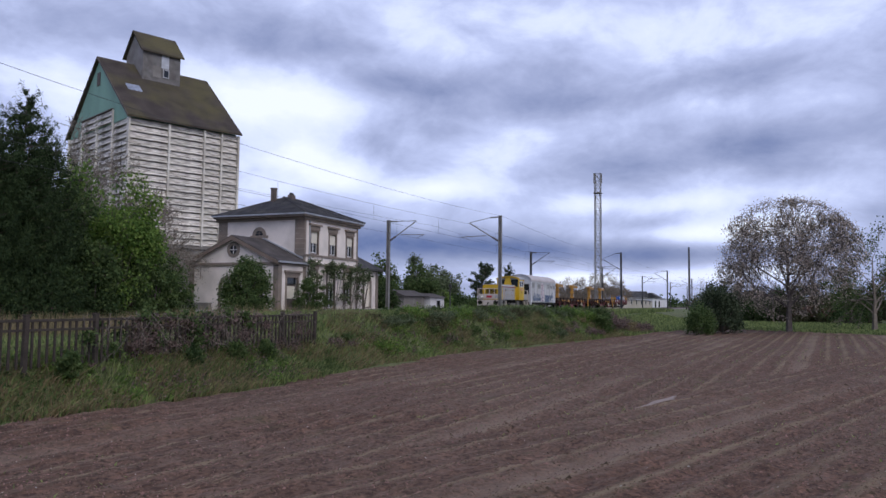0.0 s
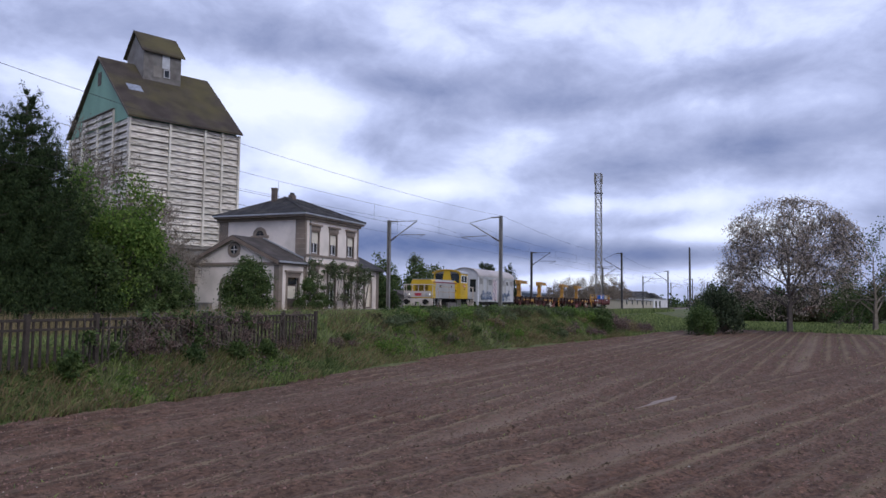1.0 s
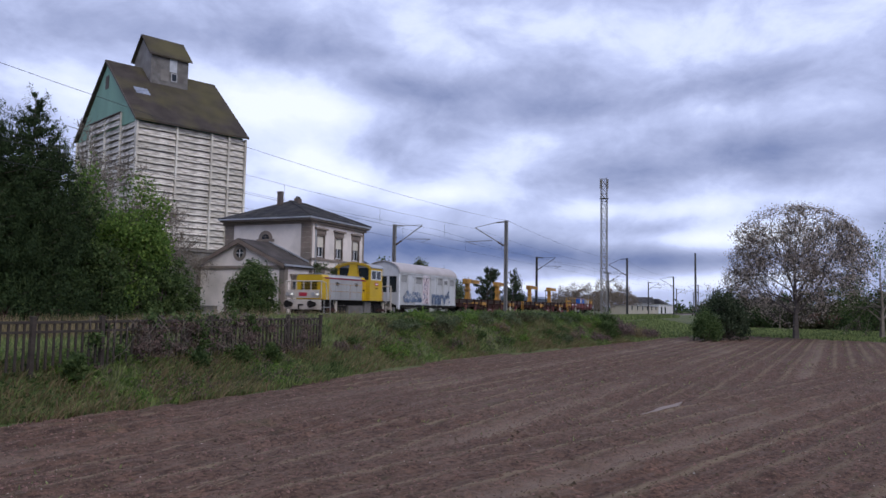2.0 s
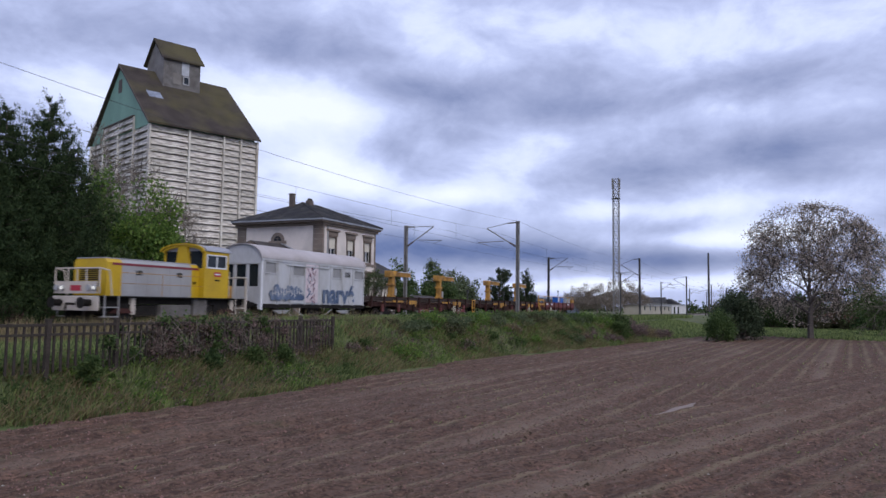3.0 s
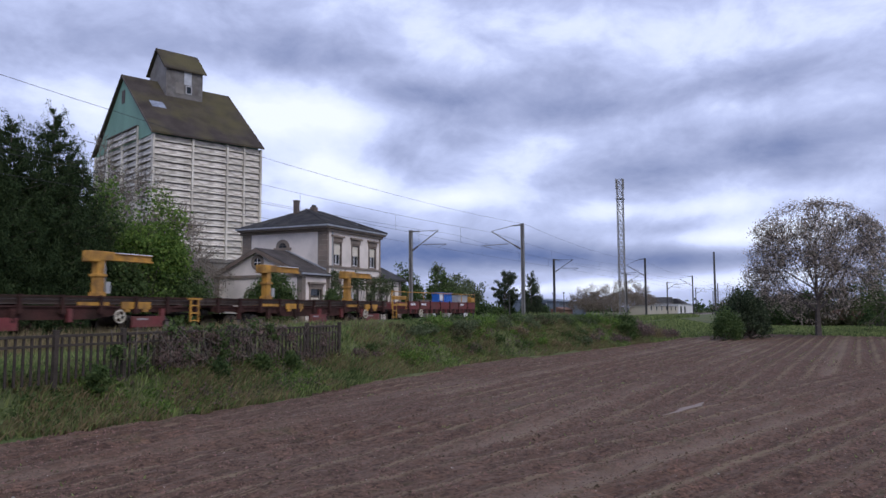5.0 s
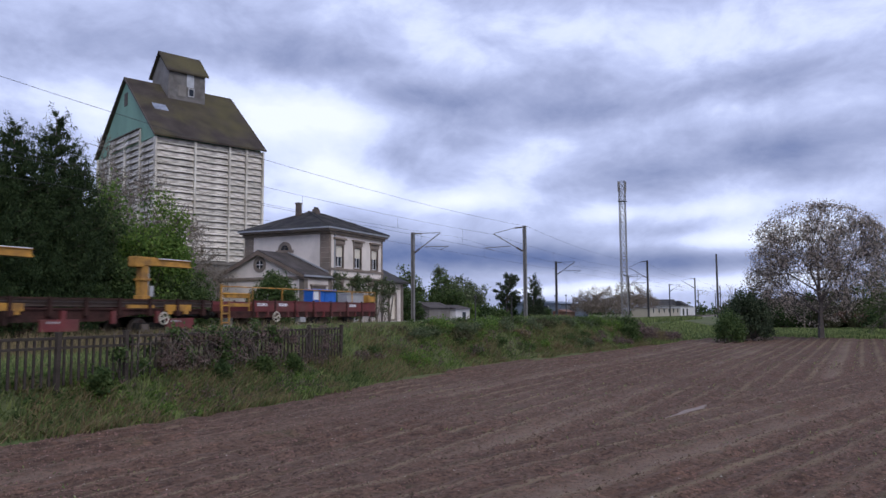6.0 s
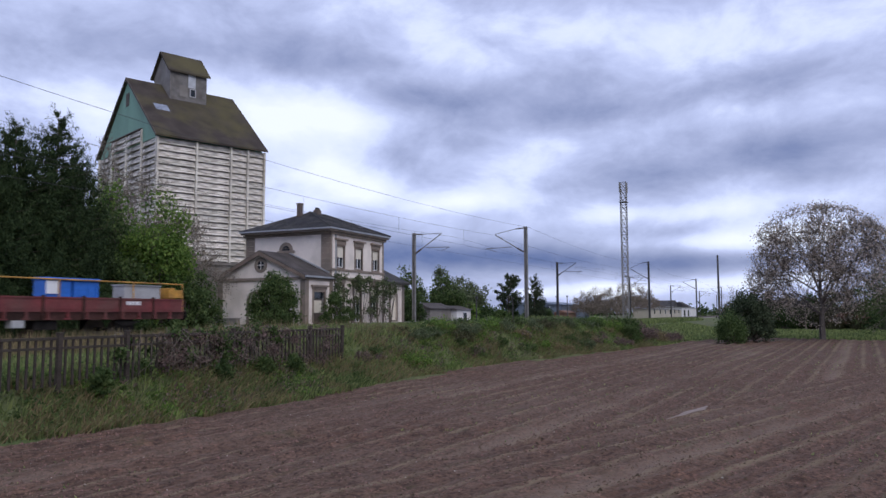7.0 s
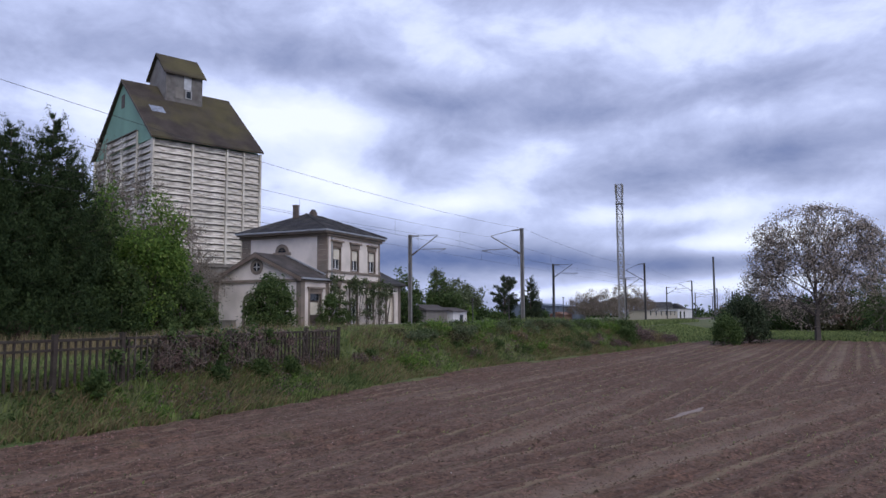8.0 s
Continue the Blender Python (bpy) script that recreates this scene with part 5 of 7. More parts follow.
def build_van():
    t = thing("covered_van", "dirty white covered railway van with spray-painted lettering", "railway van", group="vehicles of the works train")
    L, hw = 10.75, 1.40
    z0, z1 = 1.12, 3.57
    openings = [(0.28, 1.22, 2.82, 3.38), (2.82, 3.90, 2.78, 3.36), (6.92, 7.88, 2.80, 3.38), (9.5, 10.5, 2.80, 3.32)]
    bm = B()
    wall_with_holes(bm, 0.0, L, z0, z1, -hw, -hw + 0.06, openings)
    part("side_wall", bm, "van_white", t)
    part("side_wall", boxes((0, L, hw - 0.06, hw, z0, z1)), "van_white", t)
    arcy = [(hw * math.sin(a) * 1.02, z1 + 0.82 * math.cos(a)) for a in np.linspace(-math.pi / 2, math.pi / 2, 19)]
    # end walls with windows
    for x, wins in ((0.0, [(-1.15, -0.55), (-0.32, 0.32), (0.55, 1.15)]), (L - 0.06, [])):
        bm = B()
        ys = sorted({-hw + 0.06, hw - 0.06, *[a for w in wins for a in w]})
        for a, b in zip(ys, ys[1:]):
            if (a, b) in wins:
                box(bm, x, x + 0.06, a, b, z0, 2.05)
                box(bm, x, x + 0.06, a, b, 3.25, z1)
            else:
                box(bm, x, x + 0.06, a, b, z0, z1)
        prism(bm, [(y * 0.98, z) for y, z in arcy], "x", x, x + 0.06)
        bmesh.ops.remove_doubles(bm, verts=bm.verts[:], dist=0.0005)
        part("end_wall", bm, "van_white", t)
    parts("end_window", [(0.03, 0.04, -1.15, -0.55, 2.05, 3.25), (0.03, 0.04, -0.32, 0.32, 2.05, 3.25), (0.03, 0.04, 0.55, 1.15, 2.05, 3.25)], "glass", t, "dark end window")
    part("end_rib", boxes(*[(-0.05, -0.002, y - 0.05, y + 0.05, z0, 3.4) for y in (-0.43, 0.43)], (-0.06, -0.003, -1.38, 1.38, 3.28, 3.4), (-0.07, -0.004, -1.4, -1.22, z0 - 0.3, 3.42), (-0.07, -0.004, 1.22, 1.4, z0 - 0.3, 3.42)), "van_white", t)
    bm = B()
    outer = [(y * 1.03, z + 0.03) for y, z in arcy]
    prism(bm, outer + arcy[::-1], "x", -0.12, L + 0.12)
    roof = part("roof", bm, "van_roof", t, "rounded pale roof")
    bm = B()
    for x in (0.0, L / 2, L):
        pts = [(y * 1.034, z + 0.034) for y, z in arcy]
        prism(bm, pts + [(y * 1.028, z + 0.028) for y, z in arcy][::-1], "x", x - 0.03, x + 0.03)
    part("roof_seam", bm, "van_roof", roof)
    part("cant_rail", boxes((-0.05, L + 0.05, -hw - 0.05, -hw - 0.002, z1 - 0.10, z1 + 0.02)), "van_white", t)
    part("sole_bar", boxes((0.0, L, -hw - 0.01, -hw + 0.08, z0 - 0.22, z0 - 0.004), (0, L, hw - 0.08, hw + 0.01, z0 - 0.22, z0 - 0.004), (0, L, -1.2, 1.2, z0 - 0.1, z0 - 0.003)), "black", t)
    # upright ribs, doors, blinds
    rib = part("side_rib", boxes((-0.035, 0.035, -hw - 0.045, -hw - 0.002, z0 - 0.05, z1 - 0.1)), "van_white", t, at=pose(0.12, 0, 0))
    for x in (1.4, 2.6, 4.0, 5.5, 6.7, 8.05, 9.3, 10.64):
        again(rib, pose(x, 0, 0))
    for a, b, c, d in openings:
        w = part("window", boxes((a - 0.06, a, -hw - 0.03, -hw + 0.02, c - 0.06, d + 0.06), (b, b + 0.06, -hw - 0.03, -hw + 0.02, c - 0.06, d + 0.06), (a, b, -hw - 0.03, -hw + 0.02, d, d + 0.06), (a, b, -hw - 0.03, -hw + 0.02, c - 0.06, c)), "van_white", t)
        part("blind", boxes((a, b, -hw + 0.022, -hw + 0.03, c, d)), "blind", w, "grey blind behind the window")
    part("sliding_door", boxes((2.5, 3.8, -hw - 0.05, -hw - 0.01, z0 + 0.05, 2.6)), "van_white", t)
    part("door_track", boxes((2.2, 6.4, -hw - 0.09, -hw - 0.052, 3.3, 3.36)), "van_white", t)
    part("white_corner_post", boxes((-0.03, 0.1, -hw - 0.02, -hw - 0.003, z0 - 0.35, z1)), "paper", t)
    # spray paint: a vertical panel, a word, a run of rounded shapes
    y = -hw - 0.085
    part("painted_panel", boxes((4.0, 5.28, y + 0.03, y + 0.048, z0 + 0.1, 3.46)), "graffiti_pink", t, "pale painted door panel")
    bm = B()
    r = random.Random(5)
    blue = B()
    for k in range(15):
        z = 1.3 + 0.14 * k
        for _ in range(2):
            x, a = r.uniform(4.2, 4.95), r.uniform(0.4, 2.4)
            g = r.uniform(0.1, 0.26)
            # short slanted brush strokes
            u, w = (g * math.cos(a), g * math.sin(a)), (0.03 * math.sin(a), -0.03 * math.cos(a))
            prism(bm if r.random() < 0.6 else blue, [(x - u[0] - w[0], z - u[1] - w[1]), (x + u[0] - w[0], z + u[1] - w[1]), (x + u[0] + w[0], z + u[1] + w[1]), (x - u[0] + w[0], z - u[1] + w[1])], "y", y + 0.02, y + 0.028)
    part("painted_marks", bm, "graffiti_plum", t, "unreadable plum marks down the panel")
    part("painted_marks", blue, "graffiti_blue", t)
    cu = bpy.data.curves.new("word", "FONT")
    cu.body, cu.size, cu.extrude, cu.offset = "narvé", 1.62, 0.004, 0.05
    cu.space_character = 0.95
    tmp = bpy.data.objects.new("word", cu)
    me = bpy.data.meshes.new_from_object(tmp)
    bpy.data.objects.remove(tmp)
    me.materials.append(M["graffiti_blue"])
    ob = new("painted_word", me)
    ob.parent = t
    wide = max(v.co.x for v in me.vertices) - min(v.co.x for v in me.vertices)
    ob.matrix_basis = pose(5.75, y + 0.03, 1.24, 90, 0, 0) @ Matrix.Diagonal((3.65 / wide, 1, 1, 1))
    tagged(ob, "blue spray-painted word")
    bm = B()
    for k in range(11):
        cx = 0.95 + 0.275 * k + r.uniform(-0.06, 0.06)
        w, h = r.uniform(0.16, 0.3), r.uniform(0.45, 0.95)
        zb = z0 + 0.12 + r.uniform(0, 0.12)
        shape = [(cx + w * math.cos(a) * (1 + 0.3 * math.sin(3 * a + k)), zb + h / 2 + h / 2 * math.sin(a)) for a in np.linspace(0, 2 * math.pi, 14, endpoint=False)]
        prism(bm, shape, "y", y + 0.006 + 0.0015 * k, y + 0.030)
    part("painted_shapes", bm, "graffiti_blue", t, "rounded blue-grey spray-painted shapes")
    bm = B()
    for k in range(12):
        cx = 0.85 + 0.25 * k
        zb = z0 + 0.3 + 0.3 * r.random()
        box(bm, cx, cx + 0.07, y - 0.004, y + 0.004, zb, zb + r.uniform(0.2, 0.5))
        box(bm, cx, cx + 0.2, y - 0.005, y + 0.003, zb + 0.1, zb + 0.16)
    part("painted_outline", bm, "van_white", t)
    bm = B()
    grey_bars(bm, 8.4, 9.0, 2.85, 3.2, -hw - 0.004, 3, 3)
    part("stencil_bars", bm, "black", t)
    # running gear
    for x in (2.0, 8.4):
        wheelset(t, x, 0.48)
        parts("axle_guard", [(x - 0.5, x + 0.5, -1.16, -1.04, 0.32, 0.86), (x - 0.5, x + 0.5, 1.04, 1.16, 0.32, 0.86)], "black", t)
        for yy in (-1.25, 1.25):
            bm = B()
            for k in range(5):
                box(bm, x - 0.75 + 0.1 * k, x + 0.75 - 0.1 * k, yy - 0.05, yy + 0.05, 0.74 - 0.04 * k, 0.78 - 0.04 * k)
            part("leaf_spring", bm, "box_grey", t, "grey leaf spring")
    pipes(t, "brake_rigging", [[(3.2, -1.25, 0.86), (4.4, -1.2, 0.35), (6.1, -1.2, 0.35), (7.2, -1.25, 0.86)], [(4.4, -1.2, 0.35), (4.4, 1.2, 0.35)]], 0.04, "box_grey")
    part("battery_box", boxes((4.7, 5.9, -1.15, -0.6, 0.5, 0.97), bevel=0.02), "black", t)
    part("step_board", boxes((0.1, 0.9, -1.42, -1.15, 0.55, 0.6), (9.5, 10.3, -1.42, -1.15, 0.55, 0.6), (0.1, 0.15, -1.42, -1.38, 0.55, 0.9), (10.25, 10.3, -1.42, -1.38, 0.55, 0.9)), "black", t)
    buffers(t, 0.0, -1)
    buffers(t, L, 1)
    return t


def gantry(parent, x):
    """A yellow rail crane: column, turning head, jib with a pale top and a hoist."""
    g = part("rail_crane", boxes((x - 0.5, x + 0.5, -0.5, 0.5, 1.32, 1.5), bevel=0.03), "machine_yellow", parent, "yellow rail-handling crane")
    bm = B()
    box(bm, x - 0.19, x + 0.19, -0.19, 0.19, 1.5, 3.36, 0.04)
    box(bm, x - 0.26, x + 0.26, -0.26, 0.26, 2.62, 2.74, 0.02)
    box(bm, x - 0.25, x + 0.25, -0.25, 0.25, 1.5, 1.95, 0.03)
    part("column", bm, "machine_yellow", g)
    bm = B()
    box(bm, x - 0.62, x - 0.1, -0.26, 0.26, 3.24, 3.72, 0.05)
    box(bm, x - 0.1, x + 0.7, -0.22, 0.22, 3.32, 3.72, 0.04)
    part("crane_head", bm, "machine_yellow", g)
    part("jib", boxes((x + 0.7, x + 2.85, -0.13, 0.13, 3.40, 3.64), (x + 0.7, x + 2.88, -0.2, 0.2, 3.34, 3.398), (x + 0.7, x + 2.86, -0.2, 0.2, 3.642, 3.662)), "machine_yellow", g)
    part("jib_cover", boxes((x + 0.9, x + 2.8, -0.2, 0.2, 3.666, 3.70)), "paper", g, "pale cover on the jib")
    part("hoist", boxes((x + 0.28, x + 0.5, -0.2, 0.2, 1.9, 2.4), (x + 0.26, x + 0.36, -0.05, 0.05, 2.4, 3.31)), "box_grey", g)
    return g


def build_rail_wagon(L, cranes, lockers, ladder=True):
    t = thing("rail_carrying_wagon", "long rusty flat wagon loaded with rails under yellow cranes", "wagon", group="vehicles of the works train")
    # fish-bellied side frames
    for s in (-1, 1):
        bm = B()
        prism(bm, [(0.0, 1.30), (L, 1.30), (L, 1.10), (L - 4.2, 1.08), (L - 6.0, 0.80), (6.0, 0.80), (4.2, 1.08), (0.0, 1.10)], "y", s * 1.16, s * 1.22)
        part("side_frame", bm, "rust", t)
    part("deck", boxes((0, L, -1.3, 1.3, 1.284, 1.35)), "rust", t)
    # stanchions with pockets
    pm = part("stanchion", boxes((-0.06, 0.06, -0.06, 0.06, 1.0, 1.78), (-0.11, 0.11, -0.1, 0.1, 1.02, 1.24)), "rust", t, at=pose(0.3, -1.34, 0))
    for k in range(1, 11):
        again(pm, pose(0.3 + (L - 0.6) * k / 10, -1.34, 0))
    for k in range(11):
        again(pm, pose(0.3 + (L - 0.6) * k / 10, 1.34, 0))
    # rails lying on cross beams, each one liftable
    for k in range(5):
        part("cross_beam", boxes((1.2 + (L - 2.6) * k / 4, 1.5 + (L - 2.6) * k / 4, -1.24, 1.24, 1.352, 1.408)), "rust", t)
    rail_bm = B()
    prism(rail_bm, [(-0.07, 0), (0.07, 0), (0.02, 0.05), (0.035, 0.16), (-0.035, 0.16), (-0.02, 0.05)], "x", -0.4, L + 0.4)
    first = part("loaded_rail", rail_bm, "rail", t, "long rusty rail", at=pose(0, -1.18, 1.41))
    for tier in range(2):
        for j in range(9):
            y = -1.18 + 0.17 * j + 0.02 * tier
            if tier == 0 and j == 0 or abs(y) < 0.55:
                continue
            again(first, pose(0, y, 1.41 + 0.165 * tier))
    parts("top_rail", [(0, L, -1.36, -1.30, 1.70, 1.75), (0, L, 1.30, 1.36, 1.70, 1.75)], "rust", t)
    for x in cranes:
        gantry(t, x)
        part("yellow_carriage", boxes((x + 0.15, x + 1.75, -1.31, -1.23, 1.22, 1.52), (x + 0.3, x + 0.6, -1.31, -1.23, 1.08, 1.22), (x + 1.3, x + 1.6, -1.31, -1.23, 1.08, 1.22), bevel=0.02), "machine_yellow", t, "yellow crane carriage on the frame")
        part("carriage_arm", boxes((x - 2.0, x - 0.5, -1.30, -1.24, 1.36, 1.50)), "machine_yellow", t)
    brake_wheel(t, cranes[1] - 0.1, 0.9)
    r = random.Random(int(L * 10))
    for x in lockers:
        part("red_locker", boxes((x, x + 1.7, -1.36, -1.24, 0.42, 0.9), bevel=0.02), "red_side", t, "faded red locker")
        bm = B()
        grey_bars(bm, x + 0.25, x + 0.9, 0.72, 0.82, -1.362, 1, 4)
        part("stencil_bars", bm, "box_grey", t)
    for x in np.arange(1.8, L - 2, 2.4):
        part("frame_bracket", boxes((x, x + 0.22, -1.36, -1.22, 0.70, 1.24)), "red_side" if r.random() < 0.5 else "rust", t)
    for xb in (1.9, L - 3.7):
        for dx in (0.0, 1.8):
            wheelset(t, xb + dx, 0.46)
        part("bogie_frame", boxes((xb - 0.5, xb + 2.3, -1.12, -0.98, 0.4, 0.72), (xb - 0.5, xb + 2.3, 0.98, 1.12, 0.4, 0.72), (xb + 0.6, xb + 1.2, -1.1, 1.1, 0.5, 0.98), bevel=0.04), "black", t)
        parts("axle_box", [(xb - 0.2, xb + 0.2, -1.22, -1.121, 0.34, 0.66), (xb + 1.6, xb + 2.0, -1.22, -1.121, 0.34, 0.66)], "steel_wheel", t)
    if ladder:
        bm = B()
        for x in (L - 0.75, L - 0.25):
            box(bm, x - 0.04, x + 0.04, -1.46, -1.40, 0.6, 1.7)
        for z in (0.65, 1.0, 1.35, 1.65):
            box(bm, L - 0.75, L - 0.25, -1.45, -1.41, z, z + 0.06)
        box(bm, L - 0.95, L - 0.05, -1.46, -1.39, 1.66, 1.74)
        part("ladder", bm, "machine_yellow", t, "yellow end ladder")
    buffers(t, 0.0, -1)
    buffers(t, L, 1)
    return t


def brake_wheel(parent, x, z):
    """A pale spoked hand wheel standing outside the frame."""
    bm = B()
    for k in range(16):
        a, b = 2 * math.pi * k / 16, 2 * math.pi * (k + 1) / 16
        rod(bm, (x + 0.26 * math.cos(a), -1.5, z + 0.26 * math.sin(a)), (x + 0.26 * math.cos(b), -1.5, z + 0.26 * math.sin(b)), 0.035, n=6)
    for a in (0.4, 1.97):
        rod(bm, (x - 0.25 * math.cos(a), -1.5, z - 0.25 * math.sin(a)), (x + 0.25 * math.cos(a), -1.5, z + 0.25 * math.sin(a)), 0.028, n=6)
    rod(bm, (x, -1.22, z), (x, -1.53, z), 0.05, n=8)
    part("brake_wheel", bm, "tyre_mark", parent, "pale spoked brake wheel")


def build_low_wagon():
    t = thing("low_sided_wagon", "faded red low-sided wagon with yellow safety rails", "wagon", group="vehicles of the works train")
    L = 15.05
    part("floor", boxes((0, L, -1.36, 1.36, 1.12, 1.22)), "rust", t)
    part("sole_bar", boxes((0, L, -1.34, -1.22, 0.88, 1.118), (0, L, 1.22, 1.34, 0.88, 1.118)), "rust", t)
    panel = None
    for k in range(7):
        x0 = 2.45 + k * (L - 2.5) / 7
        x1 = x0 + (L - 2.5) / 7 - 0.08
        for s in (-1, 1):
            bm = B()
            box(bm, x0, x1, s * 1.40, s * 1.36, 1.2, 1.78)
            box(bm, x0, x1, s * 1.43, s * 1.401, 1.72, 1.78)
            box(bm, x0 + 0.3, x1 - 0.3, s * 1.42, s * 1.401, 1.30, 1.36)
            d = part("drop_side", bm, "red_side", t)
        bm = B()
        grey_bars(bm, x0 + 0.3, x0 + 1.1, 1.45, 1.65, -1.402, 1, k + 9)
        if k in (0, 1, 5):
            part("stencil_bars", bm, "paper", t)
        else:
            bm.free()
        part("side_post", boxes((x0 - 0.08, x0, -1.46, -1.36, 0.9, 1.84), (x0 - 0.08, x0, 1.36, 1.46, 0.9, 1.84)), "rust", t)
    parts("end_board", [(L - 0.06, L, -1.36, 1.36, 1.22, 1.78), (2.37, 2.43, -1.30, 1.30, 1.22, 1.6)], "red_side", t)
    # end platform with a yellow frame
    pipes(t, "yellow_frame", [[(0.1, y, 1.22), (0.1, y, 2.55)] for y in (-1.3,)] + [[(2.2, -1.3, 1.22), (2.2, -1.3, 2.1)], [(0.1, -1.3, 2.1), (2.2, -1.3, 2.1)]], 0.05, "machine_yellow", "yellow tubular frame")
    part("yellow_bench", boxes((0.5, 2.15, -1.3, -1.05, 1.9, 2.12), (0.5, 2.2, -1.38, -1.31, 1.45, 1.62), bevel=0.02), "machine_yellow", t)
    pipes(t, "safety_rail", [[(0.1, -1.36, 2.46), (L - 0.1, -1.36, 2.46)]] + [[(x, -1.36, 1.2), (x, -1.36, 2.46)] for x in (2.4, 4.9, 8.5, 12.1, L - 0.1)], 0.03, "machine_yellow", "thin yellow safety rail")
    part("rear_bracket", boxes((L - 0.95, L - 0.1, -1.38, -1.15, 1.82, 2.2), (L - 0.6, L - 0.3, -1.1, 1.1, 1.5, 2.3), bevel=0.03), "machine_yellow", t, "yellow end bracket")
    # load
    for x in (7.95, 9.25):
        b = part("plastic_bin", boxes((x, x + 1.18, -1.25, -0.6, 1.222, 2.42), bevel=0.04), "box_blue", t, "blue plastic bin")
        part("bin_lid", boxes((x - 0.04, x + 1.22, -1.29, -0.56, 2.422, 2.54), bevel=0.03), "box_blue", b)
        part("bin_rib", boxes(*[(x + 0.2 + 0.4 * k, x + 0.26 + 0.4 * k, -1.275, -1.252, 1.3, 2.3) for k in range(3)]), "box_blue", b)
    part("notice", boxes((7.98, 8.5, -1.3, -1.278, 1.9, 2.4)), "paper", t)
    g = part("steel_crate", boxes((11.75, 13.75, -1.2, -0.5, 1.222, 2.32), bevel=0.03), "box_grey", t, "grey steel crate")
    part("crate_lid", boxes((11.71, 13.79, -1.24, -0.46, 2.322, 2.38)), "box_grey", g)
    for x in (4.25, 11.9):
        wheelset(t, x, 0.46, mark=True)
        parts("axle_guard", [(x - 0.45, x + 0.45, -1.14, -1.04, 0.35, 0.88), (x - 0.45, x + 0.45, 1.04, 1.14, 0.35, 0.88)], "black", t)
        bm = B()
        for k in range(5):
            box(bm, x - 0.7 + 0.1 * k, x + 0.7 - 0.1 * k, -1.25, -1.16, 0.78 - 0.04 * k, 0.815 - 0.04 * k)
        part("leaf_spring", bm, "black", t)
    part("brake_box", boxes((7.6, 8.6, -1.2, -0.7, 0.5, 0.87), bevel=0.03), "black", t)
    brake_wheel(t, 4.24, 0.92)
    # brackets under the drop sides and a tool box
    for k in range(14):
        x = 2.7 + 0.88 * k
        part("side_bracket", boxes((x, x + 0.08, -1.44, -1.35, 0.9, 1.2), (x - 0.1, x + 0.18, -1.42, -1.35, 0.9, 0.95)), "red_side", t)
    part("tool_box", boxes((6.6, 7.1, -1.38, -1.0, 0.6, 0.88), bevel=0.02), "box_grey", t)
    pipes(t, "platform_ladder", [[(x, -1.42, 0.55), (x, -1.42, 1.75)] for x in (0.02, 0.55)] + [[(0.02, -1.42, z), (0.55, -1.42, z)] for z in (0.65, 1.1, 1.5)], 0.045, "machine_yellow", "yellow platform steps")
    buffers(t, 0.0, -1)
    buffers(t, L, 1)
    return t


# each vehicle with the place of its leading end at 3.5 s
TRAIN = []


def build_train():
    TRAIN.append((build_locomotive(), 13.72))
    TRAIN.append((build_van(), 24.13))
    TRAIN.append((build_rail_wagon(18.7, (5.5, 13.9), (7.6, 14.6)), 35.7))
    TRAIN.append((build_rail_wagon(17.0, (5.7, 14.2), (8.1, 14.4), False), 55.3))
    TRAIN.append((build_low_wagon(), 73.2))


def motions():
    for ob, lead in TRAIN:
        walk(ob, [(t, pose(lead - SPEED * (t - 3.5), TRACK_NEAR, 0)) for t in range(9)])
    for w, x, r in WHEELS:
        rate = math.degrees(SPEED / r)
        walk(w, [(k / 30, pose(x, 0, r, 0, -rate * k / 30, 0)) for k in range(241)])


# ---- trees, bushes, grass ----
def cone_tree(name, label, at, height, radius, mat, n=260, per=55, leaf=0.3, base=0.3):
    """A conifer: straight trunk, boughs that rise at their ends, flat needle sprays, a ragged pointed tip."""
    t = thing(name, label, "tree", pose(*at))
    segs = [((0, 0, 0), (0, 0, height * 0.97), 0.02 * height, 0.012)]
    clumps, sprays = [], []
    for k in range(n):
        u = 1 - (1 - (k + rng.random()) / n) ** 0.55
        z = base + (height - base) * u
        reach = radius * (0.15 + 0.85 * math.sin(min(1.0, 2.6 * (1 - u)) * math.pi / 2)) * (1 - u) ** 0.35
        r = reach * rng.uniform(0.6, 1.1) + 0.02
        a = rng.uniform(0, 2 * math.pi)
        out = np.array([math.cos(a), math.sin(a), 0.0])
        p = out * r + np.array([0, 0, z])
        if k % 2 == 0:
            segs.append(((0, 0, z - 0.25 * r), tuple(p), 0.03, 0.008))
        clumps.append((p, 0.10 * radius * (1 - u) + 0.10))
        clumps.append((out * r * 0.7 + np.array([0, 0, z - 0.1]), 0.16 * radius * (1 - u) + 0.10))
        clumps.append((out * r * 0.35 + np.array([0, 0, z - 0.1]), 0.15 * radius * (1 - u) + 0.06))
        # the bough's tip: a rising plume
        for m in range(4):
            sprays.append(p + out * 0.10 * m + np.array([0, 0, 0.16 * m]) + rng.normal(size=3) * 0.05)
    tr = new("trunk", limb_mesh("trunk", segs, "bark"))
    tr.parent = t
    pts = np.concatenate([fill(clumps, per, 0.2), np.repeat(np.array(sprays), 9, 0) + rng.normal(size=(len(sprays) * 9, 3)) * 0.09])
    cr = new("crown", leaf_cloud("crown", pts, leaf, mat, 0.9, 0.2))
    cr.parent = t
    return t


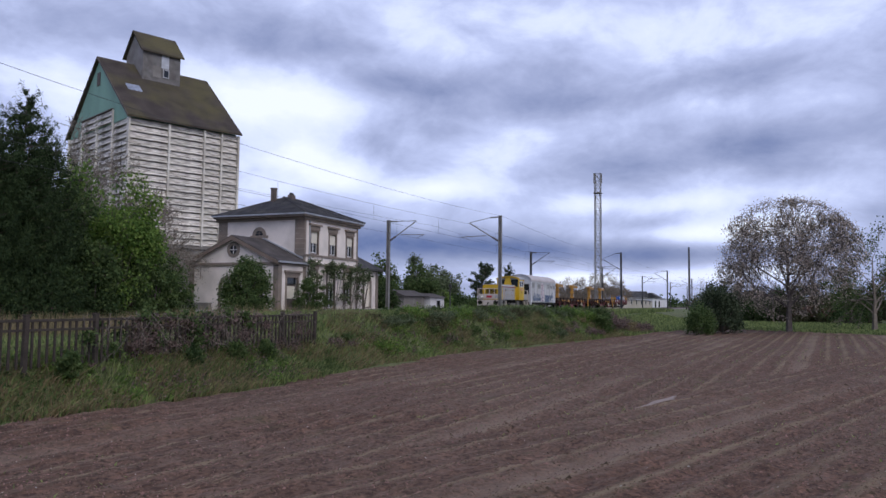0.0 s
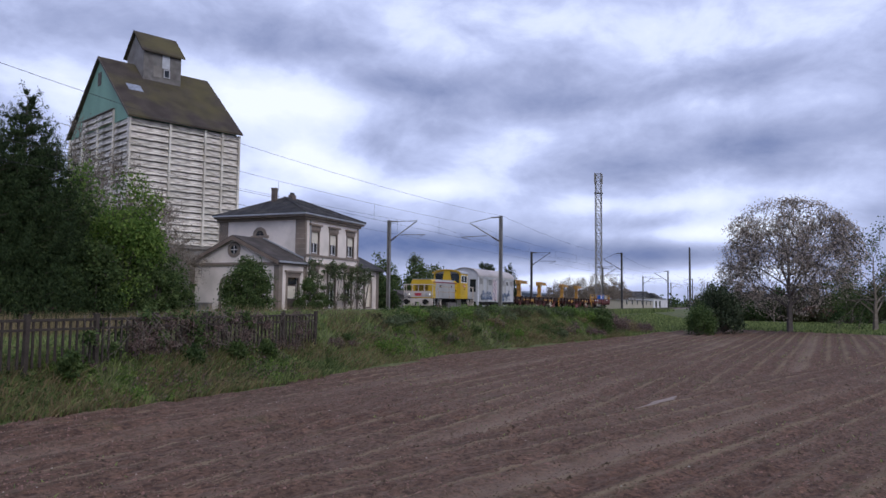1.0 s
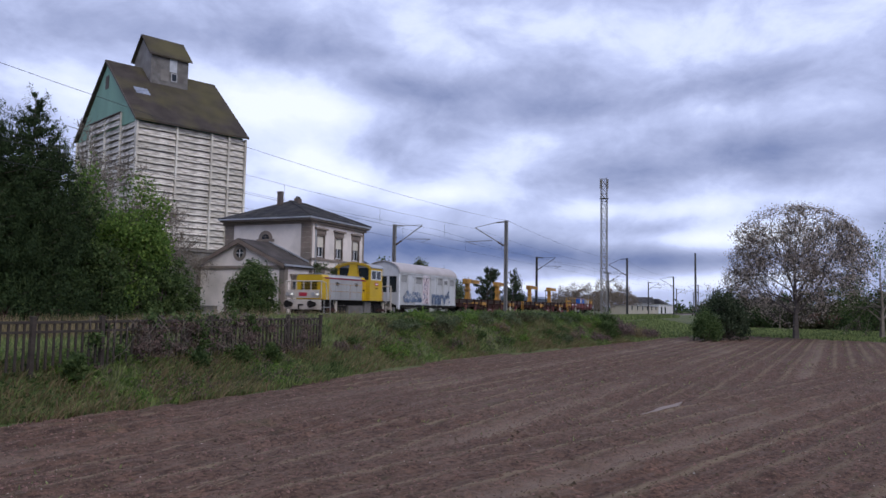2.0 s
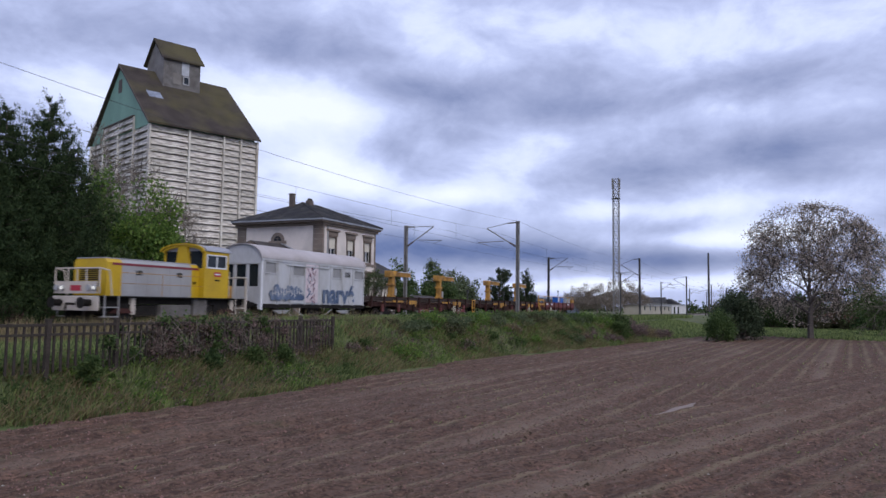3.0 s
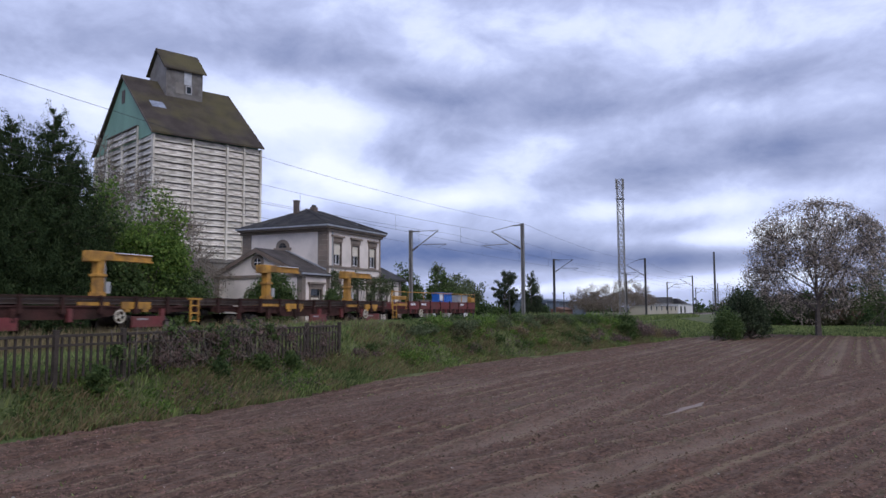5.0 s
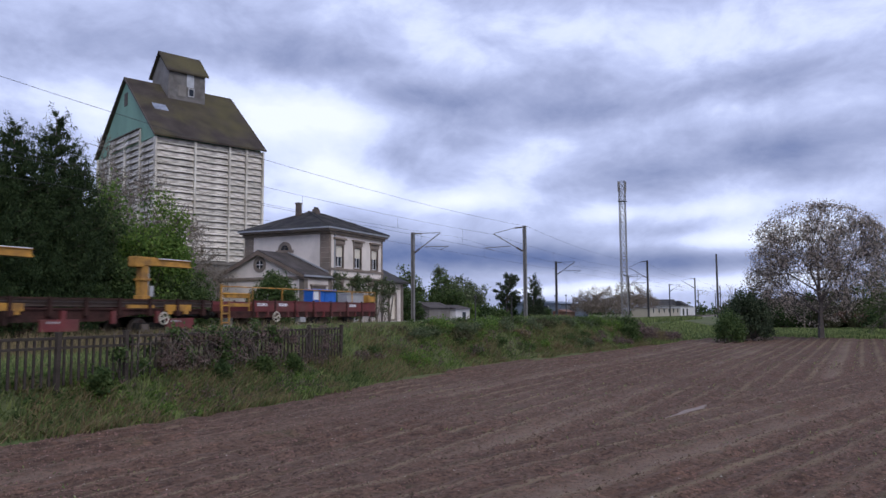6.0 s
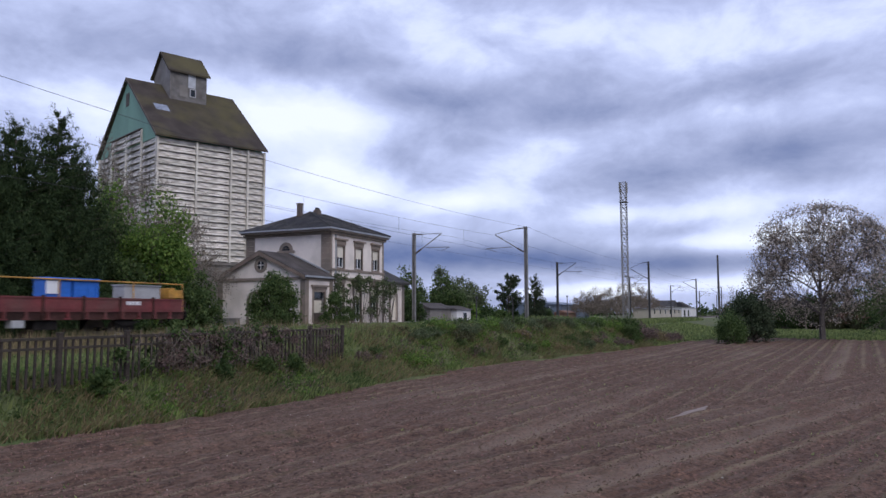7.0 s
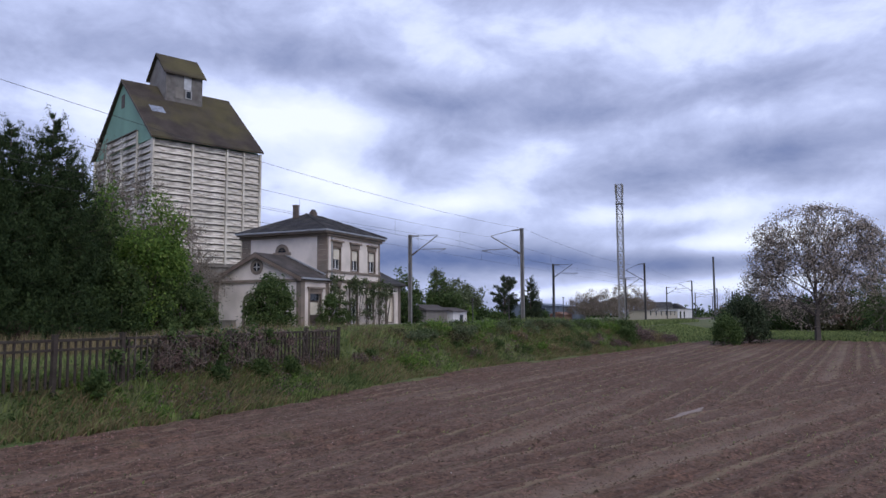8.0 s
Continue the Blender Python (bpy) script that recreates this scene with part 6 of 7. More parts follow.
def bush(name, label, at, size, mat, n=45, per=130, leaf=0.16, category="bush", stems="bark"):
    """A leafy bush: stems and clumps of leaves in an uneven dome."""
    t = thing(name, label, category, pose(*at))
    sx, sy, sz = size
    clumps, segs = [], []
    lump = 0.26 * min(sx, sy, sz) + 0.05
    for _ in range(n):
        while True:
            p = rng.uniform(-1, 1, 3)
            p[2] = rng.uniform(0.0, 1.0)
            if p[0] ** 2 + p[1] ** 2 + (p[2] - 0.15) ** 2 * 1.25 < 1 and rng.random() < 0.35 + 0.65 * np.linalg.norm(p):
                break
        q = p * np.array([sx - lump * 0.7, sy - lump * 0.7, sz - lump * 0.7])
        q[2] += lump * 0.3
        clumps.append((q, lump * rng.uniform(0.7, 1.25)))
        if rng.random() < 0.5:
            segs.append(((rng.uniform(-0.2, 0.2) * sx, rng.uniform(-0.2, 0.2) * sy, 0), tuple(q), 0.03 * sz * 0.5, 0.01))
    st = new("branchwork", limb_mesh("branchwork", segs, stems))
    st.parent = t
    cr = new("foliage", leaf_cloud("foliage", fill(clumps, int(per * 0.95), 0.35), leaf * 0.95, mat, 0.0, 0.6))
    cr.parent = t
    return t


def branch_tree(name, label, at, height, trunk, mat_leaf, leaf, leaves_per_tip, depth=4, spread=0.55, first=0.22, boughs=9, bark="bark", lean=0.0, reach=0.5, crown=None, leader=0.28, taper=0.45, dome=None):
    """A broad tree: trunk, rising boughs forked several times, leaves at the twig ends."""
    t = thing(name, label, "tree", pose(*at))
    segs, tips = [], []
    p = np.array([0, 0, -0.2])
    steps = 7
    r, turn = trunk, 0
    for k in range(steps):
        q = np.array([lean * (k + 1) / steps + rng.normal() * 0.06, rng.normal() * 0.06, height * 0.62 * (k + 1) / steps])
        segs.append((p, q, r, r * 0.84))
        p, r = q, r * 0.84
        if (k + 1) / steps > first * 1.4:
            for _ in range(max(1, boughs // steps + 1)):
                a = rng.uniform(0, 2 * math.pi) if dome is None else 2.4 * turn
                turn += 1
                grow(q, (math.cos(a), math.sin(a), rng.uniform(0.35, 0.95)), height * reach * rng.uniform(0.42, 0.6) * (1.15 - taper * k / steps), r * 0.5, depth - 1, spread, segs, tips, 0.3)
    grow(p, (0, 0, 1), height * leader, r * 0.8, depth - 1, spread, segs, tips)
    tp = np.array(tips)
    kz = height / np.percentile(tp[:, 2], 97)
    kr = kz if crown is None else crown / np.percentile(np.hypot(tp[:, 0], tp[:, 1]), 96)
    k3 = np.array([kr, kr, kz])
    segs = [(np.asarray(a) * k3, np.asarray(b) * k3, c, d) for a, b, c, d in segs]
    tips = [p * k3 for p in tips]
    if dome:
        # outer twigs end on a rounded crown
        centre, axes = np.array([0, 0, dome[0]]), np.array([dome[1], dome[1], dome[2]])

        def rounded(p):
            q = (np.asarray(p) - centre) / axes
            d = np.linalg.norm(q)
            return np.asarray(p) if d < 0.7 or p[2] < 2.0 and d > 1.0 and abs(p[0]) < 1 and abs(p[1]) < 1 else centre + q / d * (0.7 + 0.3 * math.tanh((d - 0.7) / 0.3)) * axes
        segs = [(rounded(a), rounded(b), c, d) for a, b, c, d in segs]
        tips = [rounded(p) for p in tips]
    least = 0.017 if dome else 0.015
    segs = [(a, b, max(c, least), max(d, least * 0.75)) for a, b, c, d in segs]
    tr = new("trunk", limb_mesh("trunk", segs, bark, 4))
    tr.parent = t
    if leaves_per_tip:
        tp = np.array(tips)
        pts = np.repeat(tp, leaves_per_tip, 0) + rng.normal(size=(len(tp) * leaves_per_tip, 3)) * (0.2 if dome else 0.28)
        cr = new("crown", leaf_cloud("crown", pts, leaf, mat_leaf, 0.0, 0.6))
        cr.parent = t
    return t


def blades(name, xs, ys, zs, height, mat, label, lean=0.35, width=0.018, comb=0.0):
    """Grass blades, each a bent strip of two pieces."""
    k = len(xs)
    h = height * rng.uniform(0.5, 1.3, k)
    a = rng.uniform(0, 2 * math.pi, k)
    dx, dy = np.cos(a), np.sin(a)
    b = rng.uniform(0, 2 * math.pi, k)
    if comb:
        b = -math.pi / 2 + rng.normal(size=k) * 1.0
    ln = h * lean * rng.uniform(0.2, 1.6, k)
    w = width * rng.uniform(0.6, 1.4, k)
    root = np.stack([xs, ys, zs - 0.03], 1)
    mid = root + np.stack([np.cos(b) * ln * 0.35, np.sin(b) * ln * 0.35, h * 0.6], 1)
    tip = root + np.stack([np.cos(b) * ln, np.sin(b) * ln, h], 1)
    side = np.stack([dx * w, dy * w, np.zeros(k)], 1)
    v = np.stack([root - side, root + side, mid + side * 0.8, mid - side * 0.8, tip], 1)
    i = np.arange(k)[:, None] * 5
    quads = (i + np.array([0, 1, 2, 3])).tolist()
    tris = (i + np.array([3, 2, 4])).tolist()
    ob = new(name, polys(name, v.reshape(-1, 3).tolist(), quads + tris, mat))
    return tagged(ob, label, "grass", kind="stuff")


def scatter(n, x0, x1, y0, y1, keep=None):
    x, y = rng.uniform(x0, x1, n), rng.uniform(y0, y1, n)
    d = edge_distance(x, y)
    ok = d > 0.0
    if keep is not None:
        ok &= keep(x, y, d)
    x, y = x[ok], y[ok]
    return x, y, ground_z(x, y)


def build_plants():
    for x, y, h, r, n in ((26.5, 34.9, 12.0, 3.0, 620), (24.0, 34.6, 11.1, 2.6, 520), (21.6, 34.8, 11.4, 2.8, 460), (28.2, 35.6, 10.2, 2.3, 420), (25.3, 33.8, 8.4, 2.6, 420), (22.8, 33.6, 8.0, 2.6, 380)):
        cone_tree("conifer_tree", "tall dark green conifer beside the railway", (x, y, -0.3), h, r, "leaf_conifer", n, 46, 0.19, 0.2)
    branch_tree("young_tree", "broad tree in fresh light green leaf", (32.3, 36.2, -0.3), 8.0, 0.16, "leaf_light", 0.20, 13, depth=4, boughs=12, crown=2.9)
    branch_tree("young_tree", "slim tree in green leaf among conifers", (29.9, 34.8, -0.3), 6.3, 0.14, "leaf_mid", 0.20, 14, depth=4, boughs=10, crown=1.9)
    branch_tree("young_tree", "broad tree in fresh light green leaf", (33.4, 35.8, -0.3), 7.0, 0.15, "leaf_light", 0.20, 18, depth=4, boughs=14, crown=3.0, spread=0.65)
    for x, y, h, c in ((37.6, 44.0, 12.0, 4.4), (42.0, 44.6, 11.0, 5.0), (46.0, 45.4, 8.6, 4.6)):
        branch_tree("bare_tree", "nearly bare tree with bronze buds before the silo", (x, y, -0.2), h, 0.15, "leaf_bronze", 0.12, 3, depth=5, boughs=13, bark="bare_twig", spread=0.6, crown=c, reach=0.6, taper=0.3)
    for x, y, sx, sy, sz, m in ((19.5, 33.0, 2.4, 1.3, 3.0, "leaf_dark"), (23.5, 32.8, 2.4, 1.3, 3.2, "leaf_dark"), (27.0, 33.2, 2.2, 1.5, 3.4, "leaf_dark"), (30.2, 33.8, 2.3, 1.5, 3.8, "leaf_dark"), (33.0, 34.2, 2.3, 1.5, 4.1, "leaf_mid"), (35.2, 34.4, 2.2, 1.4, 4.3, "leaf_mid"), (37.2, 34.8, 1.8, 1.4, 4.1, "leaf_mid")):
        bush("hedge_bush", "dense green hedge bush beside the railway", (x, y, -0.35), (sx, sy, sz), m, 70, 130, 0.17)
    for x, y in ((19.5, 31.9), (22.6, 31.9), (25.4, 32.0)):
        bush("low_bush", "dark red low bush under the conifers", (x, y, -0.35), (1.5, 0.6, 1.2), "leaf_purple", 30, 90, 0.14)
    bush("bush", "round green bush before the station wing", (45.7, 35.6, 0.0), (2.6, 1.7, 4.2), "leaf_mid", 120, 150, 0.17)
    bush("bush", "low green bush before the station door", (52.2, 34.4, 0.0), (2.4, 1.0, 2.75), "leaf_mid", 70, 130, 0.15)
    # climbers on the station front
    for i, (x, w, z0, h, dens) in enumerate(((54.0, 0.8, 2.4, 2.0, 18), (56.3, 0.6, 0.8, 3.7, 20), (57.9, 1.2, 3.0, 1.4, 22), (59.4, 0.6, 0.8, 3.6, 18), (60.6, 0.8, 3.0, 1.3, 14), (61.7, 0.5, 0.8, 3.5, 16), (63.0, 0.8, 2.9, 1.3, 14))):
        t = thing("climbing_vine", "leafy green vine climbing the station wall", "vine", pose(x, 35.3, 0.0))
        cl = lumps(dens, (-w, -0.25, z0), (w, 0.3, z0 + h), 0.30)
        fo = new("foliage", leaf_cloud("foliage", fill(cl, 34, 0.2), 0.17, "leaf_grey_haze", 0.0, 0.7))
        fo.parent = t
        st = new("branchwork", limb_mesh("branchwork", [((rng.uniform(-0.2, 0.2), 0.3, -0.1), tuple(c), 0.03, 0.012) for c, _ in cl[:8]], "bark"))
        st.parent = t
    # beyond the station
    # the grey-green crowns are coloured paler to stand in for haze
    for x, y, h, m, c in ((97, 46, 7.2, "leaf_grey_haze", 3.4), (103, 45.5, 6.0, "leaf_grey_haze", 2.8), (108, 46, 5.2, "leaf_grey_haze", 3.2), (91, 43, 5.6, "leaf_mid", 2.6), (84, 45, 5.8, "leaf_mid", 3.0)):
        branch_tree("broadleaf_tree", "leafy green tree behind the railway", (x, y, -0.3), h, 0.16, m, 0.30, 8, depth=4, boughs=9, crown=c)
    for x, y, sx, sz, m in ((73, 38.5, 2.2, 3.4, "leaf_dark"), (77, 42.5, 2.4, 3.6, "leaf_mid"), (93, 42.5, 2.6, 3.4, "leaf_mid"), (98, 43, 2.6, 3.2, "leaf_light"), (104, 43, 3.2, 2.6, "leaf_dark"), (111, 43, 3.0, 2.2, "leaf_mid"), (118, 44, 3.5, 2.4, "leaf_dark"), (126, 43, 3.5, 2.2, "leaf_mid"), (134, 43, 3.5, 2.4, "leaf_dark")):
        bush("bush", "tall green bush behind the railway", (x, y, -0.4), (sx, 1.8, sz), m, 50, 90, 0.26)
    cedar = thing("cedar_tree", "flat-topped dark cedar behind the railway", "tree", pose(115.5, 43.3, -0.3))
    segs, cl = [((0, 0, 0), (0, 0, 7.3), 0.25, 0.06)], []
    for k in range(60):
        z = 2.0 + 5.2 * rng.random()
        a, r = rng.uniform(0, 6.28), (0.5 + 2.6 * (1 - abs(z - 4.6) / 4.2)) * rng.uniform(0.6, 1.0)
        q = (r * math.cos(a), r * math.sin(a), z + 0.45)
        segs.append(((0, 0, z - 0.5), q, 0.05, 0.02))
        for u in (0.45, 0.7, 0.9, 1.0):
            cl.append((np.array([q[0] * u, q[1] * u, z - 0.3 + 0.75 * u]), 0.3))
    o1 = new("trunk", limb_mesh("trunk", segs, "bark"))
    o2 = new("crown", leaf_cloud("crown", fill(cl, 30, 0.2), 0.26, "leaf_fir"))
    o1.parent = o2.parent = cedar
    cone_tree("conifer_tree", "slender dark fir behind the railway", (115.5, 38.9, -0.3), 7.5, 1.7, "leaf_fir", 150, 26, 0.28)
    # right-hand side of the field
    branch_tree("walnut_tree", "broad spreading tree just coming into bronze leaf", (69.0, -1.2, -0.9), 11.0, 0.27, "leaf_pale", 0.13, 4, depth=5, boughs=22, spread=0.5, first=0.16, reach=0.62, bark="walnut_bark", crown=6.3, leader=0.24, taper=0.3, dome=(5.5, 6.3, 5.3))
    branch_tree("walnut_tree", "broad tree in thin green leaf beside another", (78.5, -8.4, -0.9), 8.2, 0.26, "leaf_mid", 0.18, 8, depth=4, boughs=12, spread=0.5, first=0.16, reach=0.6, bark="twig", crown=4.2)
    bush("conifer_bush", "dark spreading conifer at the field's end", (63.8, 3.9, -1.0), (2.0, 1.9, 3.9), "leaf_fir", 110, 110, 0.17)
    bush("bush", "round green bush at the field's end", (60.3, 5.0, -1.05), (1.5, 1.3, 2.0), "leaf_mid", 70, 130, 0.14)
    for x, y, sx, sz, m in ((82, 1.5, 3.0, 2.2, "leaf_dark"), (84, -2.5, 3.5, 2.6, "leaf_mid"), (88, -7, 4.0, 2.9, "leaf_dark"), (92, -12, 4.0, 3.2, "leaf_mid"), (86, 6, 3.0, 2.0, "leaf_dark"), (95, -18, 4, 3.4, "leaf_dark"), (96, 3, 3.5, 3.0, "leaf_dark")):
        bush("hedge_bush", "green hedge bush beyond the meadow", (x * 1.3, y * 1.3, -1.0), (sx * 1.4, sx * 1.1, sz * 1.3), m, 60, 90, 0.28)
    for k in range(13):
        y = 7.5 - 2.6 * k
        x = 104 + 3 * rng.normal()
        bush("hedge_bush", "tall brown-green hedge beyond the meadow", (x, y, -0.9), (2.6 + 0.6 * rng.random(), 2.2, 4.2 + 1.2 * rng.random()), ("leaf_dark", "leaf_hedge", "leaf_hedge")[k % 3], 60, 80, 0.26)
    for x, y, h in ((104, 8, 5.0), (110, 3, 5.2), (118, -3, 5.6), (100, 0, 4.6), (112, -10, 6), (106, -16, 6), (125, 6, 5)):
        branch_tree("bare_tree", "thin bare tree beyond the meadow", (x, y, -0.8), h, 0.10, "leaf_bronze", 0.16, 3, depth=3, boughs=9, bark="twig", crown=2.2)
    for x, y, h in ((168, 43, 5.4), (176, 45, 6.2), (190, 45, 6.0), (206, 46, 7.5), (218, 46, 8.8), (228, 45, 9.2), (238, 45, 8.6), (250, 46, 8)):
        branch_tree("bare_tree", "wide bare brownish tree in the distance", (x, y, -0.3), h, 0.2, "leaf_bronze", 0.25, 7, depth=4, boughs=10, bark="twig", crown=5.0)
    # far woods along the horizon
    cl = []
    for k in range(420):
        a = rng.uniform(radians(-12), radians(48))
        r = rng.uniform(360, 640)
        cl.append((np.array([r * math.cos(a), r * math.sin(a), rng.uniform(0, 3.0)]), rng.uniform(2.0, 5)))
    fw = new("far_woods", leaf_cloud("far_woods", fill(cl, 60, 0.2), 1.6, "leaf_dark"))
    tagged(fw, "dark strip of woods along the horizon", "woods", kind="stuff")


def build_grass():
    x, y, z = scatter(80000, 4, 62, 9, 17.5, lambda x, y, d: d < 5.5)
    blades("bank_grass", x, y, z, 0.22, "grass", "matted green grass on the bank", 0.9, 0.016, -1.0)
    x, y, z = scatter(90000, 4, 62, 9, 17, lambda x, y, d: (d < 4.5) & (soft_noise(x, y, 1.6, 31) > 0.40))
    blades("dry_bank_grass", x, y, z, 0.26, "grass_dry", "yellowed grass on the bank", 1.1, 0.014, -1.0)
    x, y, z = scatter(44000, 4, 48, 14.6, 25)
    blades("verge_grass", x, y, z, 0.28, "grass", "verge grass before the railway", 0.4, 0.022)
    x, y, z = scatter(26000, 52, 135, 15.5, 24)
    blades("rail_verge_grass", x, y, z, 0.5, "grass", "rank green grass beside the far railway", 0.4, 0.045)
    x, y, z = scatter(9000, 6, 36, 20.5, 24.5)
    blades("tall_dry_grass", x, y, z, 0.75, "grass_dry", "tall pale seed grass before the railway", 0.25, 0.012)
    x, y, z = scatter(40000, 52, 100, -18, 14)
    blades("meadow_grass", x, y, z, 0.22, "grass", "short green meadow grass", 0.4, 0.05)
    # leafy herbs that thicken the bank
    for name, mat, n, sz, seed in (("bank_herbs", "leaf_light", 900, 0.075, 41), ("bank_nettles", "leaf_mid", 600, 0.07, 42), ("bank_litter", "dry", 420, 0.06, 43)):
        x, y, z = scatter(n * 9, 6, 57, 9, 17.0, lambda x, y, d: (d > 0.25) & (d < 3.6) & (soft_noise(x, y, 2.6, seed) > 0.5))
        pts = fill([(np.array([a, b, c + 0.04]), rng.uniform(0.08, 0.26)) for a, b, c in zip(x[:n], y[:n], z[:n])], 60, 0.1)
        o = new(name, leaf_cloud(name, pts, sz, mat, 0.3))
        tagged(o, "low herbs and litter on the bank", "plants", kind="stuff")
    # bramble mounds along the top of the bank
    for k in range(46):
        x = 26.5 + 30 * (k + rng.random()) / 46
        yb = 14.9 + 0.5 * rng.normal() - max(0, x - 34) * 0.14
        m = ("leaf_mid", "leaf_grey_haze", "leaf_light", "leaf_mid", "leaf_hedge", "leaf_grey_haze")[int(rng.integers(0, 6))]
        zz = float(ground_z(np.array([x]), np.array([yb]))[0])
        bush("bramble", "low bramble mound on the bank", (x, yb, zz - 0.15), (rng.uniform(0.9, 1.7), 0.9, rng.uniform(0.42, 0.66) * (0.55 if x < 30 else 1.0)), m, 30, 80, 0.085, "bramble", "twig")
    for _ in range(30):
        x = rng.uniform(23, 55)
        yb = 12.9 + rng.uniform(0.4, 1.6) - max(0, x - 33) * 0.15
        zz = float(ground_z(np.array([x]), np.array([yb]))[0])
        bush("bramble", "low bramble mound on the bank slope", (x, yb, zz - 0.14), (rng.uniform(0.5, 1.2), 0.6, rng.uniform(0.3, 0.45)), ("leaf_mid", "dry", "grass_dry", "leaf_light", "dry")[int(rng.integers(0, 5))], 18, 80, 0.075, "bramble", "twig")
    for x, yb, m in ((54.6, 10.6, "dry"), (56.2, 10.3, "dry"), (57.8, 9.9, "grass_dry"), (59.4, 9.6, "dry"), (61.2, 9.3, "dry"), (57.0, 11.4, "dry"), (60.2, 10.8, "dry")):
        zz = float(ground_z(np.array([x]), np.array([yb]))[0])
        bush("bramble", "brown dead bramble mound at the end of the bank", (x, yb, zz - 0.15), (1.2, 0.9, 0.85), m, 34, 90, 0.085, "bramble", "twig")
    bush("bush", "upright green shrub at the end of the bank", (52.3, 10.9, -0.9), (1.2, 0.9, 1.75), "leaf_mid", 50, 110, 0.12)
    # field: clods, stones, seedlings
    n = 130000
    x, y = 5 + 34 * rng.random(n) ** 1.5, rng.uniform(-9, 12.6, n)
    ok = edge_distance(x, y) < -0.1
    x, y = x[ok], y[ok]
    z = field_z(x, y)
    s = rng.uniform(0.010, 0.026, len(x)) * (1 + 1.6 * rng.random(len(x)) ** 8)
    base = np.array([(1, 0, -0.3), (-0.5, 0.87, -0.3), (-0.5, -0.87, -0.3), (0, 0, 0.45)])
    split = rng.random(len(x)) < 0.012
    s = np.where(split, s * 0.6, s)
    v = np.stack([x, y, z], 1)[:, None, :] + base[None] * s[:, None, None] * rng.uniform(0.5, 1.5, (len(x), 4, 1))
    tri = np.array([(0, 1, 3), (1, 2, 3), (2, 0, 3)])
    for name, sel, mat, lab in (("clods", ~split, "clod", "crumbled soil clods on the field"), ("pebbles", split, "stone", "pale pebbles on the field")):
        vv = v[sel]
        f = (np.arange(len(vv))[:, None, None] * 4 + tri[None]).reshape(-1, 3)
        o = new(name, polys(name, vv.reshape(-1, 3).tolist(), f.tolist(), mat))
        tagged(o, lab, "soil", kind="stuff")
    n = 60000
    x, y = 5 + 60 * rng.random(n), rng.uniform(-22, 12, n)
    p, _ = row_phase(x, y)
    ok = (np.abs((p / 0.76) % 1 - 0.5) < 0.10) & (edge_distance(x, y) < -0.3) & (soft_noise(x, y, 5.0, 21) > 0.38)
    x, y = x[ok], y[ok]
    blades("seedlings", x, y, field_z(x, y), 0.07, "grass", "tiny green seedlings along the drilled rows", 0.8, 0.013)


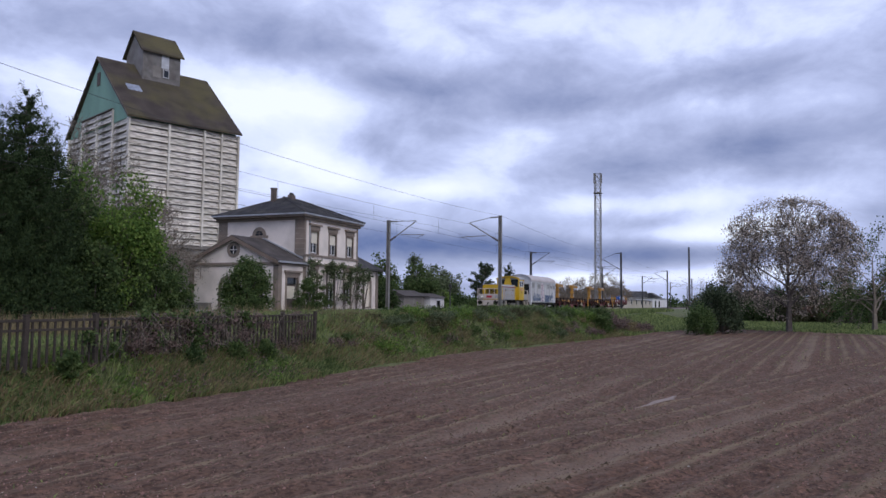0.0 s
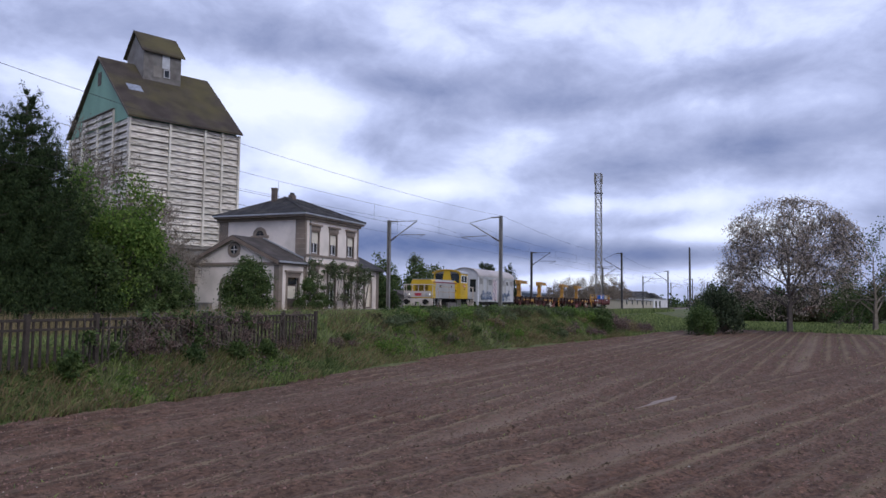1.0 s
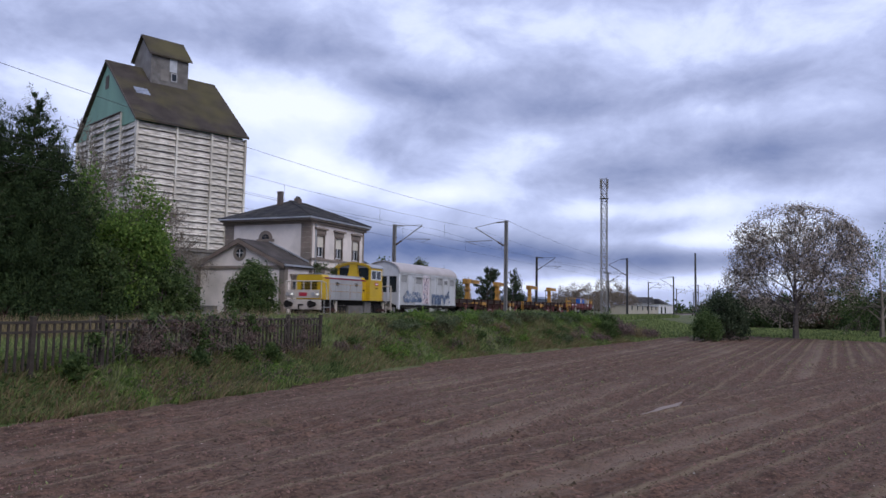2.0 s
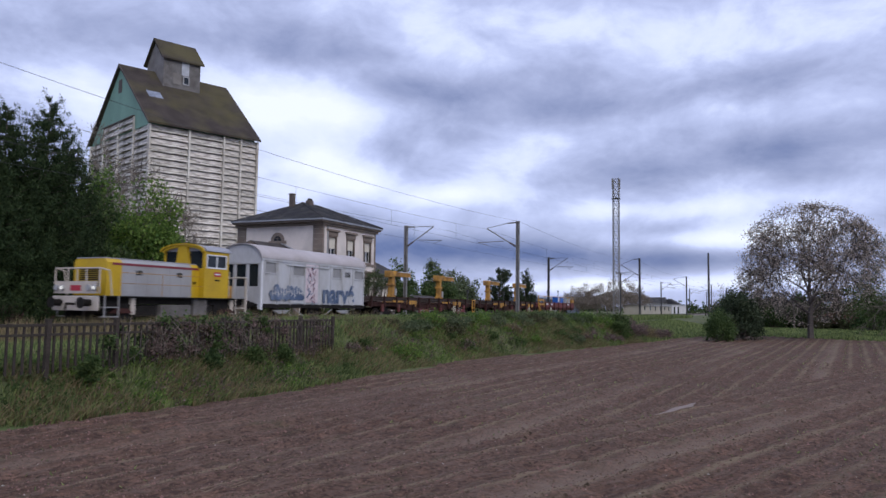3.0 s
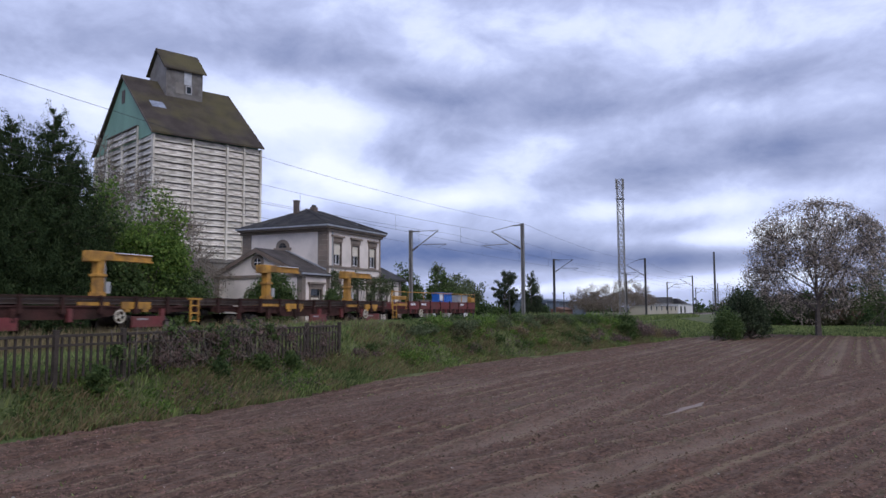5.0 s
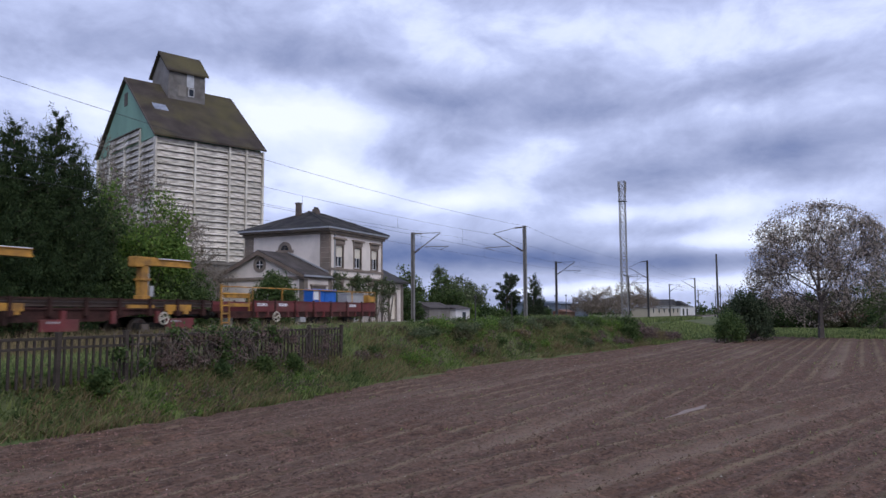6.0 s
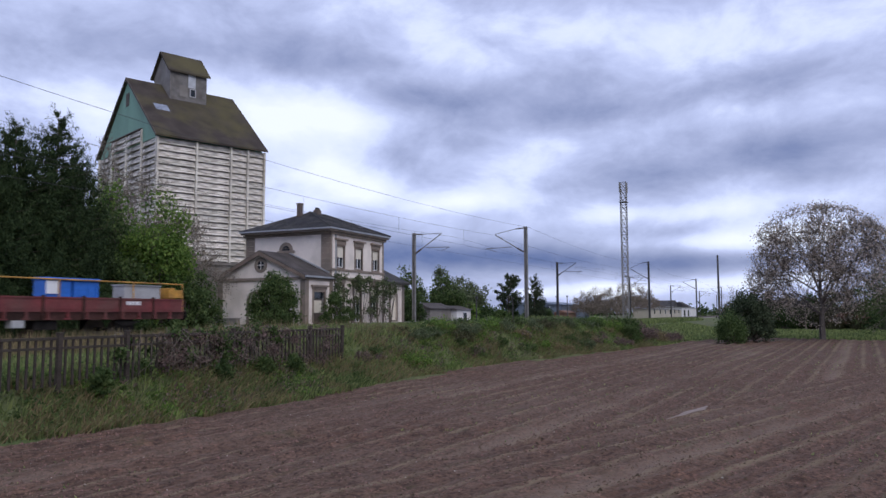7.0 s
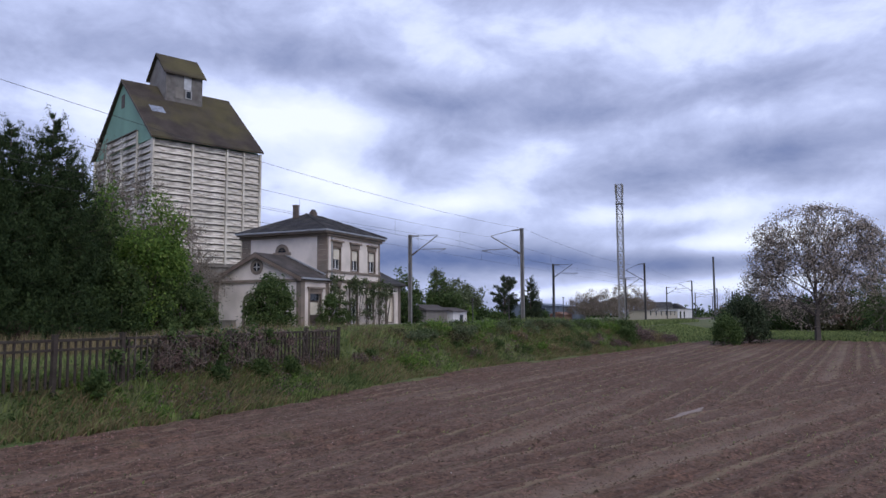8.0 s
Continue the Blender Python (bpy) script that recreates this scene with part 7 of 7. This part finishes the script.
# ---- fence, posts, far buildings ----
def build_fence():
    y, top = 14.2, 0.60
    t = thing("fence", "weathered concrete picket fence, partly overgrown", "fence")
    pb = B()
    box(pb, -0.05, 0.05, -0.05, 0.05, 0, 1.25, 0.012)
    box(pb, -0.06, 0.06, -0.06, 0.06, 1.251, 1.29, 0.012)
    post = None
    xs = [7.40 + 1.8 * k for k in range(9)]
    pm, lm, rm = None, None, None
    for k, x in enumerate(xs):
        zb = top - 1.2
        if post is None:
            post = part("post", pb, "fence", t, at=pose(x, y, zb))
        else:
            again(post, pose(x, y, zb + random.uniform(-0.02, 0.02), random.uniform(-1, 1), random.uniform(-1, 1), 0))
        if k == len(xs) - 1:
            break
        w = 1.64
        if rm is None:
            rm = part("top_rail", boxes((0, w, -0.04, 0.04, 0, 0.06), bevel=0.008), "fence", t, at=pose(x + 0.08, y, top - 0.06))
            lm = part("bottom_rail", boxes((0, w, -0.035, 0.035, 0, 0.05)), "fence", t, at=pose(x + 0.08, y, top - 0.255))
        else:
            again(rm, pose(x + 0.08, y, top - 0.06))
            again(lm, pose(x + 0.08, y, top - 0.255))
        for j in range(9):
            m = pose(x + 0.08 + w * (j + 0.5) / 9, y, top - 1.02, 0, random.uniform(-0.6, 0.6), 0)
            if pm is None:
                pm = part("picket", boxes((-0.022, 0.022, -0.018, 0.018, 0, 0.96)), "fence", t, at=m)
            else:
                again(pm, m)
    # bramble and dead vines over the fence
    for x0, x1, m, n in ((12.2, 13.6, "leaf_mid", 6), (13.7, 18.4, "dry", 72), (14.2, 18.2, "leaf_mid", 34), (18.4, 21.5, "dry", 22)):
        h = thing("fence_creeper", "dense brown dead creeper hanging on the fence" if m == "dry" else "dark ivy climbing through the fence", "creeper")
        cl = lumps(n, (x0, y - 0.22, -0.45), (x1, y + 0.25, top + 0.05), 0.2)
        o = new("foliage", leaf_cloud("foliage", fill(cl, 110, 0.2), 0.075 if m == "dry" else 0.09, m, 0.0, 0.4 if m == "dry" else 0.7))
        o.parent = h
        s = []
        for _ in range(n * 3):
            p = np.array([rng.uniform(x0, x1), y + rng.uniform(-0.25, 0.2), rng.uniform(-0.2, top + 0.12)])
            q = p + np.array([rng.normal() * 0.35, rng.normal() * 0.1, -rng.uniform(0.1, 0.7)])
            s.append((p, q, 0.009, 0.005))
        o = new("branchwork", limb_mesh("branchwork", s, "twig", 3))
        o.parent = h
    for x, z, s, m in ((8.4, -0.5, 0.34, "leaf_mid"), (11.75, -0.6, 0.34, "leaf_mid"), (15.5, -0.7, 0.36, "leaf_dark"), (17.2, -0.65, 0.36, "leaf_mid"), (18.6, -0.65, 0.36, "leaf_mid")):
        bush("herb_clump", "leafy green herb clump at the fence foot", (x, y - 0.45, z), (s * 0.9, s * 0.7, s * 1.5), m, 22, 90, 0.09, "plant")


def lattice_tower(x, y, h, w):
    t = thing("lattice_tower", "slender grey lattice radio tower with antennas", "tower", pose(x, y, 0))
    corners = [(-w / 2, -w / 2), (w / 2, -w / 2), (w / 2, w / 2), (-w / 2, w / 2)]
    for cx, cy in corners:
        bm = B()
        rod(bm, (cx, cy, 0), (cx, cy, h), 0.06, n=6)
        part("leg", bm, "mast", t)
    n = 18
    for s in range(4):
        (ax, ay), (bx, by) = corners[s], corners[(s + 1) % 4]
        bm = B()
        for k in range(n):
            z0, z1 = h * k / n, h * (k + 1) / n
            rod(bm, (ax, ay, z0), (bx, by, z1), 0.045, n=4)
            rod(bm, (bx, by, z0), (ax, ay, z1), 0.045, n=4)
            rod(bm, (ax, ay, z1), (bx, by, z1), 0.045, n=4)
        part("bracing", bm, "mast", t)
    for cx, cy in corners:
        part("antenna", boxes((cx * 1.15 - 0.1, cx * 1.15 + 0.1, cy * 1.15 - 0.07, cy * 1.15 + 0.07, h - 2.2, h + 0.1), bevel=0.03), "mast", t)
    part("platform", boxes((-w * 0.7, w * 0.7, -w * 0.7, w * 0.7, h - 4.4, h - 4.3)), "mast", t)


def small_house(name, label, x, y, lx, ly, wall_h, roof_h, wall, roof, along="x", openings=(), cat="house"):
    t = thing(name, label, cat, pose(x, y, -0.3))
    part("wall", boxes((0, lx, 0, ly, 0, wall_h)), wall, t)
    bm = B()
    if along == "x":
        prism(bm, [(-0.3, wall_h), (ly + 0.3, wall_h), (ly / 2, wall_h + roof_h)], "x", -0.3, lx + 0.3)
    else:
        prism(bm, [(-0.3, wall_h), (lx + 0.3, wall_h), (lx / 2, wall_h + roof_h)], "y", -0.3, ly + 0.3)
    part("roof", bm, roof, t)
    for side, a, b, z0, z1 in openings:
        w = part("window", boxes((a, b, -0.05, -0.003, z0, z1)) if side == "y" else boxes((-0.05, -0.003, a, b, z0, z1)), "glass", t)
        part("window_frame", boxes((a - 0.1, a - 0.003, -0.08, -0.003, z0 - 0.1, z1 + 0.1), (b + 0.003, b + 0.1, -0.08, -0.003, z0 - 0.1, z1 + 0.1)) if side == "y" else boxes((-0.08, -0.003, a - 0.1, a - 0.003, z0 - 0.1, z1 + 0.1), (-0.08, -0.003, b + 0.003, b + 0.1, z0 - 0.1, z1 + 0.1)), "white_wall", w)
    return t


def build_far():
    lattice_tower(165.7, 35.0, 29.7, 1.25)
    pole = thing("lighting_pole", "tall thin dark pole beside the railway", "pole", pose(156, 15.0, -0.6))
    bm = B()
    rod(bm, (0, 0, 0), (0, 0, 12.9), 0.24, 0.17, 10)
    part("shaft", bm, "mast_dark", pole)
    small_house("shed", "small white shed with a dark doorway", 83.6, 38.0, 4.2, 3.4, 1.9, 0.5, "white_wall", "wing_slate", "x", (("y", 1.8, 2.9, 0.1, 1.5),), "shed")
    small_house("lean_to", "low grey lean-to with a slate roof beside a shed", 77.6, 38.6, 5.6, 3.0, 2.0, 0.7, "concrete_dark", "wing_slate", "x", (), "shed")
    small_house("hangar", "low blue-grey sheeted hangar by the railway", 168, 50, 24, 14, 3.4, 0.9, "blue_sheet", "blue_sheet", "x", (("x", 3, 7, 0.2, 3.0),), "hangar")
    small_house("warehouse", "long low cream warehouse with a flat roof", 212, 38, 56, 5, 2.5, 0.2, "cream_wall", "concrete_dark", "x", tuple(("y", 4 + 9 * k, 6 + 9 * k, 1.2, 2.4) for k in range(6)), "warehouse")
    small_house("garage", "low white garage near the railway", 284, 40, 40, 8, 3.4, 0.3, "white_wall", "concrete_dark", "x", (("y", 4, 8, 0.1, 2.6), ("y", 14, 18, 0.1, 2.6)), "garage")
    small_house("house", "distant white house with a grey roof", 330, 50, 9, 8, 4.2, 2.6, "white_wall", "slate", "y", (("y", 2, 3.2, 2.6, 4.2), ("y", 6, 7.2, 2.6, 4.2)))
    small_house("house", "distant white house with a grey roof", 345, 46, 11, 8, 4.0, 2.4, "white_wall", "slate", "x", (("y", 2, 3.2, 2.2, 3.8), ("y", 7, 8.2, 2.2, 3.8)))
    small_house("house", "low building with a reddish tile roof", 103, -7, 9, 5, 0.7, 0.7, "tile_roof", "tile_roof", "x")
    # a reddish mound, stood in for by a low tile-coloured block
    small_house("spoil_shed", "reddish mound before the hangar, built as a low roofed block", 160, 46.5, 7, 3, 1.5, 0.6, "tile_roof", "tile_roof", "x", (), "shed")
    # thin posts at the field's end and along the far lines
    for x, y, h in ((85, 36, 3.5), (99, 36.5, 3.6), (118, 36, 4.2), (124, 36, 4.4), (210, 12, 6), (222, 8, 6), (236, 4, 7), (250, 2, 7), (240, -2, 7), (262, -6, 8), (225, 17, 7.5), (300, 14, 10)):
        p = thing("post", "thin grey post beside the railway", "post", pose(x, y, -0.5))
        bm = B()
        rod(bm, (0, 0, 0), (0, 0, h), 0.09, 0.06, 8)
        part("shaft", bm, "mast_dark", p)
        part("cap", boxes((-0.14, 0.14, -0.14, 0.14, h, h + 0.18)), "mast_dark", p)
    pud = B()
    n = 28
    out = []
    for k in range(n):
        a = 2 * math.pi * k / n
        u, w = 1.3 * math.cos(a) * (1 + 0.2 * math.sin(3 * a)), 0.13 * math.sin(a) * (1 + 0.35 * math.sin(5 * a)) * (0.75 + 0.45 * math.cos(a))
        out.append((18.2 + 0.98 * u + 0.2 * w, 2.47 - 0.2 * u + 0.98 * w))
    prism(pud, out, "z", FIELD_Z - 0.09, FIELD_Z + 0.004)
    solid("puddle", pud, "water", "shallow wet puddle on the field", "puddle", kind="structure")


# ---- build ----
build_ground()
build_railway()
build_station()
build_silo()
build_overhead()
build_train()
build_far()
build_fence()
build_plants()
build_grass()
motions()
